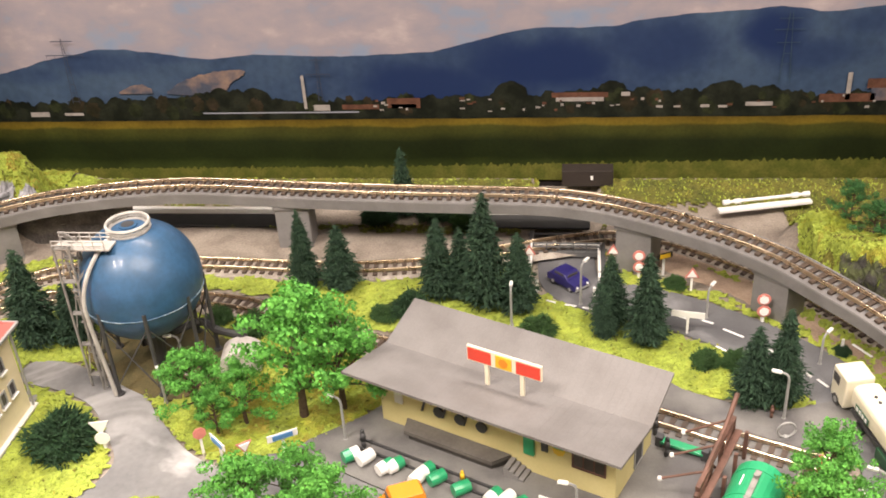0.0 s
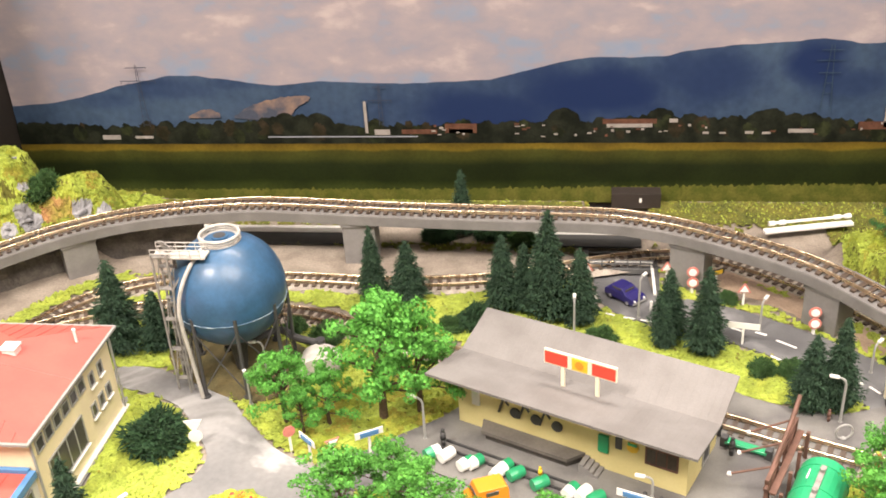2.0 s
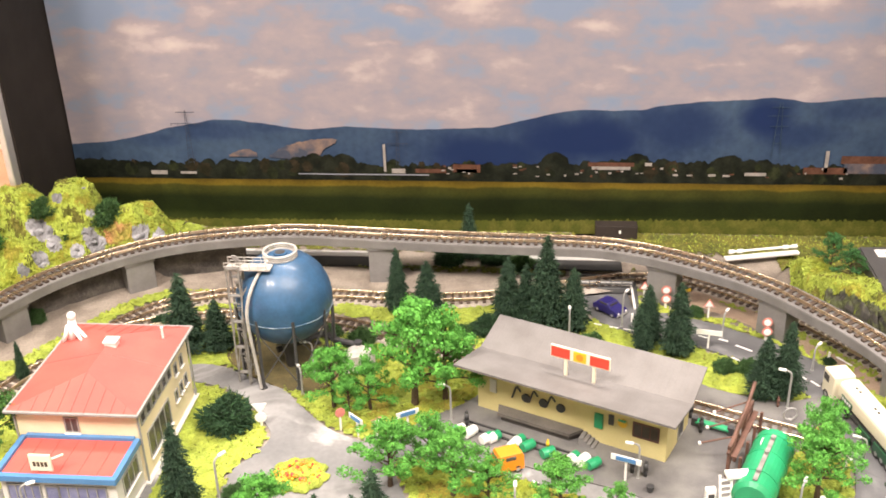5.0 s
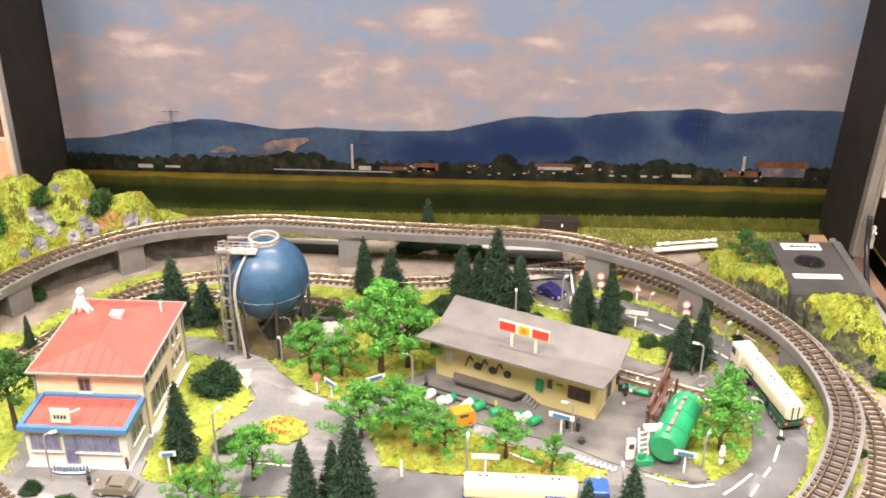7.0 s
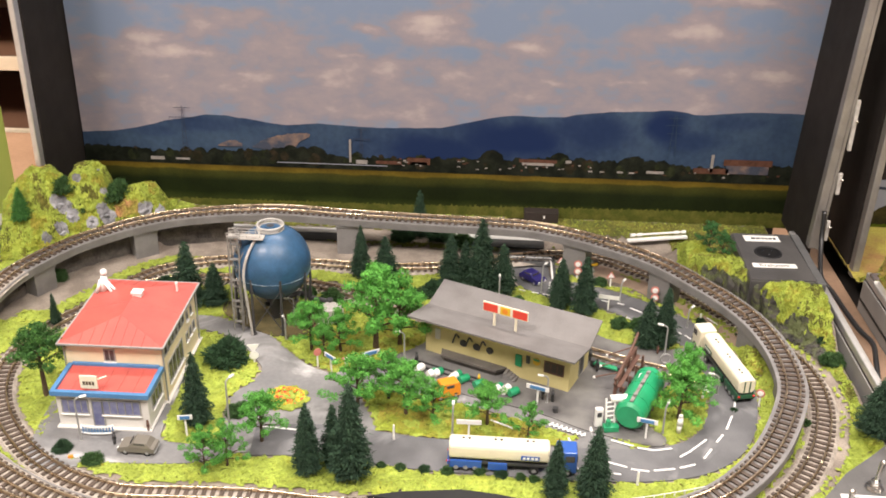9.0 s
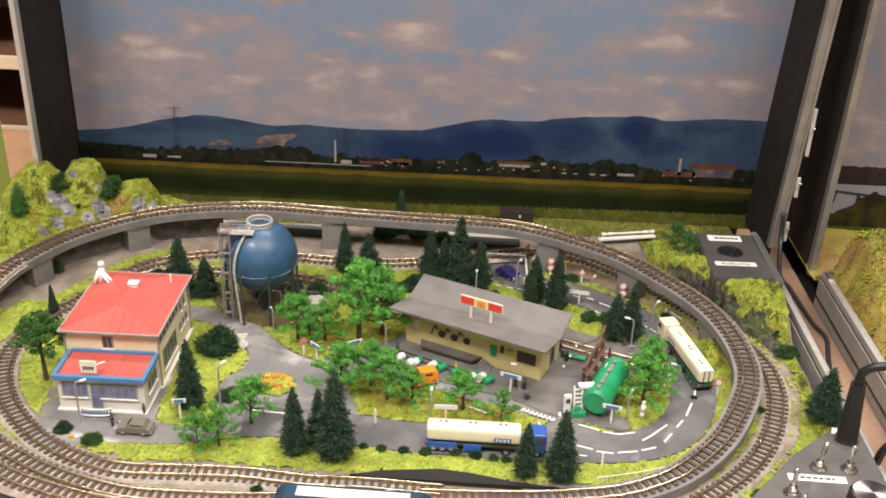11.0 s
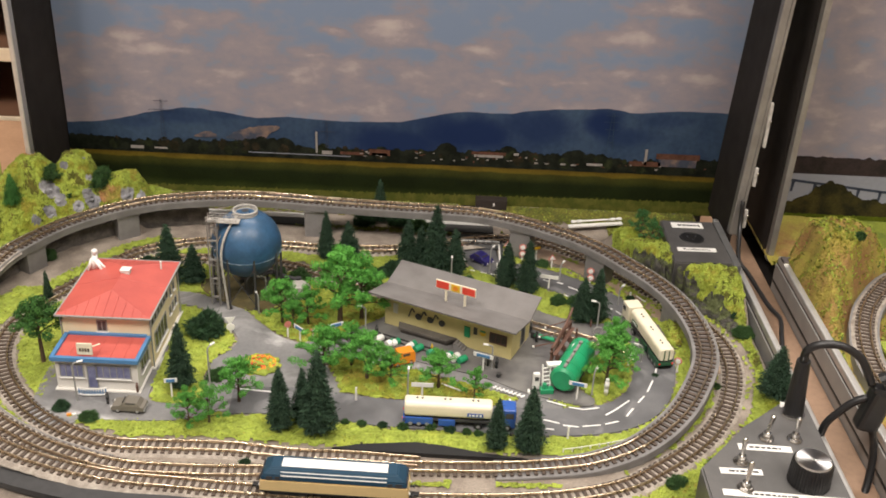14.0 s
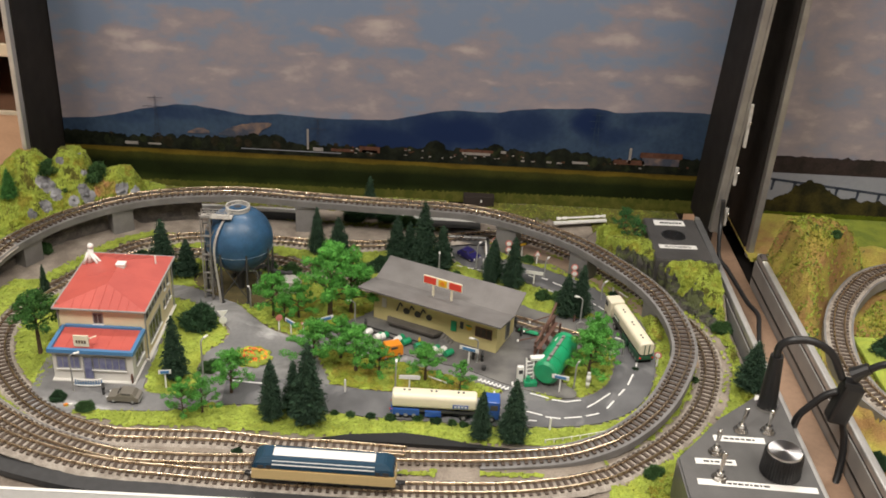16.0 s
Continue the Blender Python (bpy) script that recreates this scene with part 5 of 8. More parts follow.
roof_figure = bmesh.new()
rod(roof_figure, (0, 0, 0.0), (0.4, 0.4, 6.2), 1.5, 1.2)
ball(roof_figure, (0.5, 0.5, 7.6), 1.3, 2)
rod(roof_figure, (0.4, -0.4, 4.6), (4.2, -2.6, 0.6), 0.6, 0.5)
rod(roof_figure, (0.4, 0.8, 4.6), (5.6, -1.4, 0.4), 0.6, 0.5)
rod(roof_figure, (-0.6, -0.4, 5.0), (-2.0, -1.6, 0.2), 0.7, 0.6)
tagged(part("statuette", roof_figure, M_WHITE, at=at(-232.5, 256, 35.4, s=1.5), smooth=True), "white seated statuette on the red house roof", "statuette")
figurine(-202, 171.5, 1.0, M_DARK, "tiny dark figurine standing before the house annex")
figurine(-189, 182.0, 1.8, M_RUST, "tiny brown figurine by the annex wall", 6.0)

# ---- storage shed ----
SHED = (-16.7, 262, -24.4)


def storage_shed():
    s = thing("storage_shed", SHED[0], SHED[1], 1.1, SHED[2], "long pale yellow storage shed with wide grey roof", "shed")

    def roof_at(y):
        return 21.6 + (6.2 * (-1.5 - y) / 26.5 if y < -1.5 else 5.4 * (y + 1.5) / 20.5)

    bm = bmesh.new()
    prism(bm, [(-41, -14.5), (43, -14.5), (43, -1.5), (43, 14.5), (-41, 14.5), (-41, -1.5)], 0, lambda x, y: roof_at(y) - 0.75)
    part("wall", bm, M_SHEDWALL, s, "pale yellow plastered wall")
    # butterfly roof of battened felt sheets: both slopes fall to a valley
    def slope(y0, y1):
        z0, z1 = roof_at(y0), roof_at(y1)
        skew = lambda y: -0.045 * y
        bm = bmesh.new()
        box(bm, 1.0, (y0 + y1) / 2, 0, 95, abs(y1 - y0), 0.7)
        for v in bm.verts:
            v.co.z += z0 - 0.6 + (z1 - z0) * (v.co.y - y0) / (y1 - y0)
            v.co.x += skew(v.co.y)
        sl = part("roof_slope", bm, M_SHEDROOF, s, "grey felt roof slope")
        n = 38
        for k in range(n):
            x0, x1 = -46.5 + 95 * k / n, -46.5 + 95 * (k + 1) / n
            j = 0.04 * noise.noise(Vector((k * 1.3, y0, 0)))
            prof = [(x0, -0.2), (x0, 0.04), (x0 + 0.25, 0.1), (x0 + 0.5, 0.03), (x1, 0.0), (x1, -0.2)]
            bm = bmesh.new()
            a = [bm.verts.new((x + skew(y0), y0, z0 + dz + j)) for x, dz in prof]
            b = [bm.verts.new((x + skew(y1), y1, z1 + dz + j)) for x, dz in prof]
            for i in range(5):
                bm.faces.new((a[i], a[i + 1], b[i + 1], b[i]))
            bm.faces.new(a)
            bm.faces.new(b[::-1])
            part("roof_sheet", bm, M_SHEDROOF, sl)

    slope(-28.0, -1.5)
    slope(19.0, -1.5)
    bm = bmesh.new()
    for k in range(8):
        x = -38 + k * 11
        rod(bm, (x, -14.3, 21.0), (x, -23.5, 25.8), 0.45, 0.45, 5)
    part("roof_bracket", bm, M_RUST, s, "brown brackets under the eaves")
    # loading platform with a sloping end and steps
    bm = bmesh.new()
    prism(bm, [(-31, -14.5), (-28.5, -20.5), (4, -20.5), (8, -14.5)], 2.7, 4.2)
    dock = part("loading_platform", bm, mat("worn_brown_platform", (0.135, 0.122, 0.108), 0.8, col2=(0.10, 0.09, 0.08), scale=90, fine=900, var=0.2, bump=0.3), s, "worn brown loading platform")
    # recessed base; its dark brown paints in the shade below the slab
    bm = bmesh.new()
    prism(bm, [(-30, -14.5), (-27.5, -19.3), (3.4, -19.3), (7, -14.5)], 0, 2.7)
    part("plinth", bm, mat("shade_brown_plinth", (0.062, 0.056, 0.05), 0.8, scale=90, fine=900, var=0.2, bump=0.3), dock, "recessed plinth coloured dark as the shade below the slab")
    for k in range(4):
        bm = bmesh.new()
        box(bm, 9.0 + 1.7 * k, -17.4, (3.6 - 0.9 * k) / 2, 1.7, 5.6, 3.6 - 0.9 * k)
        part("step", bm, M_CONCRETE, s)
    # wall fittings: dark disc and bar signs, green doors, window
    for k in range(3):
        x = -18.0 + k * 7.9
        bm = bmesh.new()
        rod(bm, (x, -14.6, 11.6), (x, -15.3, 11.6), 2.0, 2.0, 14)
        part("wall_disc", bm, M_DARK, s, "dark round wall sign")
        x -= 4.6
        bm = bmesh.new()
        tube(bm, spline([(x - 1.9, -15.0, 10.0), (x - 0.2, -15.2, 15.0), (x + 0.6, -15.4, 16.4), (x + 2.4, -15.3, 14.0)], 0.7), 0.42, 6)
        part("wall_hook", bm, M_DARK, s, "dark angled wall bracket")
    bm = bmesh.new()
    box(bm, -33.5, -14.9, 13, 3.0, 0.8, 6.5, 0.2)
    part("notice_board", bm, M_GREYWALL, s)
    bm = bmesh.new()
    box(bm, 14.6, -15.0, 11.0, 3.6, 1.2, 6.8, 0.2)
    part("door", bm, M_GREEN, s, "green door leaf")
    bm = bmesh.new()
    box(bm, 19.8, -14.8, 13.0, 2.2, 0.7, 4.6, 0.1)
    part("wall_panel", bm, M_DARK, s, "dark green wall panel")
    bm = bmesh.new()
    rod(bm, (24.6, -14.6, 13.0), (24.6, -15.1, 13.0), 2.1, 2.1, 8)
    em = part("emblem", bm, M_YELLOW, s, "yellow and green emblem")
    bm = bmesh.new()
    box(bm, 24.6, -15.15, 14.2, 3.2, 0.3, 1.0)
    part("emblem_top", bm, M_GREEN, em)
    window(s, 34.4, -14.6, 11.8, 10.5, 6.4, 0, mat("brown_shed_window", (0.07, 0.055, 0.04), 0.3, scale=300, fine=900, var=0.3, bump=0.0), 3, False, frame_m=M_RUST)
    window(s, 43.1, 3.0, 9.0, 6.0, 15.0, 90, M_DARK, 1, False, "side_door")
    # board on the roof with plain red and yellow fields
    m = at(0, 0, 0, 0)
    bm = bmesh.new()
    box(bm, 2.6, -7.4, 33.6, 26.0, 0.9, 5.6, 0.15)
    board = part("roof_sign", bm, M_CREAMP, s, "cream roof sign board")
    for dx, w, mm in ((-5.9, 8.2, M_REDSIGN), (11.1, 8.2, M_REDSIGN), (2.6, 5.6, M_YELLOW)):
        bm = bmesh.new()
        box(bm, dx, -7.95, 33.6, w, 0.3, 4.5, 0.05)
        fld = part("sign_field", bm, mm, board, "red field" if mm is M_REDSIGN else "yellow field with a plain round shape")
    bm = bmesh.new()
    rod(bm, (2.6, -8.05, 33.6), (2.6, -8.3, 33.6), 1.6, 1.6, 9)
    part("sign_shape", bm, M_ORANGE, board)
    for dx in (-3.6, 8.8):
        bm = bmesh.new()
        box(bm, dx, -7.4, 27.0, 1.3, 0.9, 8.2)
        part("sign_post", bm, M_CREAMP, s)


storage_shed()


# ---- blue spherical gas tank on its legs ----
def gas_tank():
    g = thing("gas_tank", -149.4, 294.4, 1.0, 0, "blue spherical gas tank on dark legs with grey stair tower", "tank")
    R, zc = 21.7, 36.7
    bm = bmesh.new()
    bmesh.ops.create_uvsphere(bm, u_segments=64, v_segments=40, radius=R)
    for v in bm.verts:
        v.co.z += zc
    part("sphere", bm, M_TANKBLUE, g, "glossy blue steel sphere", smooth=True)
    bm = bmesh.new()
    n = 56
    ring = [Vector((21.32 * math.cos(2 * math.pi * k / n), 21.32 * math.sin(2 * math.pi * k / n), zc - 4.6 + 0.25 * noise.noise(Vector((k * 0.8, 0, 0))))) for k in range(n + 1)]
    tube(bm, ring, 0.26, 6)
    part("weld_seam", bm, mat("worn_pale_seam", (0.22, 0.29, 0.34), 0.6, col2=(0.06, 0.12, 0.19), scale=350, fine=1500, var=0.4), g, "worn pale seam round the sphere")
    # legs in crossed pairs
    for k in range(8):
        a = 2 * math.pi * (k + 0.5) / 8
        bm = bmesh.new()
        rod(bm, (R * 0.98 * math.cos(a), R * 0.98 * math.sin(a), 0), (R * 0.98 * math.cos(a), R * 0.98 * math.sin(a), zc - 2), 0.75, 0.75, 8)
        rod(bm, (R * 0.98 * math.cos(a), R * 0.98 * math.sin(a), 0), (R * 0.98 * math.cos(a), R * 0.98 * math.sin(a), 0.8), 1.7, 1.5, 8)
        part("leg", bm, M_DARK, g, "dark steel leg")
        b = 2 * math.pi * (k + 1.5) / 8
        bm = bmesh.new()
        rod(bm, (R * math.cos(a), R * math.sin(a), 3), (R * math.cos(b), R * math.sin(b), zc - 8), 0.28, 0.28, 5)
        rod(bm, (R * math.cos(b), R * math.sin(b), 3), (R * math.cos(a), R * math.sin(a), zc - 8), 0.28, 0.28, 5)
        part("brace", bm, M_DARK, g)
    bm = bmesh.new()
    rod(bm, (0, 0, 0), (0, 0, 15), 2.2, 4.0, 12)
    part("outlet", bm, M_DARK, g)
    bm = bmesh.new()
    tube(bm, spline([(-6, 0, 8), (5, 9, 8), (13, 12.5, 9.5), (21, 8, 9), (31, 6, 8)], 1.5), 1.5, 8)
    rod(bm, (31, 6, 0), (31, 6, 10), 1.9, 1.9, 10)
    part("outlet_pipe", bm, M_DARK, g, "dark bent outlet pipe")
    # top ring platform with railing
    bm = bmesh.new()
    rod(bm, (0.1, 0, zc + R - 2.0), (0.1, 0, zc + R + 0.5), 3.4, 3.1, 20)
    man = part("manhole", bm, M_TANKBLUE, g, "blue manhole collar")
    # flat dark disc paints the shaded inside of the open manhole
    bm = bmesh.new()
    rod(bm, (0.1, 0, zc + R + 0.4), (0.1, 0, zc + R + 0.62), 2.3, 2.3, 20)
    part("lid", bm, M_DARK, man, "dark disc painted as the shaded manhole opening")
    bm = bmesh.new()
    sweep(bm, [Vector((0.1 + 6.9 * math.cos(2 * math.pi * k / 32), 6.9 * math.sin(2 * math.pi * k / 32), zc + R - 1.4)) for k in range(33)], [(-0.9, 0), (0.9, 0), (0.9, 0.6), (-0.9, 0.6)])
    part("ring_platform", bm, M_PALEGREY, g, "grey ring walkway")
    for dz, r in ((1.1, 0.6), (0.0, 0.3)):
        bm = bmesh.new()
        tube(bm, [Vector((0.1 + 7.3 * math.cos(2 * math.pi * k / 32), 7.3 * math.sin(2 * math.pi * k / 32), zc + R + dz)) for k in range(33)], r, 6)
        part("railing", bm, M_PALEGREY, g)
    for k in range(12):
        a = 2 * math.pi * k / 12
        bm = bmesh.new()
        rod(bm, (0.1 + 7.3 * math.cos(a), 7.3 * math.sin(a), zc + R - 1.4), (0.1 + 7.3 * math.cos(a), 7.3 * math.sin(a), zc + R + 1.1), 0.25, 0.25, 5)
        part("railing_post", bm, M_PALEGREY, g)
    # pipe over the front of the sphere
    bm = bmesh.new()
    arc = [Vector((-4.0 - 7.6 * math.sin((1.25 - t) * 1.2), -math.cos(t) * (R + 1.0) * 0.93, zc + math.sin(t) * (R + 1.0) * 0.96)) for t in [1.25 - 1.25 * k / 14 for k in range(15)]]
    arc += [Vector((x, arc[-1].y, z)) for x, z in ((-11.4, zc - 6), (-10.4, zc - 18), (-9.4, zc - 30), (-9.0, 0.5))]
    tube(bm, arc, 0.75, 8)
    part("pipe", bm, M_PALEGREY, g, "grey riser pipe")
    bm = bmesh.new()
    tube(bm, [Vector((-15, -17.5, 0)), Vector((-15, -17.5, zc - 4)), Vector((-14.5, -15.5, zc + 8)), Vector((-9, -9, zc + 17))], 0.45, 6)
    part("pipe", bm, M_FRAME, g)
    # stair tower beside the sphere, with bridge
    tx, ty = -17.6, -12.3
    for dx in (-2.8, 2.8):
        for dy in (-3.2, 3.2):
            bm = bmesh.new()
            box(bm, tx + dx, ty + dy, 29.5, 0.65, 0.65, 59)
            part("tower_post", bm, M_FRAME, g)
    for k in range(9):
        z = 5 + k * 6.6
        bm = bmesh.new()
        box(bm, tx, ty + (2.4 if k % 2 else -2.4), z, 5.8, 2.2, 0.4)
        landing = part("landing", bm, M_FRAME, g)
        d = 1 if k % 2 else -1
        for j in range(6):
            bm = bmesh.new()
            box(bm, tx + 1.4, ty + d * (-2.4 + j * 0.95), z + 1.1 * j + 0.6, 2.4, 0.9, 0.3)
            part("stair_tread", bm, M_FRAME, landing)
    for z in (19, 38, 57):
        for dx in (-2.8, 2.8):
            bm = bmesh.new()
            rod(bm, (tx + dx, ty - 3.2, z - 16), (tx + dx, ty + 3.2, z), 0.25, 0.25, 5)
            part("tower_brace", bm, M_FRAME, g)
    bm = bmesh.new()
    box(bm, tx + 6.5, ty + 1, 56.8, 20, 6.0, 0.7, 0.1)
    part("bridge", bm, M_PALEGREY, g, "grey foot bridge to the tank top")
    for dy in (-2.0, 3.9):
        bm = bmesh.new()
        for z in (58.6, 60.2):
            rod(bm, (tx - 3.5, ty + dy, z), (tx + 15, ty + dy, z), 0.22, 0.22, 5)
        for j in range(6):
            rod(bm, (tx - 3.5 + j * 3.7, ty + dy, 57), (tx - 3.5 + j * 3.7, ty + dy, 60.2), 0.2, 0.2, 5)
        part("bridge_railing", bm, M_PALEGREY, g)
    # small hut behind: rounded grey hood
    hut = thing("pump_hut", -117.5, 294, 0.8, 98, "small pale grey pump hut with rounded roof beside the gas tank", "hut")
    bm = bmesh.new()
    box(bm, 0, 0, 1.4, 10, 15, 2.8, 0.2)
    part("wall", bm, M_GREYWALL, hut)
    bm = bmesh.new()
    prof = [(7.9 * math.cos(math.pi * k / 14), 2.4 + 6.4 * math.sin(math.pi * k / 14)) for k in range(15)]
    lo = [bm.verts.new((-5.4, a, b)) for a, b in prof]
    hi = [bm.verts.new((5.4, a, b)) for a, b in prof]
    for k in range(14):
        bm.faces.new((lo[k], lo[k + 1], hi[k + 1], hi[k]))
    bm.faces.new(lo)
    bm.faces.new(hi[::-1])
    part("roof", bm, M_PALEGREY, hut)


gas_tank()

# ---- filling station: green tank, rusty gantry, pump ----
def filling_station():
    t = thing("fuel_tank", 51.0, 216, 1.2, 66, "long bright green fuel tank lying on saddles", "tank")
    bm = bmesh.new()
    for a, b, ra, rb in ((-19, -17.6, 6.0, 7.6), (-17.6, 17.6, 7.6, 7.6), (17.6, 19, 7.6, 6.0)):
        rod(bm, (a, 0, 9.2), (b, 0, 9.2), ra, rb, 28)
    part("shell", bm, M_GREEN, t, "bright green tank shell")
    for x in (-10, 3, 14):
        bm = bmesh.new()
        rod(bm, (x - 0.35, 0, 9.2), (x + 0.35, 0, 9.2), 7.85, 7.85, 28)
        part("hoop", bm, M_GREEN, t)
    for x in (-12, 12):
        bm = bmesh.new()
        box(bm, x, 0, 1.6, 2.6, 13, 3.4, 0.2)
        part("saddle", bm, M_DARKWALL, t)
    bm = bmesh.new()
    box(bm, -2, 0, 17.2, 30, 1.6, 0.5)
    for x in (-12, 0, 10):
        rod(bm, (x, 0, 16.5), (x, 0, 18.6), 0.8, 0.8, 10)
    part("catwalk", bm, M_FRAME, t, "grey pipe and catwalk")
    bm = bmesh.new()
    box(bm, 9, 3.4, 15.8, 4.5, 0.9, 0.25)
    part("plate", bm, M_WHITE, t)
    gantry = thing("loading_gantry", 48.5, 237, 1.2, 66, "rusty brown loading gantry of timber and steel", "gantry")
    for x in (-16, -5, 6, 17):
        bm = bmesh.new()
        box(bm, x, 3.0, 7.5, 1.3, 1.3, 15)
        part("post", bm, M_RUST, gantry)
        bm = bmesh.new()
        box(bm, x, -1.4, 5.4, 1.1, 1.1, 10.8)
        part("post", bm, M_RUST, gantry)
    bm = bmesh.new()
    for a, b in (((-16, 3, 2), (-5, 3, 14)), ((-5, 3, 14), (6, 3, 2)), ((6, 3, 2), (17, 3, 14))):
        rod(bm, a, b, 0.5, 0.5, 5)
    part("brace", bm, M_RUST, gantry)
    bm = bmesh.new()
    box(bm, 0, 3.0, 14.5, 34, 1.4, 1.2, 0.2)
    box(bm, 0, 1.0, 10.6, 34, 2.2, 0.6, 0.2)
    part("walkway", bm, M_RUST, gantry)
    bm = bmesh.new()
    tube(bm, spline([(-18, 3, 12), (-6, 3.2, 15.5), (8, 3, 18.5), (19, 3, 24)], 2.0), 0.75, 6)
    part("beam", bm, M_RUST, gantry, "rising rusty beam")
    for k in range(3):
        bm = bmesh.new()
        x = -9 + k * 10
        rod(bm, (x, 3, 14.5 + 2.0 * k), (x - 4, 15, 10 + 1.0 * k), 0.4, 0.4, 6)
        arm = part("filling_arm", bm, M_RUST, gantry)
        bm = bmesh.new()
        ball(bm, (x - 4, 15.3, 9.8 + k), 0.9, 1)
        part("nozzle", bm, M_WHITE, arm, "white nozzle")
    p = thing("fuel_pump", 29.5, 203, 1.2, 10, "white fuel pump with round shoulders", "pump")
    bm = bmesh.new()
    box(bm, 0, 0, 5.4, 4.0, 2.6, 10.8, 0.8)
    part("body", bm, M_WHITE, p)
    bm = bmesh.new()
    box(bm, 0, -1.4, 7.6, 2.2, 0.4, 2.4)
    part("dial", bm, M_DARK, p)
    l = thing("access_ladder", 35, 203.5, 1.2, 10, "white access ladder with platform to the green tank", "ladder")
    for x in (-2.2, 2.2):
        bm = bmesh.new()
        rod(bm, (x, -2.5 + x * 0.3, 0), (x, 1.5, 15.5), 0.5, 0.5, 6)
        part("stringer", bm, M_WHITE, l)
    for k in range(6):
        bm = bmesh.new()
        rod(bm, (-2.2, -2.2 + 0.6 * k, 2 + 2.3 * k), (2.2, -1.4 + 0.5 * k, 2 + 2.3 * k), 0.4, 0.4, 6)
        part("rung", bm, M_WHITE, l)
    bm = bmesh.new()
    box(bm, 5.0, 2.0, 15.0, 9.5, 4.0, 1.6, 0.2)
    part("platform", bm, M_WHITE, l)
    k = thing("hose_box", 35.5, 200, 1.2, 8, "green hose cabinet beside the pump", "cabinet")
    bm = bmesh.new()
    box(bm, 0, 0, 1.5, 7.5, 4, 3.0, 0.3)
    part("body", bm, M_GREEN, k)
    bm = bmesh.new()
    rod(bm, (-1.5, 0, 3), (-1.5, 0, 6.0), 1.4, 1.2, 10)
    part("hose_drum", bm, M_GREEN, k)
    bench = thing("bench", 38, 254, 1.2, -24, "green bench with dark ends beside the siding", "bench")
    bm = bmesh.new()
    box(bm, 0, 0, 2.2, 14, 3.0, 1.0, 0.2)
    part("seat", bm, M_GREEN, bench)
    for x in (-7.5, 7.5):
        bm = bmesh.new()
        box(bm, x, 0, 2.0, 2.4, 2.6, 4.0, 0.3)
        part("end", bm, M_DARK, bench)


filling_station()


# ---- trees and bushes ----
def fir_template(seed, needle=M_NEEDLE):
    """A flocked model fir, 100 mm high and about 36 mm wide: trunk, dense core and a coat of fine needle flakes."""
    r = random.Random(seed)
    th = thing("fir_tree", 0, -500, -400, 0, "dark green flocked model fir tree", "tree", "fir trees of the layout")
    bm = bmesh.new()
    rod(bm, (0, 0, 0), (0, 0, 92), 2.2, 0.4, 7)
    part("trunk", bm, M_TRUNK, th)

    def reach(u, a):
        v = Vector((math.cos(a) * 1.1, math.sin(a) * 1.1, u * 9.0 + seed))
        tier = u * 12 + 0.55 * math.sin(a * 2 + seed) + 0.4 * math.sin(a * 3 - seed)
        lobes = 0.16 * math.sin(5 * a + 2.4 * math.floor(tier) + seed)
        return (19.5 * (1 - u) ** 0.82 * (0.70 + 0.30 * min(1, u * 7)) + 0.7) * (1.06 + 0.34 * noise.noise(v) + lobes - 0.34 * (tier % 1.0))

    cv, cf = [], []
    n, rings = 16, 30
    for i in range(rings + 1):
        for j in range(n):
            u, a = i / rings, 2 * math.pi * j / n
            d = 0.62 * reach(u, a)
            cv.append((math.cos(a) * d, math.sin(a) * d, 7 + 90 * u))
    for i in range(rings):
        for j in range(n):
            cf.append((i * n + j, i * n + (j + 1) % n, (i + 1) * n + (j + 1) % n, (i + 1) * n + j))
    cf.append(tuple(range(n - 1, -1, -1)))
    raw("inner_crown", cv, cf, needle, th)
    vs, fs = [], []
    for k in range(6500):
        u, a = 1 - math.sqrt(r.random()), r.random() * 2 * math.pi
        d = reach(u, a) * r.uniform(0.55, 1.12)
        p = Vector((math.cos(a) * d, math.sin(a) * d, 6 + 92 * u + r.uniform(-1.5, 1.5)))
        out = Vector((math.cos(a), math.sin(a), r.uniform(-0.7, 0.2))) + Vector((r.gauss(0, 0.35), r.gauss(0, 0.35), r.gauss(0, 0.25)))
        side = out.cross(Vector((r.gauss(0, 1), r.gauss(0, 1), r.gauss(0, 1)))).normalized()
        L, w = r.uniform(1.4, 3.4), r.uniform(0.4, 0.9)
        k0 = len(vs)
        vs += [p - side * w - out * 0.6, p + side * w - out * 0.6, p + out * L]
        fs.append((k0, k0 + 1, k0 + 2))
    raw("crown", vs, fs, needle, th)
    return th


PLACED = set()


def place(template, x, y, h, rz, label="", base=100.0, fat=1.0, z=None):
    z = height(x, y) if z is None else z
    s = h / base
    ob = copy_thing(template, at(x, y, z, rz)) if template.name in PLACED else template
    PLACED.add(template.name)
    ob.matrix_basis = at(x, y, z, rz) @ Matrix.Diagonal((s * fat, s * fat, s, 1))
    if label:
        tagged(ob, label)
    return ob


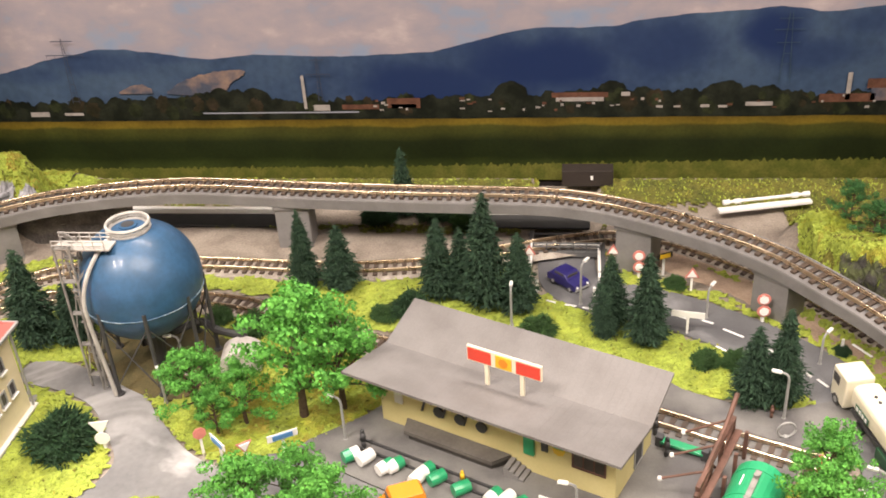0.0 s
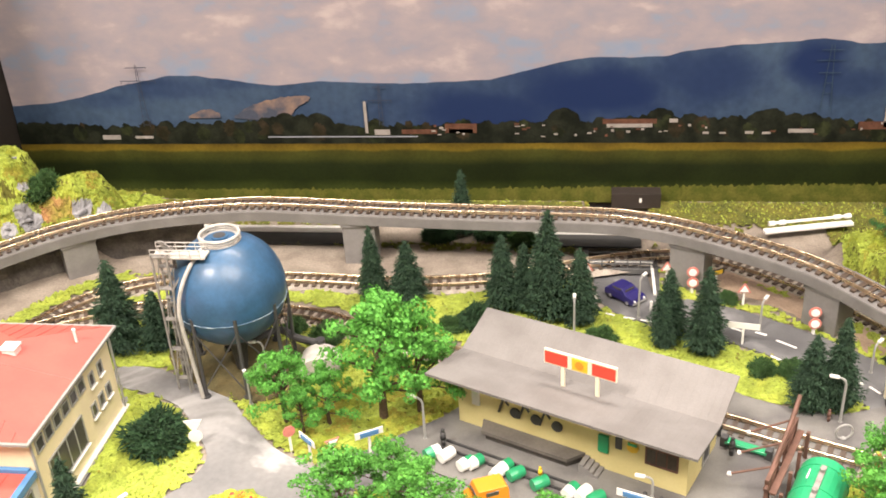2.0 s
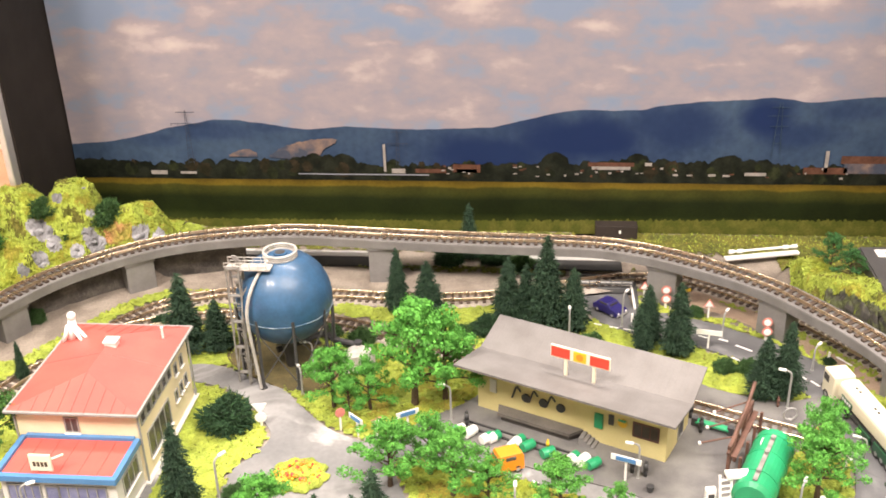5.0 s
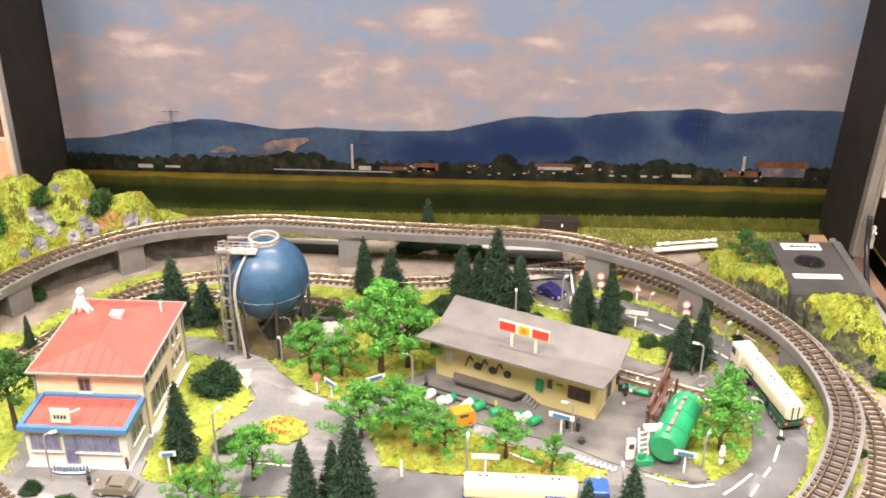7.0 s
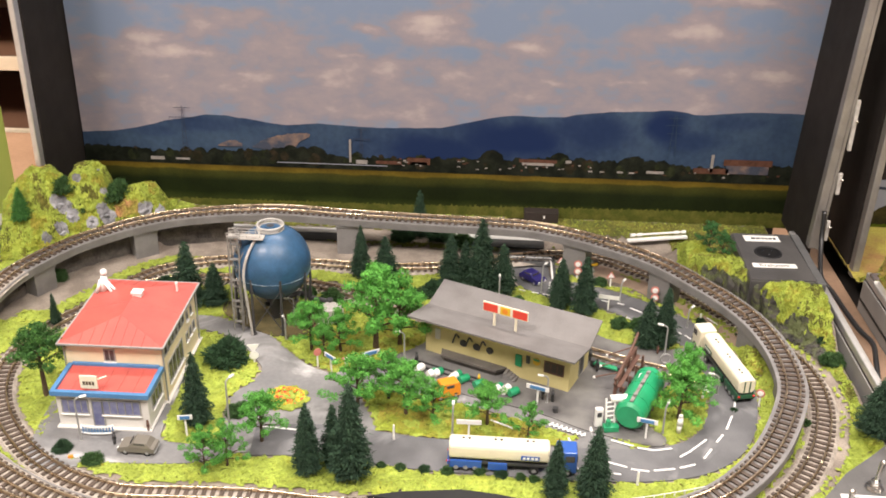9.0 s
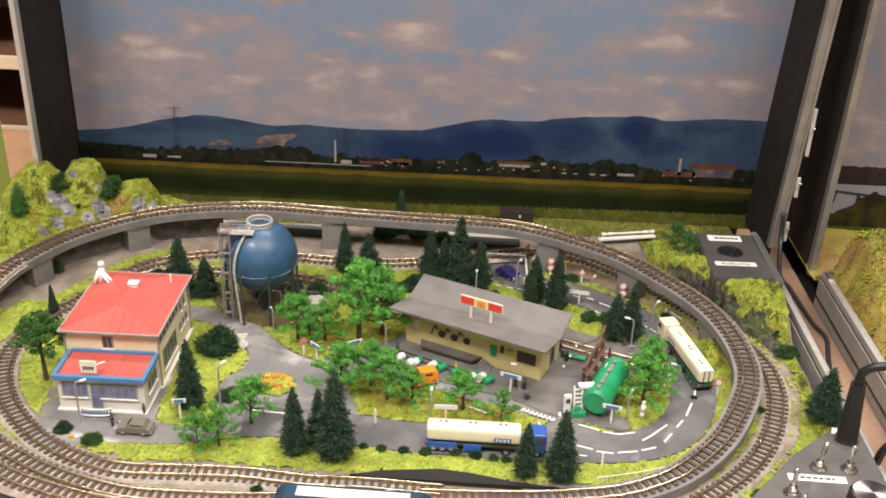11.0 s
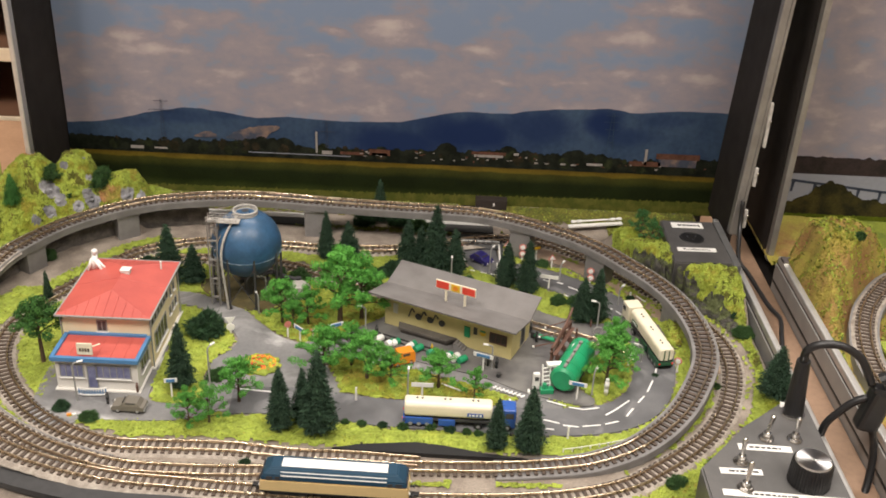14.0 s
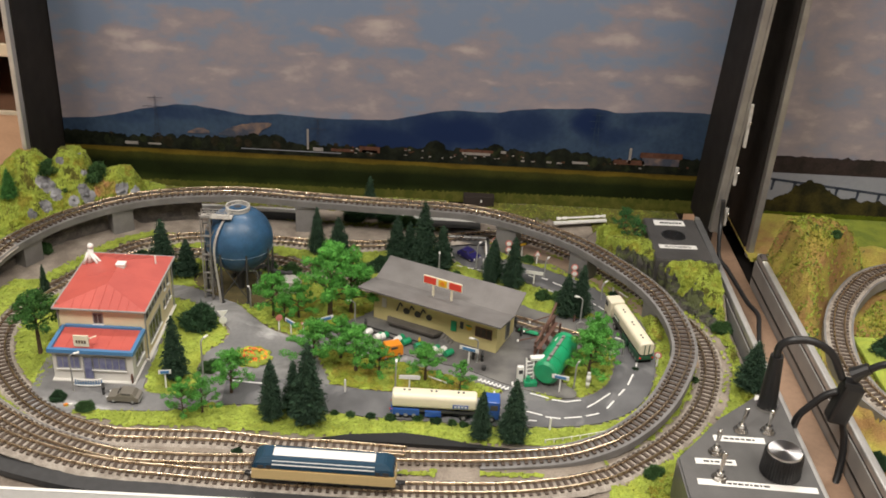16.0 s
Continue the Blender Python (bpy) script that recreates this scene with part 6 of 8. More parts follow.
firs = [fir_template(k) for k in (11, 12, 13)]
FIRS_BACK = [(-203, 305, 44, 1.3), (-188, 307, 29, 1.55), (-106, 347, 38, 0.95), (-91, 347, 31, 1.5), (-50, 342, 37, 1.25), (-31, 336, 52, 1.1), (-18, 333, 36, 1.3), (-41, 341, 34, 1.1), (17, 325, 32, 1.35), (30, 313, 40, 1.15), (15, 317, 20, 1.4)]
FIRS_FRONT = [(63, 280, 33, 1.3), (72, 280, 40, 1.05), (-107, 158, 41, 1.0), (-87, 156, 54, 1.05), (-96, 164, 36, 1.0), (6, 150, 33, 1.05), (23, 149, 42, 1.1), (-167, 190, 44, 1.0), (-272, 276, 22, 0.8), (163, 202, 34, 1.6), (-74, 408, 36, 1.0)]
for k, (x, y, h, fat) in enumerate(FIRS_BACK + FIRS_FRONT):
    place(firs[k % 3], x, y, h, 47 * k, "tall dark green flocked model fir tree" if h > 39 else "small dark green flocked model fir tree", fat=fat * 0.93)


def leaf_template(seed, material, spread, low, label):
    """A broad-leaved model tree, 100 mm high: trunk, forked limbs with twigs and loose tufts of fine leaf flakes."""
    r = random.Random(seed)
    th = thing("tree", 0, -500, -400, 0, label, "tree", "leafy trees of the layout")
    bm = bmesh.new()
    rod(bm, (0, 0, 0), (1, 0, low + 6), 3.4, 2.2, 8)
    rod(bm, (1, 0, low + 6), (0, 1, 84), 2.2, 0.6, 7)
    tufts = []
    for k in range(20):
        a = 2.4 * k + r.uniform(-0.4, 0.4)
        u = (k + r.random()) / 20
        z0 = low + (76 - low) * u
        L = spread * (0.55 + 0.5 * math.sin(math.pi * min(1, 0.25 + 0.8 * u))) * (1.05 - 0.55 * u) * r.uniform(0.75, 1.25)
        e = Vector((math.cos(a) * L, math.sin(a) * L, z0 + r.uniform(6, 18) + 6 * u))
        s = Vector((1, 0, z0))
        m = s.lerp(e, 0.5) + Vector((0, 0, 2))
        rod(bm, s, m, 1.1, 0.7, 5)
        rod(bm, m, e, 0.7, 0.3, 5)
        for q in (0.5, 0.8, 1.0):
            c = s.lerp(e, q) + Vector((r.gauss(0, 3), r.gauss(0, 3), r.uniform(0, 5)))
            tufts.append((c, r.uniform(6.0, 11.0) * (0.72 + 0.28 * q)))
    for k in range(6):
        tufts.append((Vector((r.gauss(0, 5), r.gauss(0, 5), r.uniform(78, 93))), r.uniform(5, 8)))
    part("trunk", bm, M_TRUNK, th, "brown trunk with forked limbs")
    vs, fs = [], []
    for c, rad in tufts:
        for k in range(int(1.6 * rad * rad)):
            d = Vector((r.gauss(0, 1), r.gauss(0, 1), r.gauss(0, 1))).normalized()
            k = r.uniform(0.55, 1.0) * (1 + 0.35 * noise.noise(d * 2.5 + c * 0.3))
            p = c + Vector((d.x * rad * k, d.y * rad * k, d.z * rad * k * 0.72))
            d = d + Vector((r.gauss(0, 0.35), r.gauss(0, 0.35), r.gauss(0, 0.35)))
            q = d.cross(Vector((r.gauss(0, 1), r.gauss(0, 1), r.gauss(0, 1)))).normalized()
            t = d.cross(q).normalized()
            w = r.uniform(0.8, 1.9)
            k0 = len(vs)
            vs += [p - q * w, p + t * w * 0.8, p + q * w, p - t * w * 0.7]
            fs.append((k0, k0 + 1, k0 + 2, k0 + 3))
    raw("crown", vs, fs, material, th)
    return th


leafy = [leaf_template(21, M_LEAF, 34, 24, "bright green foam leafed model tree"), leaf_template(22, M_LEAF, 40, 16, "bright green foam leafed model tree"), leaf_template(23, M_LEAF, 48, 8, "bright green low bushy model tree")]
olive = leaf_template(24, M_LEAF_D, 35, 44, "olive green foam leafed model tree")
bushy = leaf_template(25, mat("mid_green_foliage", (0.055, 0.20, 0.05), 0.85, col2=(0.035, 0.13, 0.035), scale=160, fine=1500, var=0.35, bump=0.8, depth=0.0006, island=0.4), 46, 10, "mid green dense bushy model tree")
for k, (t, x, y, h, fat, lab) in enumerate([(leafy[0], -88, 267, 54, 0.95, "tall bright green leafy model tree"), (leafy[1], -75, 271, 46, 0.88, ""), (leafy[0], -123, 262, 33, 0.95, ""), (leafy[1], -107, 262, 27, 1.0, ""), (leafy[1], -115, 256, 21, 0.9, ""),
                                            (leafy[1], -91, 211, 32, 1.15, ""), (leafy[0], -66, 207, 32, 1.1, ""), (leafy[1], -76, 219, 29, 1.0, ""), (leafy[1], -52, 203, 22, 1.1, ""), (leafy[0], -25, 201, 26, 1.15, ""), (leafy[2], -5, 193, 20, 0.9, "small round bright green bushy tree"),
                                            (leafy[0], -133, 179, 31, 1.0, "slim bright green leafy tree by the road"), (leafy[2], -155, 157, 23, 0.95, "low bright green bushy tree by the track"), (leafy[2], -145, 160, 25, 0.85, ""),
                                            (leafy[1], 71, 213, 34, 1.1, "bright green leafy tree on the road island"), (leafy[1], 78, 236, 30, 1.0, ""),
                                            (olive, -250, 208, 43, 0.95, "olive green leafy tree beside the house"), (bushy, 113, 377, 22, 0.8, "green bushy tree by the signal panel"), (bushy, 118, 362, 17, 1.0, "")]):
    place(t, x, y, h, 61 * k, lab, fat=fat)


def bush_template(seed, material):
    r = random.Random(seed)
    th = thing("bush", 0, -500, -400, 0, "dark green flock bush", "bush", "bushes of the layout")
    cv, cf = [], []

    def reach(a, b):
        v = Vector((math.cos(a) * math.cos(b), math.sin(a) * math.cos(b), math.sin(b))) * 1.6
        return 43 * (1 + 0.35 * noise.noise(v + Vector((seed, 0, 0))) + 0.2 * noise.noise(v * 2.7 + Vector((0, seed, 0))))

    n, rings = 18, 8
    for i in range(rings + 1):
        for j in range(n):
            a, b = 2 * math.pi * j / n, -0.25 + 1.8 * i / rings
            d = 0.82 * reach(a, b)
            cv.append((math.cos(a) * math.cos(b) * d, math.sin(a) * math.cos(b) * d, 12 + d * math.sin(b)))
    for i in range(rings):
        for j in range(n):
            cf.append((i * n + j, i * n + (j + 1) % n, (i + 1) * n + (j + 1) % n, (i + 1) * n + j))
    raw("foliage", cv, cf, material, th, smooth=True)
    vs, fs = [], []
    for k in range(2600):
        a, b = r.random() * 6.28, -0.3 + 1.8 * r.random() ** 1.2
        d = reach(a, b) * r.uniform(0.78, 1.06)
        o = Vector((math.cos(a) * math.cos(b), math.sin(a) * math.cos(b), math.sin(b)))
        p = o * d + Vector((0, 0, 12))
        o = o + Vector((r.gauss(0, 0.5), r.gauss(0, 0.5), r.gauss(0, 0.5)))
        s = o.cross(Vector((r.gauss(0, 1), r.gauss(0, 1), r.gauss(0, 1)))).normalized()
        L, w = r.uniform(3, 8), r.uniform(1.2, 2.8)
        k0 = len(vs)
        vs += [p - s * w - o * 2, p + s * w - o * 2, p + o * L]
        fs.append((k0, k0 + 1, k0 + 2))
    raw("leaves", vs, fs, material, th)
    return th


M_BUSH_L = mat("mid_green_flock", (0.065, 0.15, 0.035), 0.95, col2=(0.035, 0.095, 0.028), scale=200, fine=1800, var=0.4, bump=0.8, depth=0.0006, island=0.4)
bushes = [bush_template(31, M_BUSH), bush_template(32, M_BUSH_L)]
rng = random.Random(8)
BUSHES_BACK = [(-166, 247, 27), (-225, 166, 10), (-208, 158, 11), (-302, 376, 20), (-271, 389, 24), (-289, 372, 8), (-292, 330, 13), (-225, 330, 10), (-120, 315, 16), (-135, 322, 12), (-60, 330, 17), (-70, 326, 12), (-10, 318, 15)]
BUSHES_MIDDLE = [(50, 301, 12), (61, 300, 13), (43, 351, 10), (98, 309, 9), (-150, 200, 12), (-148, 206, 9), (-120, 128.5, 8), (134, 214, 8), (162, 268, 14), (160, 282, 9)]
BUSHES_FRONT = [(-74, 165, 7), (-65, 164, 8), (-54, 163.5, 8), (-43, 163, 9), (-28, 163.5, 9), (-18, 162, 9), (-9, 161, 8), (-3, 160, 8), (-60, 408, 22), (-85, 404, 20), (-45, 400, 16), (100, 222, 6), (96, 126, 12), (118, 142, 10)]
for k, (x, y, w) in enumerate(BUSHES_BACK + BUSHES_MIDDLE + BUSHES_FRONT):
    place(bushes[1 if x < -255 or (40 < x < 70 and y > 290) or not (w > 17 or k % 3 == 1) else 0], x, y, w * (0.8 if w > 9 else 0.6), 37 * k, "low green flock bush" if w < 18 else "large dark green flock bush", fat=1.25 if w < 18 else 1.1)

place(fir_template(14, mat("fresh_green_needles", (0.06, 0.20, 0.035), 0.95, col2=(0.035, 0.13, 0.025), scale=150, fine=2000, var=0.3, bump=0.5, island=0.4)), -324, 361, 24, 20, "small fresh green conical model tree on the hill", fat=1.35)

# flower bed
fb = thing("flower_bed", FLOWER_BED[0], FLOWER_BED[1], 0.7, 0, "round flower bed with orange and yellow blossoms", "flower bed")
bm = bmesh.new()
for k in range(10):
    a = k * 0.628
    ball(bm, (8.4 * math.cos(a), 7.0 * math.sin(a), 0.8), 3.8, 2, (1, 1, 0.5), 0.5, k)
ball(bm, (0, 0, 1.0), 6.0, 2, (1.1, 0.9, 0.45), 0.5, 40)
part("foliage", bm, M_TURF, fb)
for nm, m, n, sd in (("blossoms", M_ORANGE, 50, 1), ("blossoms", M_YELLOW, 45, 2), ("blossoms", M_RED, 26, 3)):
    r = random.Random(sd)
    bm = bmesh.new()
    for k in range(n):
        a, d = r.random() * 6.28, r.random() ** 0.5
        if m is M_YELLOW:
            d = 0.6 + 0.4 * d
        ball(bm, (9.6 * d * math.cos(a), 7.6 * d * math.sin(a), 3.6 - 1.6 * d * d), r.uniform(0.5, 0.95), 1)
    part(nm, bm, m, fb)


# ---- vehicles ----
def wheel(parent, x, y, r, w=1.6):
    bm = bmesh.new()
    rod(bm, (x, y - w / 2, r), (x, y + w / 2, r), r, r, 14)
    wh = part("wheel", bm, M_BLACK, parent, "black tyre")
    bm = bmesh.new()
    rod(bm, (x, y - w / 2 - 0.15, r), (x, y + w / 2 + 0.15, r), r * 0.5, r * 0.5, 10)
    part("rim", bm, M_GREYM, wh)


def tanker_truck(x, y, rz, cab_m, belt_m, label, L=60.0):
    """Tank lorry, cab towards +x."""
    t = thing("tanker_truck", x, y, 0.9, rz, label, "truck", "tanker trucks")
    t.matrix_basis = at(x, y, 0.9, rz) @ Matrix.Diagonal((0.985, 0.9, 0.89, 1))
    W = 10.6
    # barrel: rounded box section
    bm = bmesh.new()
    sec = []
    for k in range(24):
        a = 2 * math.pi * k / 24
        c, s = math.cos(a), math.sin(a)
        sec.append((W / 2 * math.copysign(abs(c) ** 0.55, c), 11.6 + 4.9 * math.copysign(abs(s) ** 0.55, s)))
    rings = []
    for xx, k in ((-L / 2, 0.86), (-L / 2 + 0.8, 1.0), (L / 2 - 13.8, 1.0), (L / 2 - 13.0, 0.86)):
        rings.append([bm.verts.new((xx, u * k, 11.6 + (w - 11.6) * k)) for u, w in sec])
    for a, b in zip(rings, rings[1:]):
        for k in range(24):
            bm.faces.new((a[k], a[(k + 1) % 24], b[(k + 1) % 24], b[k]))
    bm.faces.new(rings[0])
    bm.faces.new(rings[-1][::-1])
    part("tank_body", bm, M_CREAMP, t, "cream white tank body", smooth=False)
    for k in range(3):
        bm = bmesh.new()
        for dx in (-1.4, 1.4):
            rod(bm, (-L / 2 + 8 + 15 * k + dx, 0.8, 16.2), (-L / 2 + 8 + 15 * k + dx, 0.8, 16.9), 0.65, 0.65, 8)
        part("hatch", bm, M_DARK, t)
    bm = bmesh.new()
    box(bm, -6.5, 0, 5.0, L - 14, 9.0, 1.6, 0.2)
    part("chassis", bm, M_DARK, t)
    bm = bmesh.new()
    for s in (-1, 1):
        box(bm, -L / 2 + 8, s * 5.0, 4.4, 15.0, 1.2, 4.6, 0.4)
        box(bm, -L / 2 + 23, s * 5.0, 3.8, 9.0, 1.2, 4.4, 0.3)
    part("skirt", bm, belt_m, t, "coloured side skirt")
    bm = bmesh.new()
    for s in (-1, 1):
        box(bm, L / 2 - 22, s * 5.72, 10.6, 8.6, 0.3, 2.6, 0.05)
    pl = part("name_plate", bm, belt_m, t, "plain panel in place of a brand name")
    bm = bmesh.new()
    for s in (-1, 1):
        for k in range(4):
            box(bm, L / 2 - 24.8 + 1.9 * k, s * 5.9, 10.6, 1.2, 0.2, 1.5)
    part("plate_bars", bm, M_WHITE, pl)
    for dx in (-L / 2 + 3.5, -L / 2 + 8, -L / 2 + 12.5, L / 2 - 20, L / 2 - 4.5):
        for s in (-1, 1):
            wheel(t, dx, s * 4.7, 2.3)
    bm = bmesh.new()
    box(bm, L / 2 - 5.0, 0, 8.6, 9.6, 10.8, 13.0, 0.9)
    cab = part("cab", bm, cab_m, t, "painted driver's cab")
    bm = bmesh.new()
    box(bm, L / 2 - 0.15, 0, 11.2, 0.4, 9.4, 4.2, 0.1)
    for s in (-1, 1):
        box(bm, L / 2 - 3.4, s * 5.35, 11.2, 4.2, 0.4, 3.8, 0.1)
    part("cab_window", bm, M_GLASS, cab)
    bm = bmesh.new()
    box(bm, L / 2 - 0.1, 0, 4.4, 0.8, 10.4, 2.2, 0.2)
    part("bumper", bm, M_DARK, cab)
    bm = bmesh.new()
    for s in (-1, 1):
        ball(bm, (L / 2 + 0.3, s * 4.0, 4.9), 0.7, 1)
    part("headlight", bm, M_WHITE, cab)
    for s in (-1, 1):
        bm = bmesh.new()
        ball(bm, (-L / 2 - 0.3, s * 4.4, 5.4), 0.95, 1)
        part("tail_light", bm, M_LAMPRED, t, "red tail light")
    bm = bmesh.new()
    box(bm, -L / 2 - 0.2, 0, 5.0, 0.8, 11.0, 2.6, 0.2)
    box(bm, -L / 2 - 0.05, -1.6, 11.0, 0.5, 0.6, 8.0)
    box(bm, -L / 2 - 0.05, 1.6, 11.0, 0.5, 0.6, 8.0)
    part("rear_frame", bm, belt_m, t)
    return t


tanker_truck(-13, 168.5, -1.0, M_BLUEP, M_BLUEP, "cream tanker truck with blue cab on the road")
tanker_truck(100, 257, 103, M_CREAMP, mat("dark_green_truck_paint", (0.02, 0.09, 0.045), 0.4, scale=90, fine=900, var=0.1, bump=0.05), "cream tanker truck with dark green belt on the road", L=60)


def car(x, y, z, rz, paint, label, L=19.0, van=False):
    c = thing("van" if van else "car", x, y, z, rz, label, "van" if van else "car")
    W = 8.0
    prof = [(-0.5, 1.6), (-0.5, 4.0), (-0.40, 4.6), (-0.30, 6.6), (0.06, 6.8), (0.22, 4.7), (0.46, 4.1), (0.5, 3.2), (0.5, 1.6)] if not van else [(-0.5, 1.6), (-0.5, 7.4), (-0.44, 8.6), (0.22, 8.8), (0.32, 6.0), (0.46, 5.2), (0.5, 3.2), (0.5, 1.6)]
    bm = bmesh.new()
    rows = []
    for s, k in ((-1, 0.86), (-0.96, 1.0), (0.96, 1.0), (1, 0.86)):
        rows.append([bm.verts.new((px * L * (0.97 + 0.03 * k), s * W / 2 * (1.0 if pz < 4.8 else 0.84), 1.6 + (pz - 1.6) * (0.9 + 0.1 * k))) for px, pz in prof])
    for a, b in zip(rows, rows[1:]):
        for k in range(len(prof)):
            bm.faces.new((a[k], a[(k + 1) % len(prof)], b[(k + 1) % len(prof)], b[k]))
    bm.faces.new(rows[0])
    bm.faces.new(rows[-1][::-1])
    part("body", bm, paint, c, "painted car body")
    bm = bmesh.new()
    zt = 5.7 if not van else 7.0
    for s in (-1, 1):
        box(bm, -0.10 * L, s * W * 0.43, zt, L * 0.30, 0.5, 1.5, 0.1)
    box(bm, 0.155 * L if not van else 0.285 * L, 0, zt, 0.5, W * 0.7, 1.4, 0.1, taper=0.9)
    part("window", bm, M_GLASS, c)
    for dx in (-0.3 * L, 0.3 * L):
        for s in (-1, 1):
            wheel(c, dx, s * (W / 2 - 0.7), 1.6, 1.3)
    bm = bmesh.new()
    for s in (-1, 1):
        ball(bm, (0.5 * L, s * 2.8, 3.2), 0.6, 1)
    part("headlight", bm, M_WHITE, c)
    bm = bmesh.new()
    box(bm, 0.5 * L, 0, 2.0, 0.7, W, 0.9, 0.2)
    box(bm, -0.5 * L, 0, 2.0, 0.7, W, 0.9, 0.2)
    part("bumper", bm, M_GREYM, c)
    return c


car(-189, 167.5, 1.0, 178, mat("dull_grey_car_paint", (0.16, 0.145, 0.12), 0.45, scale=90, fine=900, var=0.1, bump=0.05), "small dull grey saloon car parked by the paving", 17.5)
car(1, 352, 0.2, -45, mat("dark_blue_car_paint", (0.022, 0.018, 0.12), 0.3, scale=90, fine=900, var=0.1, bump=0.05), "small dark blue car on the underpass road", 16)
car(-47, 223, 1.2, 205, M_ORANGE, "small orange delivery van with rounded roof by the yard", 14, van=True)


def locomotive():
    """Four-axle diesel standing on the outer front track."""
    i = min(range(len(LINE_LOOP)), key=lambda k: (LINE_LOOP[k].x + 73) ** 2 + (LINE_LOOP[k].y - 107) ** 2)
    p = LINE_LOOP[i]
    lo = thing("locomotive", p.x, p.y, p.z, math.degrees(heading(LINE_LOOP, i)) + 180, "cream and blue diesel locomotive with white roof on the track", "locomotive")
    paint_c = mat("cream_locomotive_paint", (0.66, 0.49, 0.24), 0.4, scale=90, fine=900, var=0.06, bump=0.05)
    paint_b = mat("petrol_blue_locomotive_paint", (0.018, 0.055, 0.095), 0.35, scale=90, fine=900, var=0.08, bump=0.05)
    L, W = 71.0, 13.6
    def shell(z0, z1, xa, taper_end, wtop, material, name, label):
        bm = bmesh.new()
        lo_r, hi_r = [], []
        for sx in (-1, 1):
            for sy in ((-1, 1) if sx < 0 else (1, -1)):
                lo_r.append(bm.verts.new((sx * xa, sy * W / 2, z0)))
                hi_r.append(bm.verts.new((sx * (xa - taper_end), sy * wtop / 2, z1)))
        for k in range(4):
            bm.faces.new((lo_r[k], lo_r[(k + 1) % 4], hi_r[(k + 1) % 4], hi_r[k]))
        bm.faces.new(hi_r)
        bm.faces.new(lo_r[::-1])
        bmesh.ops.bevel(bm, geom=bm.edges[:], offset=0.5, segments=2, affect="EDGES")
        return part(name, bm, material, lo, label)
    shell(4.6, 11.2, L / 2, 0.6, W, paint_c, "body", "cream lower body")
    shell(11.2, 14.2, L / 2 - 0.5, 1.4, W - 0.3, paint_b, "upper_body", "petrol blue window band")
    shell(14.2, 17.2, L / 2 - 1.6, 4.0, W - 4.4, paint_b, "roof", "blue roof ends")
    bm = bmesh.new()
    sec = [(-W / 2 + 0.1, 14.0), (-W / 2 + 1.2, 15.9), (-2.4, 17.6), (2.4, 17.6), (W / 2 - 1.2, 15.9), (W / 2 - 0.1, 14.0)]
    a = [bm.verts.new((-25.0, u, w)) for u, w in sec]
    b = [bm.verts.new((25.0, u, w)) for u, w in sec]
    for k in range(5):
        bm.faces.new((a[k], a[k + 1], b[k + 1], b[k]))
    bm.faces.new(a)
    bm.faces.new(b[::-1])
    rf = part("roof_panel", bm, M_WHITE, lo, "white roof panel")
    for x in (-15, -4, 6, 15):
        bm = bmesh.new()
        box(bm, x, 0, 17.7, 5.5, 3.6, 0.4, 0.15)
        part("roof_vent", bm, M_WHITE, rf)
    for sx in (-1, 1):
        bm = bmesh.new()
        for sy in (-3.2, 3.2):
            box(bm, sx * (L / 2 - 1.0), sy, 12.6, 0.5, 4.6, 2.4, 0.1)
        for sy in (-1, 1):
            box(bm, sx * (L / 2 - 5.0), sy * (W / 2 - 0.12), 12.5, 3.0, 0.3, 2.2, 0.1)
            box(bm, sx * (L / 2 - 9.0), sy * (W / 2 - 0.12), 12.5, 2.4, 0.3, 2.2, 0.1)
        part("cab_window", bm, M_GLASS, lo)
        bm = bmesh.new()
        for sy in (-4.4, 4.4):
            ball(bm, (sx * (L / 2 + 0.1), sy, 6.6), 0.75, 1)
        part("headlight", bm, M_WHITE, lo)
        bm = bmesh.new()
        for sy in (-3.6, 3.6):
            rod(bm, (sx * (L / 2 - 0.5), sy, 4.4), (sx * (L / 2 + 2.0), sy, 4.4), 0.5, 0.5, 8)
            rod(bm, (sx * (L / 2 + 1.6), sy, 4.4), (sx * (L / 2 + 2.1), sy, 4.4), 1.1, 1.1, 10)
        box(bm, sx * (L / 2 + 2.0), 0, 2.6, 5.0, 2.6, 1.2, 0.2)
        part("coupler", bm, M_BLACK, lo)
        bm = bmesh.new()
        box(bm, sx * 22, 0, 2.4, 20, 8.6, 2.2, 0.4)
        for sy in (-1, 1):
            box(bm, sx * 22, sy * 5.0, 2.6, 18, 0.8, 1.8, 0.2)
        bogie = part("bogie", bm, M_DARK, lo, "dark bogie frame")
        for dx in (-6.2, 6.2):
            bm = bmesh.new()
            for sy in (-3.3, 3.3):
                rod(bm, (sx * 22 + dx, sy - 0.6, 2.2), (sx * 22 + dx, sy + 0.6, 2.2), 2.2, 2.2, 16)
            part("wheelset", bm, M_GREYM, bogie)
    bm = bmesh.new()
    box(bm, 0, 0, 3.2, 18, 10, 3.0, 0.3)
    part("fuel_tank", bm, M_DARK, lo)
    bm = bmesh.new()
    box(bm, 0, 0, 4.5, L - 1, W - 0.6, 0.9, 0.2)
    part("frame", bm, M_DARK, lo)


locomotive()


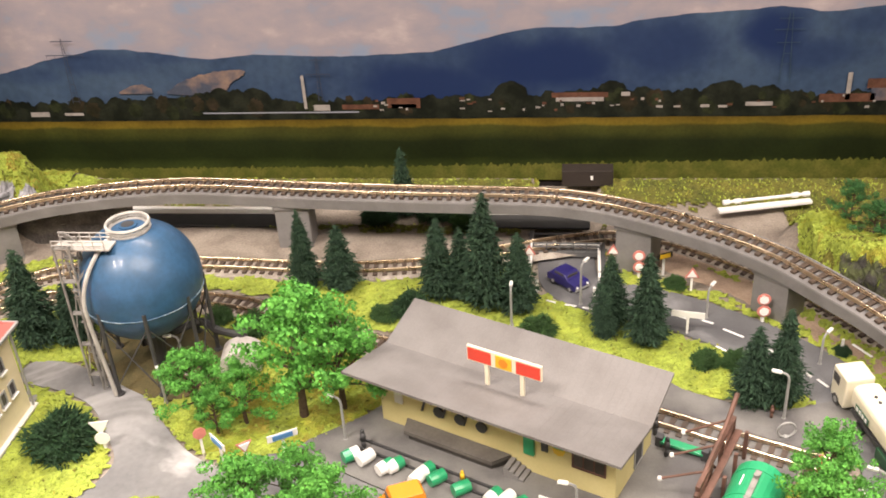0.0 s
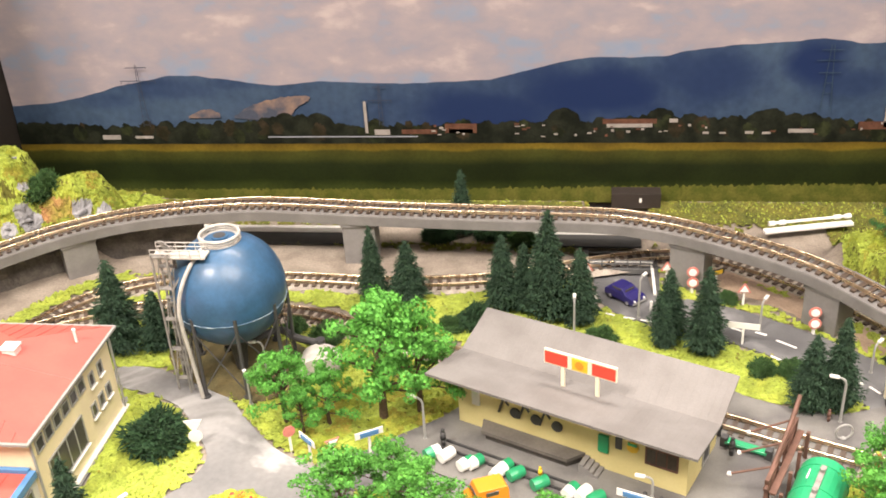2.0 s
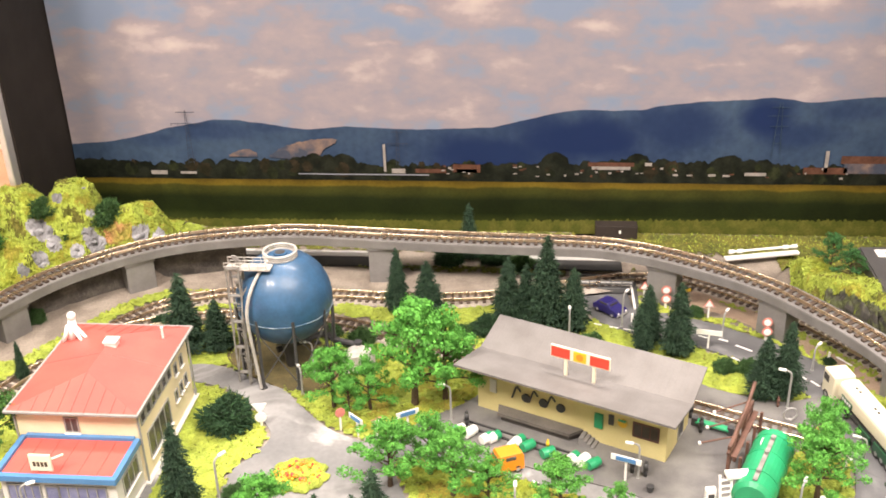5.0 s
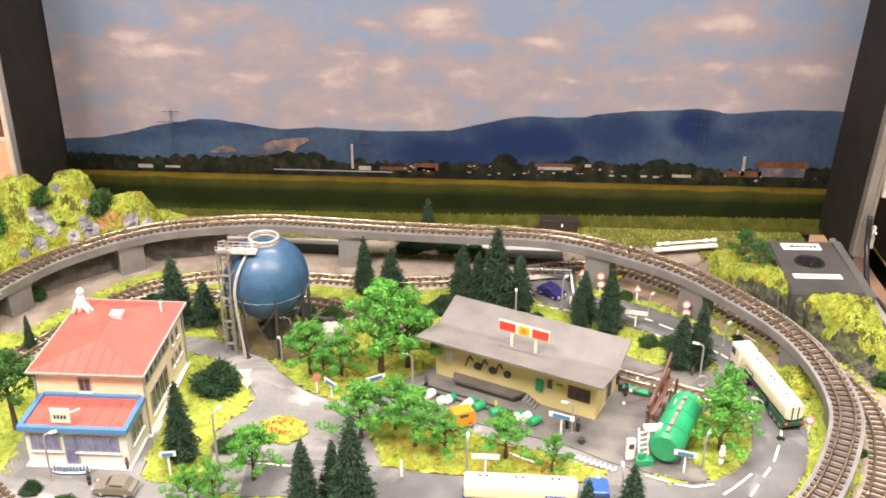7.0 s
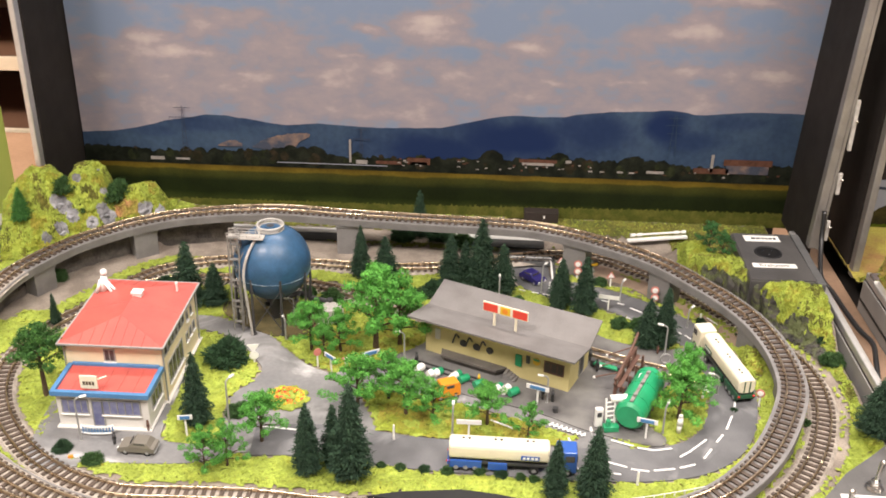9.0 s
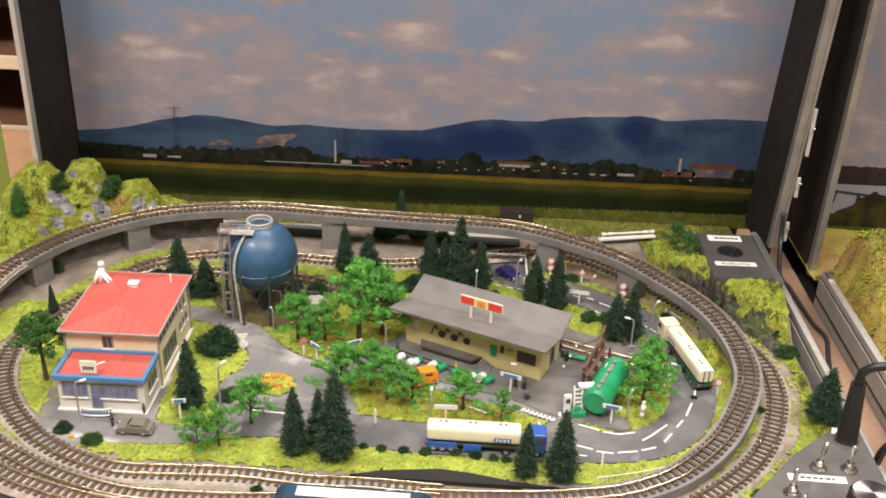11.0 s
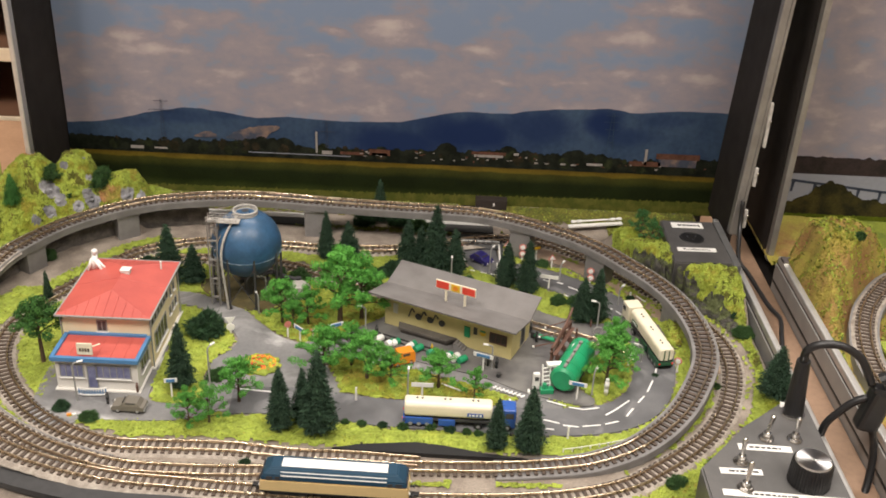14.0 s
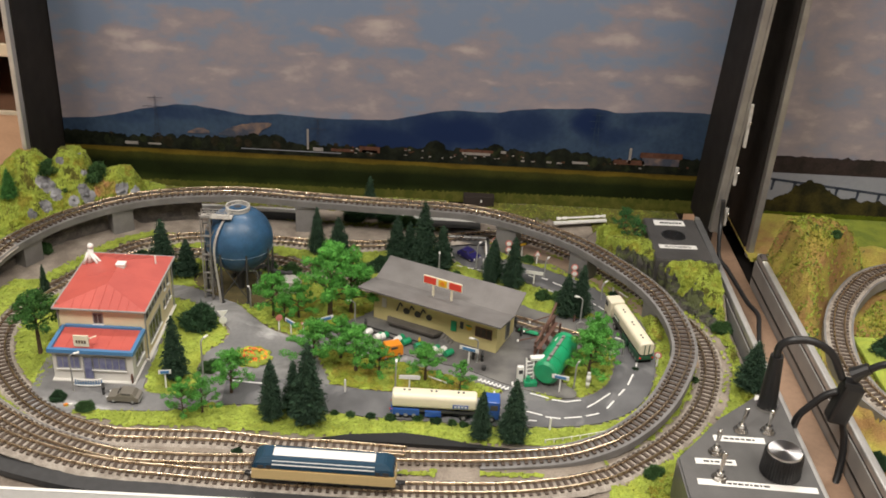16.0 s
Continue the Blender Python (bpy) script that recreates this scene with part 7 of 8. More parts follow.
# ---- gas bottles and drums on the yard ----
def drum(x, y, rz, m1, m2, label, z=1.2):
    d = thing("gas_drum", x, y, z, rz, label, "drum", "drums on the yard")
    bm = bmesh.new()
    rod(bm, (-2.8, 0, 2.2), (0, 0, 2.2), 2.0, 2.2, 14)
    part("end_half", bm, m1, d, smooth=False)
    bm = bmesh.new()
    rod(bm, (0, 0, 2.2), (2.8, 0, 2.2), 2.2, 2.0, 14)
    part("front_half", bm, m2, d)
    bm = bmesh.new()
    rod(bm, (2.7, 0, 2.2), (3.7, 0, 2.2), 0.7, 0.5, 8)
    part("valve", bm, M_DARK, d)


for x, y, rz, a, b in ((-67, 245, 40, M_GREEN, M_WHITE), (-62, 244, 50, M_WHITE, M_WHITE), (-55, 240, 45, M_WHITE, M_GREEN), (-52, 241, 45, M_WHITE, M_GREEN), (-44, 236, 60, M_WHITE, M_WHITE), (-42, 239, 50, M_WHITE, M_GREEN), (-38, 236, 40, M_GREEN, M_GREEN),
                       (-30, 232, 35, M_GREEN, M_GREEN), (-20, 229, 55, M_WHITE, M_GREEN), (-16, 228, 55, M_WHITE, M_WHITE), (-12, 226, 40, M_GREEN, M_GREEN)):
    drum(x, y, rz, a, b, "small white gas drum lying in the yard" if a is b is M_WHITE else "small green gas drum lying in the yard" if a is b else "small green and white gas drum lying in the yard")
rail_rack = thing("drum_rack", -38, 240, 1.2, -24.4, "low dark rack rail under the gas drums", "rack")
bm = bmesh.new()
for dy in (-2, 2):
    box(bm, 0, dy, 0.4, 62, 0.7, 0.8)
part("rail", bm, M_DARK, rail_rack)
for x, y in ((-64, 251), (3, 224), (8, 222), (33, 252), (30, 262)):
    figurine(x, y, 1.2, M_DARK, "tiny dark figurine standing on the yard")
figurine(-30, 236, 1.2, M_YELLOW, "tiny yellow figurine by the drums", 5.5)
figurine(68, 272, 1.2, M_RUST, "tiny reddish figurine on the platform", 5.0)
figurine(78, 246, 1.2, M_RED, "tiny figurine in red and white by the trees")
figurine(69, 201, 0.8, M_WHITE, "white statuette shape on the grass island", 11.0)


bm = bmesh.new()
tube(bm, [Vector((2.9 * math.cos(2 * math.pi * k / 24), 0, 3.0 + 2.9 * math.sin(2 * math.pi * k / 24))) for k in range(25)], 0.4, 6)
rod(bm, (0, 0, 0), (0, 0, 0.6), 1.0, 0.8, 10)
tagged(part("hose_hoop", bm, M_GREYM, at=at(71, 262.5, 1.2, 10), smooth=True), "thin grey upright hoop on the yard by the lamp", "hoop")


# ---- street lamps, signs, posts ----
def street_lamp(x, y, h, rz=0.0):
    z = max(0.0, height(x, y))
    l = thing("street_lamp", x, y, z, rz, "thin grey model street lamp with white head", "street lamp", "street lamps")
    bm = bmesh.new()
    rod(bm, (0, 0, 0), (0, 0, h - 2), 0.55, 0.42, 8)
    tube(bm, spline([(0, 0, h - 2.2), (0.5, 0, h - 0.6), (1.8, 0, h), (3.0, 0, h)], 0.6), 0.4, 6)
    part("pole", bm, M_GREYM, l)
    bm = bmesh.new()
    box(bm, 4.0, 0, h + 0.1, 3.2, 1.3, 0.9, 0.3)
    part("head", bm, M_WHITE, l, "white lamp head")
    bm = bmesh.new()
    rod(bm, (0, 0, 0), (0, 0, 1.2), 0.95, 0.8, 8)
    part("foot", bm, M_GREYM, l)


for x, y, h, rz in ((-219, 173, 25, 30), (-149, 182, 33, 60), (-71, 255, 18, 160), (5, 221, 17, 170), (61, 200, 17, 60), (72, 272, 19, 160), (-42, 192, 16, 90), (-20, 322, 17, 90), (6, 337, 19, 60), (53, 329, 14, 60), (89, 302, 13, 50), (-139, 271, 14, 120), (-137, 287, 18, 180), (94, 236, 12, 160), (24, 181, 12, 90)):
    street_lamp(x, y, h, rz)


M_SIGNRED = mat("faded_sign_red", (0.60, 0.21, 0.17), 0.5, scale=300, fine=1500, var=0.15, bump=0.05)


def sign(x, y, h, shape, rz=0.0, face=M_WHITE, rim=M_RED, label="", w=4.4):
    z = max(0.0, height(x, y))
    s = thing("road_sign", x, y, z, rz, label, "road sign", "road signs")
    bm = bmesh.new()
    box(bm, 0, 0, h / 2, 0.9, 0.7, h, 0.1)
    part("post", bm, M_WHITE, s, "white post")
    def plate(dz, k, m, yy, nm):
        bm = bmesh.new()
        if shape == "tri_down" or shape == "tri_up":
            q = 1 if shape == "tri_up" else -1
            pts = [(math.cos(a) * w * 0.62 * k, math.sin(a) * w * 0.62 * k) for a in [q * (math.pi / 2 + 2.0944 * i) for i in range(3)]]
        elif shape == "round":
            pts = [(math.cos(2 * math.pi * i / 16) * w / 2 * k, math.sin(2 * math.pi * i / 16) * w / 2 * k) for i in range(16)]
        elif shape == "octagon":
            pts = [(math.cos(2 * math.pi * (i + 0.5) / 8) * w / 2 * k, math.sin(2 * math.pi * (i + 0.5) / 8) * w / 2 * k) for i in range(8)]
        else:
            pts = [(-w * k / 2, -1.3 * k), (w * k / 2, -1.3 * k), (w * k / 2, 1.3 * k), (-w * k / 2, 1.3 * k)]
        prism(bm, pts, 0, 0.35)
        return part(nm, bm, m, s, at=at(0, yy, dz, 0, rx=90))
    plate(h + 0.6, 1.0, rim, -0.4, "plate")
    if face is not rim:
        plate(h + 0.6, 0.66, face, -0.78, "plate_face")
    return s


sign(-117, 246, 9, "octagon", 30, M_SIGNRED, M_SIGNRED, "red octagonal stop sign on a white post", 4.6)
sign(-109, 242, 9, "arrow", -42, M_BLUE, M_WHITE, "blue and white direction arrow sign on a white post", 9)
sign(-101, 242, 8, "tri_down", 36, M_WHITE, M_SIGNRED, "white and red give way triangle on a white post", 5.0)
sign(-152, 248, 9, "tri_down", 12, M_WHITE, M_WHITE, "pale give way triangle seen from behind", 6.0)
sign(-151.6, 247, 4.6, "round", 12, M_WHITE, M_WHITE, "pale round sign seen from behind", 5.0)
sign(-88, 243, 12, "arrow", 30, M_BLUE, M_WHITE, "blue and white direction arrow sign on a white post", 10)
sign(-170, 181, 11, "arrow", 10, M_BLUE, M_WHITE, "blue and white direction arrow sign by the house", 7)
sign(0, 219, 11, "arrow", -20, M_BLUE, M_WHITE, "blue and white direction arrow sign by the yard", 12)
sign(52, 195, 11, "arrow", -15, M_BLUE, M_WHITE, "blue and white direction arrow sign by the tank", 10)
sign(-34, 189, 10, "arrow", 0, M_WHITE, M_WHITE, "white direction board by the road", 12)
sign(45, 319, 9, "arrow", -10, M_WHITE, M_WHITE, "white direction board by the back road", 12)
sign(114, 228, 7.5, "round", -30, M_WHITE, M_SIGNRED, "round red and white sign by the bend", 4.6)
for x, y, sh, lab in ((-15, 364, "tri_up", "red and white warning triangle at the underpass"), (19, 365, "tri_up", "red and white warning triangle by the back road"), (49, 348, "tri_up", "red and white warning triangle by the back road")):
    sign(x, y, 8, sh, 0, M_WHITE, M_SIGNRED, lab, 5.2)
for x, y in ((29, 358), (73, 328)):
    sign(x, y, 10, "round", 0, M_WHITE, M_SIGNRED, "round red and white traffic sign by the back road", 5.0)
    sign(x + 0.2, y - 0.9, 5.4, "round", 0, M_WHITE, M_SIGNRED, "lower round red and white traffic sign", 5.0)
sign(39, 360, 9, "arrow", 28, M_YELLOW, M_BLACK, "yellow and black direction sign by the back road", 7)

for k, (x, y, h) in enumerate([(-70, 185, 9.5), (14, 180, 9), (44, 160, 8.5), (86, 232, 9), (98, 310, 6)]):
    p = thing("marker_post", x, y, max(0, height(x, y)), 0, "white roadside marker post", "post", "marker posts")
    bm = bmesh.new()
    box(bm, 0, 0, h / 2, 1.2, 0.8, h, 0.15, taper=0.85)
    part("post", bm, M_WHITE, p)

# ---- road markings: separate dashes along the road ----
def dash(x, y, rz, L, w, z=1.06):
    bm = bmesh.new()
    box(bm, 0, 0, 0, L, w, 0.12)
    tagged(part("road_marking", bm, M_MARK, at=at(x, y, z, rz)), "white painted road marking", "road marking", "road markings", kind="structure")


for i in range(10, len(ROAD_MAIN) - 16, 2):
    p = ROAD_MAIN[i]
    if i % 4 == 2 and p.x > 8 and 262 < p.y < 290:
        dash(p.x, p.y, math.degrees(heading(ROAD_MAIN, i)), 5.2, 0.9)
MARKS_BEND = [(40.4, 190.2, -21, 11.1), (51.2, 186.4, -11, 8.1), (59.5, 186.8, 15, 8.9), (36.5, 173.6, -19, 9.1), (46.6, 170.3, -7, 8.4), (34.9, 166.9, -6, 5), (14.6, 189.7, -92, 5.6), (101.1, 225.2, 76, 9.7), (95.6, 210.9, 67, 12.5), (88.4, 197.5, 56, 7.7), (80.4, 185, 57, 9), (76.8, 191, 46, 14), (69.3, 183.7, 40, 6.6), (58, 171.5, 11, 10.2), (69.2, 174.9, 22, 8.2), (89.6, 240.6, 90, 8)]
MARKS_BACK = [(-120, 189, -4, 14), (-131, 190, -4, 8), (-60, 221, -22, 12), (-34.8, 215.9, -26, 2.5), (-18, 201, -29, 12.9), (-5.5, 338.2, -24, 4), (2.2, 335.6, -15, 4.5), (9.1, 333.6, -19, 5.1), (44, 328.8, -30, 4.5), (53.2, 326.1, -28, 4.5), (61.7, 319.2, -37, 8.4), (56.4, 309.3, -42, 4.6), (84, 295, -57, 2.5), (87.9, 290.8, -56, 5.1), (105, 310, -56, 8.9), (73, 309, -42, 6)]
for x, y, rz, L in MARKS_BEND + MARKS_BACK:
    dash(x, y, rz, L, 1.0, 1.12 if not -100 < x < -50 else 1.0)
for k in range(8):
    dash(6.6 + 2.2 * k, 202.6 - 1.05 * k, 50, 3.4, 0.9, 1.32)
dash(14.1, 198.6, -25.5, 19.5, 0.8, 1.38)

# ---- underpass portal below the track ----
por = thing("underpass_portal", 0, 374, 0, 0, "dark concrete underpass portal with white edge posts", "portal", kind="structure")
for s in (-1, 1):
    bm = bmesh.new()
    box(bm, s * 15.2, -3, -4.2, 2.0, 46, 10.4, 0.2)
    wall = part("side_wall", bm, M_DARKWALL, por)
    bm = bmesh.new()
    box(bm, s * 14.2 - 0.6, -6, 1.3, 1.2, 34 if s < 0 else 28, 0.8, 0.1)
    part("coping", bm, M_WHITE, wall, "white edge strip")
    for yy in (-27,) if s < 0 else (-32,):
        bm = bmesh.new()
        box(bm, s * 11.3, yy, 2.4, 1.1, 1.1, 6.0, 0.1)
        part("edge_post", bm, M_WHITE, por, "white edge post")
bm = bmesh.new()
box(bm, 0, 3.5, -0.4, 34, 3.0, 2.6, 0.2)
part("lintel", bm, M_DARKWALL, por)
bm = bmesh.new()
box(bm, 0, 19, -4, 34, 2.0, 8, 0.2)
part("back_wall", bm, M_DARKWALL, por)
bm = bmesh.new()
for zz in (3.2, 5.0):
    rod(bm, (-14, 2.5, zz), (14, 2.5, zz), 0.35, 0.35, 6)
for k in range(6):
    rod(bm, (-14 + 5.6 * k, 2.5, 0), (-14 + 5.6 * k, 2.5, 5), 0.3, 0.3, 6)
part("railing", bm, M_DARKWALL, por)
bm = bmesh.new()
box(bm, 1, 6, 2.6, 27, 0.9, 0.9, 0.1)
part("barrier", bm, M_WHITE, por, "white cross bar over the road")

# ---- garden bench, litter bin and odd things ----
gb = thing("garden_bench", -212, 177.5, 1.0, 4, "pale curved slatted garden bench before the house", "bench")
bm = bmesh.new()
for zz in (1.4, 5.2):
    tube(bm, spline([(-8, 0.6, zz), (-4, -0.6, zz), (4, -0.6, zz), (8, 0.6, zz)], 1.0), 0.45, 6)
part("frame", bm, M_WHITE, gb)
for k in range(11):
    bm = bmesh.new()
    box(bm, -7 + 1.4 * k, -0.4 + 0.02 * (k - 5) ** 2, 3.2, 0.7, 0.4, 4.0)
    part("slat", bm, M_BLUE, gb)
bin_ = thing("litter_bin", 9, 213, 1.2, 0, "small dark round litter bin on the yard", "bin")
bm = bmesh.new()
rod(bm, (0, 0, 0), (0, 0, 2.6), 1.2, 1.5, 12)
part("bucket", bm, M_DARK, bin_)
st = thing("toy_dog_kennel", -219, 160, 0.6, 20, "small orange and white box on the grass edge", "box")
bm = bmesh.new()
box(bm, 0, 0, 0.8, 2.4, 1.4, 1.4, 0.3)
part("body", bm, M_ORANGE, st)
bm = bmesh.new()
box(bm, 2.6, -0.4, 0.7, 2.0, 1.4, 1.2, 0.3)
part("lid", bm, M_WHITE, st)
fence = thing("fence", 60, 154, 0.4, 18, "low white wire fence along the track edge", "fence")
for k in range(9):
    bm = bmesh.new()
    box(bm, -20 + 5 * k, 0.01 * (k - 4) ** 2 * 5, 1.2, 0.5, 0.5, 2.4)
    part("post", bm, M_WHITE, fence)
bm = bmesh.new()
tube(bm, [Vector((-20 + 5 * k, 0.05 * (k - 4) ** 2, 2.2)) for k in range(9)], 0.2, 5)
part("wire", bm, M_WHITE, fence)

# ---- things behind and beside the tracks ----
bm = bmesh.new()
prism(bm, [(-78, 141.5), (-64, 145.5), (-36, 149), (-20, 147), (0, 142.5), (22, 139.8), (10, 139.2), (-30, 140), (-64, 140.4)], 0.2, 2.6)
tagged(part("track_cover", bm, M_BLACK), "flat black cover strip beside the turnout", "cover")
for x0, x1, y in ((-226, -126, 408.5), (-50, 10, 408.5)):
    bm = bmesh.new()
    box(bm, (x0 + x1) / 2, y, 2.6, x1 - x0, 2.6, 2.6, 0.3)
    tagged(part("batten", bm, M_WHITE), "white batten lying behind the viaduct", "batten")
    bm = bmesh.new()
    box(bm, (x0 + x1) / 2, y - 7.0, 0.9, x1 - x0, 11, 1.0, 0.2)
    tagged(part("black_strip", bm, M_BLACK), "flat black strip under the viaduct", "board")
lamp = thing("light_bar", 86, 410, 4.0, 13, "white plastic light bar with caps lying by the print", "light bar")
bm = bmesh.new()
box(bm, 0, 0.4, 0.8, 42, 3.4, 1.6, 0.4)
part("base", bm, M_WHITE, lamp)
bm = bmesh.new()
rod(bm, (-17, 1.5, 4.0), (19, 1.5, 4.0), 0.7, 0.7, 10)
tb = part("tube", bm, M_WHITE, lamp)
for x in (-17, -12, 14, 19):
    bm = bmesh.new()
    rod(bm, (x - 1.6, 1.5, 4.0), (x + 1.2, 1.5, 4.0), 1.2, 1.2, 10)
    part("cap", bm, M_WHITE, tb)
bm = bmesh.new()
box(bm, 9, 441, 4.5, 24, 8, 8, 0.3)
sw = tagged(part("socket_box", bm, mat("dark_brown_box", (0.03, 0.022, 0.018), 0.6, scale=60, fine=900, var=0.2, bump=0.1)), "dark brown box with a small white mark against the print", "box")
bm = bmesh.new()
box(bm, 11, 436.8, 5, 1.2, 0.3, 2)
part("mark", bm, M_WHITE, sw)


# ---- power socket panel and control panel of the case ----
M_PANEL = mat("black_panel_plastic", (0.085, 0.082, 0.08), 0.33, scale=60, fine=1800, var=0.2, bump=0.3)
M_LABEL = mat("white_paper_label", (0.8, 0.79, 0.76), 0.6, scale=60, fine=900, var=0.04, bump=0.05)
M_INK = mat("black_print", (0.03, 0.03, 0.03), 0.6, scale=200, fine=900, var=0.1, bump=0.0)


def label_strip(parent, x, y, z, rz, w, d, words="", bars=0, size=3.4):
    bm = bmesh.new()
    box(bm, 0, 0, 0, w, d, 0.2)
    lab = part("label", bm, M_LABEL, parent, "white printed label", at=at(x, y, z, rz))
    if words:
        cu = bpy.data.curves.new("lettering", "FONT")
        cu.body, cu.size, cu.align_x, cu.align_y, cu.extrude = words, size * MM, "CENTER", "CENTER", 0.00004
        tmp = bpy.data.objects.new("tmp", cu)
        me = bpy.data.meshes.new_from_object(tmp)
        bpy.data.objects.remove(tmp)
        me.materials.append(M_INK)
        ob = new("lettering", me)
        ob.parent = lab
        ob.matrix_basis = at(0, 0, 0.14)
    r = random.Random(int(x))
    if bars:
        bm = bmesh.new()
        u = -w * 0.3
        for k in range(bars):
            b = r.uniform(1.0, 3.0)
            box(bm, u + b / 2, 0, 0.12, b, d * 0.3, 0.08)
            u += b + 0.6
        part("printed_bars", bm, M_INK, lab)


kp = thing("socket_box", 143.5, 354, 0, 1.0, "black box with round socket and two white labels", "socket box")
bm = bmesh.new()
prism(bm, [(-19, -36), (20, -36), (20, 27), (-17, 27)], -2, 25.5)
bmesh.ops.bevel(bm, geom=[e for e in bm.edges if abs(e.verts[0].co.z - e.verts[1].co.z) < 1 and e.verts[0].co.z > 20], offset=0.8, segments=2, affect="EDGES")
part("body", bm, M_PANEL, kp)
bm = bmesh.new()
sweep(bm, [Vector((7.6 * math.cos(2 * math.pi * k / 32), 7.6 * math.sin(2 * math.pi * k / 32), 25.5)) for k in range(33)], [(-0.8, 0), (0.8, 0), (0.5, 0.5), (-0.5, 0.5)])
skt = part("socket_ring", bm, M_BLACK, kp)
bm = bmesh.new()
rod(bm, (0, 0, 25.4), (0, 0, 25.7), 7.2, 7.2, 28)
part("socket", bm, mat("deep_black_socket", (0.006, 0.006, 0.006), 0.5, scale=90, fine=900, var=0.2, bump=0.1), skt)
for a in (0.6, 2.7, 4.7):
    bm = bmesh.new()
    rod(bm, (3.4 * math.cos(a), 3.4 * math.sin(a), 25.6), (3.4 * math.cos(a), 3.4 * math.sin(a), 26.2), 0.6, 0.6, 8)
    part("contact", bm, M_CHROME, skt)
label_strip(kp, 0.5, 19, 25.7, 0, 22, 8, bars=6)
label_strip(kp, -0.5, -17.5, 25.7, 0, 26, 5.2, words="Kraftwerk", size=4.4)
bm = bmesh.new()
box(bm, 166.4, 350, 12, 5, 66, 26, 0.6)
tagged(part("cover_strip", bm, M_DARKWALL), "grey plastic cover strip beside the socket panel", "strip")

cp = thing("control_box", 0, 0, 0, 0, "black control box with switches, knob and labels", "control box")
bm = bmesh.new()
prism(bm, [(101, 112), (129, 145), (156, 170), (167, 170), (167, 78), (101, 78)], -4, 24.8)
bmesh.ops.bevel(bm, geom=[e for e in bm.edges if abs(e.verts[0].co.z - e.verts[1].co.z) < 1 and e.verts[0].co.z > 20], offset=1.0, segments=2, affect="EDGES")
# same plastic as the socket box; paler base colour paints in a bright reflection
part("body", bm, mat("reflection_grey_panel_top", (0.13, 0.127, 0.125), 0.35, col2=(0.10, 0.098, 0.096), scale=60, fine=1500, var=0.2, bump=0.3), cp)
label_strip(cp, 135.5, 128.5, 25.0, -2, 26, 4.6, bars=6)
label_strip(cp, 119.5, 110.0, 25.0, -1, 20, 4.2, bars=5)
label_strip(cp, 136, 93.5, 25.0, -3, 57, 4.2, bars=9)
label_strip(cp, 158.5, 163.5, 25.0, -20, 12, 5.0, bars=2)


def toggle(x, y, lean, rz):
    t = thing("toggle_switch", x, y, 25.0, rz, "chrome toggle switch on the control panel", "switch", "toggle switches")
    bm = bmesh.new()
    rod(bm, (0, 0, 0), (0, 0, 0.5), 3.9, 3.9, 18)
    part("washer", bm, M_CHROME, t)
    bm = bmesh.new()
    rod(bm, (0, 0, 0.5), (0, 0, 1.9), 3.2, 3.2, 6)
    part("nut", bm, M_CHROME, t)
    bm = bmesh.new()
    rod(bm, (0, 0, 1.9), (0, 0, 4.2), 2.0, 1.9, 14)
    part("collar", bm, M_CHROME, t)
    bm = bmesh.new()
    rod(bm, (0, 0, 3.6), (lean, 0, 12.0), 0.8, 1.3, 10)
    ball(bm, (lean, 0, 12.0), 1.3, 2)
    part("lever", bm, M_CHROME, t)


toggle(121, 117, 1.6, 70)
toggle(118.5, 98, 3.6, 60)
toggle(138, 136, 2.6, 40)
toggle(152, 136, 0.8, 60)
bm = bmesh.new()
rings = [[bm.verts.new(((r + (0.28 if k % 4 < 2 else -0.28)) * math.cos(2 * math.pi * k / 160), (r + (0.28 if k % 4 < 2 else -0.28)) * math.sin(2 * math.pi * k / 160), z)) for k in range(160)] for r, z in ((9.6, 0.4), (9.1, 11.6), (8.6, 12.6))]
for lo, hi in zip(rings, rings[1:]):
    for k in range(160):
        bm.faces.new((lo[k], lo[(k + 1) % 160], hi[(k + 1) % 160], hi[k]))
bm.faces.new(rings[-1])
kn = part("control_knob", bm, M_BLACK, cp, "large ribbed black knob", at=at(149.5, 104.5, 25.0, 20))
M_DISC = bpy.data.materials.new("turned_aluminium")
M_DISC.use_nodes = True
_p = M_DISC.node_tree.nodes["Principled BSDF"]
_p.inputs["Base Color"].default_value, _p.inputs["Metallic"].default_value, _p.inputs["Roughness"].default_value = (0.8, 0.8, 0.82, 1), 1.0, 0.32
_p.inputs["Anisotropic"].default_value = 0.9
_t = M_DISC.node_tree.nodes.new("ShaderNodeTangent")
_t.direction_type, _t.axis = "RADIAL", "Z"
M_DISC.node_tree.links.new(_t.outputs[0], _p.inputs["Tangent"])
bm = bmesh.new()
rod(bm, (0, 0, 12.6), (0, 0, 13.4), 8.4, 8.0, 48)
part("cap", bm, M_DISC, kn, "brushed silver cap")

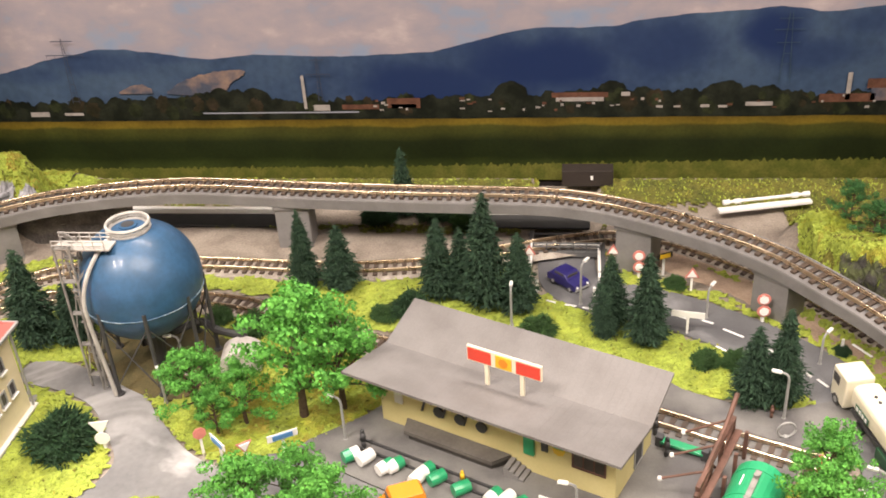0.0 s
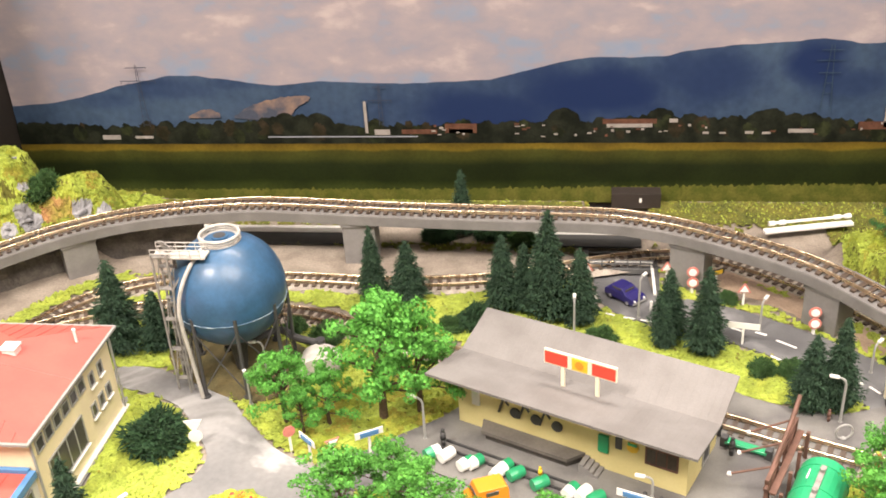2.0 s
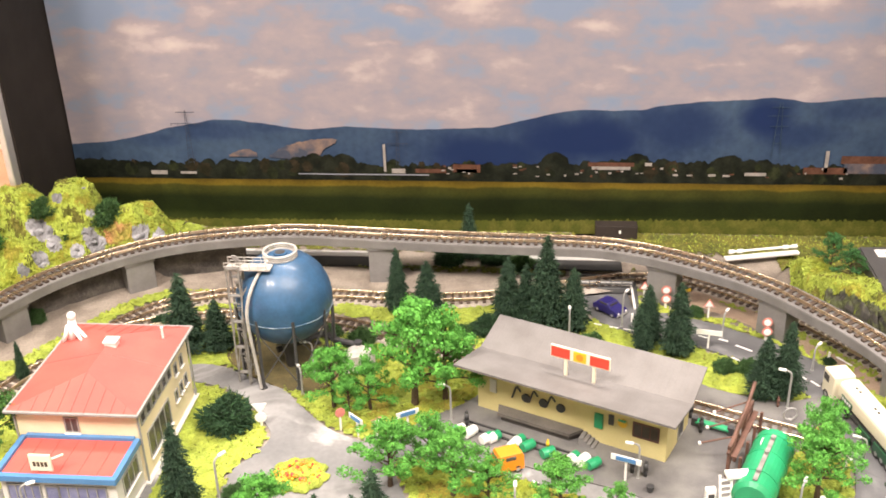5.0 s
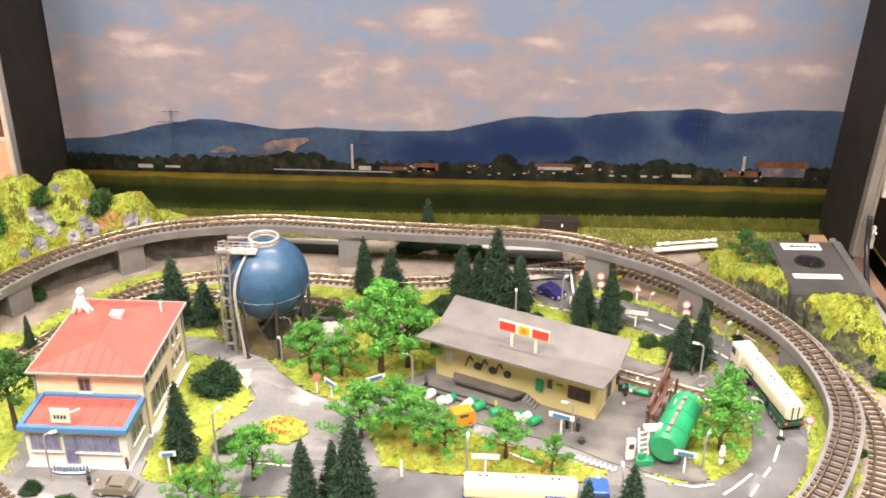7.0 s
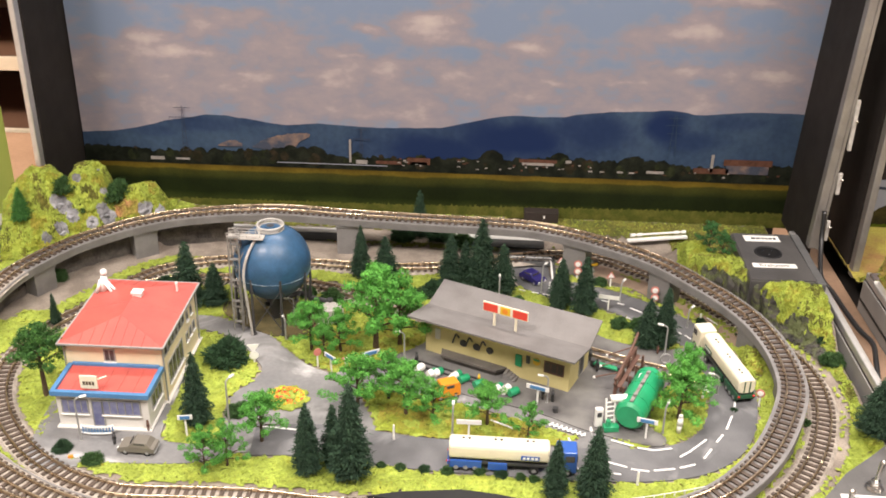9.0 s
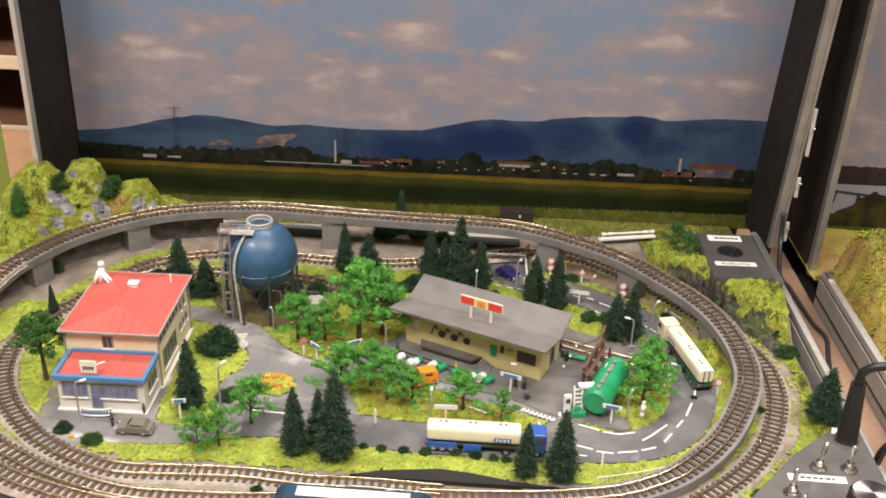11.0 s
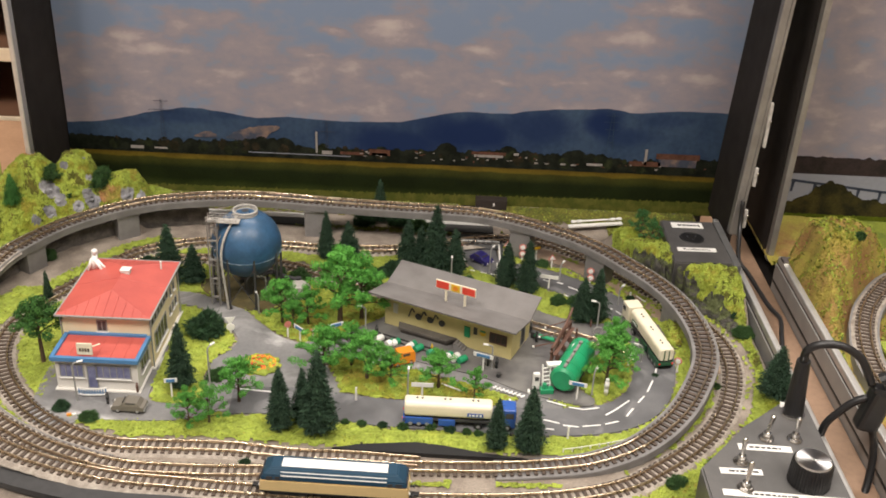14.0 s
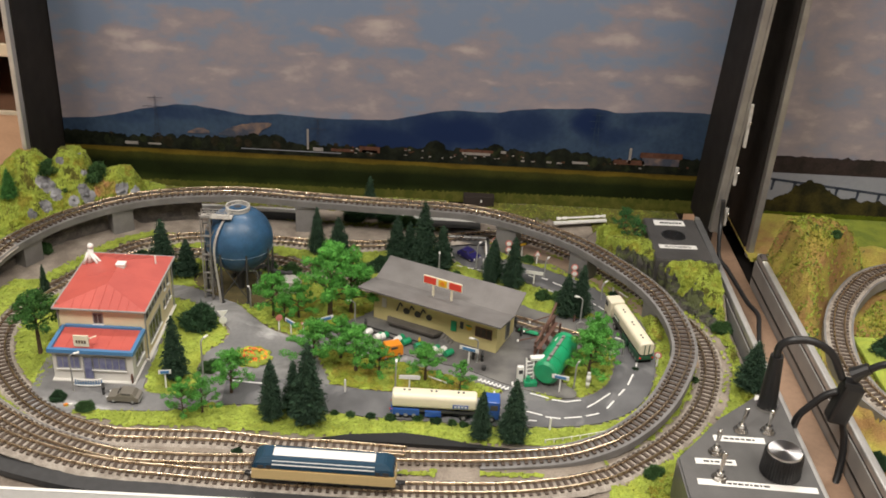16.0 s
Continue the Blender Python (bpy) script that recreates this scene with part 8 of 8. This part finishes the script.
# plug, splitter and cables
pl = thing("power_plug", 157, 157, 25.0, 0, "black power plug standing in the panel socket", "plug")
bm = bmesh.new()
rod(bm, (0, 0, 0), (0, 0, 1.6), 6.0, 6.0, 20)
part("socket_ring", bm, M_CHROME, pl)
bm = bmesh.new()
rod(bm, (0, 0, 1.6), (-0.6, -0.4, 13), 5.0, 4.6, 18)
rod(bm, (-0.6, -0.4, 13), (-1.5, -1.2, 34), 4.5, 3.4, 16)
part("grip", bm, M_BLACK, pl)
cable = tagged(part("cable", (lambda b: (tube(b, spline([(155.4, 155.7, 58), (155, 154, 66), (160, 152, 71), (170, 150, 72), (180, 149, 66), (186, 148, 56), (188, 147, 52)], 1.5), 2.1, 8), b)[1])(bmesh.new()), M_BLACK, smooth=True), "thick black cable arching from the plug", "cable")
sp = thing("cable_splitter", 192, 147, 38, 0, "black cable splitter block hanging over the case edge", "splitter")
bm = bmesh.new()
box(bm, 0, 0, 0, 11, 9, 24, 2.0, m=Matrix.Rotation(radians(12), 4, "Y"))
box(bm, -2, 0, 12, 9, 7.5, 3, 1.0, m=Matrix.Rotation(radians(12), 4, "Y"))
part("block", bm, M_BLACK, sp)
bm = bmesh.new()
rod(bm, (0.5, 0, 17), (7, -2, 23), 4.2, 3.0, 12)
part("socket", bm, M_BLACK, sp)
for pts, lab in (([(198.5, 145, 60), (206, 142, 66), (222, 136, 70), (245, 125, 66), (270, 105, 40)], "black cable leading to the second case"), ([(188, 148, 44), (182, 149, 40), (176, 150, 32), (172, 151, 24), (171, 152, 10)], "black cable dipping into the case gap"),
                 ([(194, 147, 26), (197, 146, 15), (197.5, 143, 2), (194, 136, -10), (187, 126, -18), (179, 118, -21.5)], "black cable hanging into the gap between the cases"), ([(181, 378, 44), (180.5, 372, 26), (177.5, 352, 12), (182, 342, 7), (186, 326, 3), (188, 305, 2.5), (191, 290, 2.5), (187, 272, 2.5), (183, 255, 1.5)], "dark cable running down the hinge gap")):
    bm = bmesh.new()
    tube(bm, spline(pts, 2.0), 1.5 if "hinge" in lab else 2.0, 8)
    tagged(part("cable", bm, M_BLACK, smooth=True), lab, "cable")
for z in (30, 62, 100):
    hg = thing("lid_hinge", 184.5 + 0.044 * (z - 15), 379.5, z, 0, "small chrome hinge fitting on the lid edge", "hinge", "lid fittings")
    # pale grey plate colour stands for the bright highlight on the chrome
    bm = bmesh.new()
    box(bm, 0, 0, 0, 2.4, 2.4, 14 if z < 100 else 32, 0.6)
    part("plate", bm, M_PALEGREY, hg)
    bm = bmesh.new()
    ball(bm, (0.8, -1.8, 3), 1.0, 2)
    part("rivet", bm, M_CHROME, hg)

bm = bmesh.new()
box(bm, 211.0, 344.5, 18.2, 13, 2.0, 1.4, 0.4)
box(bm, 205.2, 340.5, 18.2, 4.6, 9, 1.6, 0.7)
part("latch", bm, M_CHROME, case_far, "chrome latch pin on the rim corner")

# ---- second case: hill and track ----
HX0, HX1, HY0, HY1 = 206.0, 460.0, 76.0, 446.0
hv, hf = [], []
nx, ny = 128, 186
def far_z(x, y):
    """A blocky mossy hill along the case edge, steep to the track."""
    top = float(np.interp(y, (235, 262, 290, 312, 328, 345, 356, 368), (3, 13, 29, 43, 51, 50, 28, 3)))
    right = float(np.interp(y, (240, 272, 300, 335, 350, 366), (222, 232, 248, 276, 280, 272)))
    v = Vector((x, y, 0))
    k = min(1.0, max(0.0, (right + 5 * noise.noise(v * 0.08) - x) / 13 + 0.5))
    z = top * ease(k) * (0.2 + 0.8 * ease((x - 206 + 4 * noise.noise(v * 0.1)) / 15)) * (1 - 0.3 * ease((x - 236) / 44))
    for mx, my, h, rx, ry in ((296, 372, 12, 22, 16), (214, 225, 7, 9, 30), (232, 170, 6, 10, 30)):
        z += h * math.exp(-(((x - mx) / rx) ** 2 + ((y - my) / ry) ** 2) ** 2)
    z *= (1 + 0.14 * noise.noise(v * 0.06 + Vector((3, 0, 0))) + 0.10 * noise.noise(v * 0.15 + Vector((8, 0, 0))) + 0.03 * noise.noise(v * 0.37))
    cap = 48 + 3 * noise.noise(v * 0.08 + Vector((0, 6, 0)))
    return z if z < cap else cap + 0.25 * (z - cap)


LINE_FAR = spline([(330, 352, 17), (282, 335, 16), (253, 304, 14), (237, 272, 12.5), (229, 236, 11), (231, 205, 10.5), (243, 178, 10), (263, 156, 10)], 2.0)
NEAR_FAR = near(LINE_FAR)
for i in range(nx + 1):
    for j in range(ny + 1):
        x, y = HX0 + (HX1 - HX0) * i / nx, HY0 + (HY1 - HY0) * j / ny
        z = far_z(x, y)
        d = dist(NEAR_FAR, x, y)
        z = z * min(1.0, max(0.12, (d - 8) / 12)) if z > 6 else z
        hv.append((x + 0.6 * noise.noise(Vector((x, y, 0))), y, z + 0.9 * noise.noise(Vector((x * 0.33, y * 0.33, 1)))))
for i in range(nx):
    for j in range(ny):
        a = i * (ny + 1) + j
        hf.append((a, a + ny + 1, a + ny + 2, a + 1))
M_HILLFAR = mat("mossy_flock_hill", (0.38, 0.33, 0.06), 0.95, col2=(0.30, 0.17, 0.06), scale=42, fine=900, var=0.5, bump=1.0, depth=0.0014)
tagged(raw("ground", hv, hf, M_HILLFAR, smooth=True), "mossy yellow-brown hill and ground of the second layout", "ground", kind="structure")
r = random.Random(77)
for m, lab, share in ((M_TURF, "yellow-green flock flakes on the second hill", 7000), (M_TURF_OLIVE, "olive brown flock flakes on the second hill", 2600), (M_TURF_BROWN, "rusty yellow flock flakes on the second hill", 8000), (M_BUSH_L, "green flock flakes on the second hill", 500)):
    fv, ff = [], []
    for k in range(share):
        x, y = 208.5 + 78 * r.random() ** 1.15, r.uniform(200, 372)
        d = dist(NEAR_FAR, x, y)
        if d < 12:
            continue
        z = far_z(x, y)
        z = z * min(1.0, max(0.12, (d - 8) / 12)) if z > 6 else z
        if noise.noise(Vector((x * 0.09, y * 0.09, share * 0.01))) < -0.15:
            continue
        s, a = r.uniform(0.5, 1.3), r.uniform(0, 6.28)
        c, e = s * math.cos(a), s * math.sin(a)
        n = len(fv)
        fv += [(x - c, y - e, z - 0.4), (x + e, y - c, z + r.uniform(0.2, 1.6)), (x + c, y + e, z + r.uniform(0.2, 1.6))]
        ff.append((n, n + 1, n + 2))
    tagged(raw("flock", fv, ff, m), lab, "grass", kind="stuff")
track(LINE_FAR, "curved track with brown sleepers on the second layout")
bm = bmesh.new()
sweep(bm, LINE_FAR, [(-9, -3.0), (9, -3.0), (9, -11), (-9, -11)])
tagged(part("track_bed", bm, M_CONCRETE), "grey track bed of the second layout", "track bed", kind="structure")
for k, (x, y, w) in enumerate([(262, 250, 22), (275, 230, 26), (215, 140, 14), (243, 322, 8)]):
    place(bushes[k % 2], x, y, w, 50 * k, "dark green flock bush on the second layout", z=far_z(x, y))
tf = bmesh.new()
box(tf, 338, 410, 0.6, 238, 70, 3, 0.6)
tagged(part("grass_patch", tf, mat("lime_flock", (0.20, 0.24, 0.025), 0.95, col2=(0.13, 0.17, 0.02), scale=70, fine=900, var=0.4, bump=1.0, depth=0.0008)), "green flock meadow behind the second hill", "grass", kind="stuff")
tf = bmesh.new()
box(tf, 262, 236, 3.0, 34, 60, 3, 1.0)
tagged(part("grass_patch", tf, M_TURF), "bright green flock patch on the second layout", "grass", kind="stuff")
bm = bmesh.new()
box(bm, 232, 110, 6, 22, 40, 10, 0.8)
tagged(part("paper_card", bm, M_LABEL), "white card lying on the second layout", "card")

# ---- beside the first case: shelf unit, folder and sheet ----
sh = thing("shelf_unit", -520, 760, -780, 0, "brown wooden shelf unit with pale board edges", "shelf")
for z in (560, 690, 742, 811, 880, 960):
    bm = bmesh.new()
    box(bm, 0, 0, z, 420, 180, 12, 1)
    bd = part("shelf_board", bm, M_SHELF, sh)
    bm = bmesh.new()
    box(bm, 0, -91.5, z, 420, 3, 13, 0.8)
    part("edge_band", bm, M_CREAM, bd, "pale edge band")
for x in (-214, 214):
    bm = bmesh.new()
    box(bm, x, 0, 500, 14, 180, 1000, 1)
    part("side_panel", bm, M_SHELF, sh)
bm = bmesh.new()
box(bm, 0, 88, 500, 414, 6, 1000)
part("back_panel", bm, M_SHELF, sh)
fd = thing("folder", -378, 440, -24, 12, "lime green folder standing beside the case", "folder")
bm = bmesh.new()
box(bm, 0, 0, 42, 5, 70, 84, 1)
part("cover", bm, mat("lime_green_card", (0.45, 0.62, 0.12), 0.6, scale=30, fine=500, var=0.05, bump=0.05), fd)
bm = bmesh.new()
box(bm, -20, -40, 0.6, 60, 90, 1.0, 0.2)
tagged(part("paper_sheet", bm, M_LABEL, at=at(-350, 420, -24)), "white sheet of paper on the table", "paper")
bm = bmesh.new()
box(bm, 0, 0, 0, 560, 34, 1.2, 0.3)
tagged(part("white_strip", bm, M_LABEL, at=at(-150, 62, 14.5)), "white paper strip along the front rim", "strip")
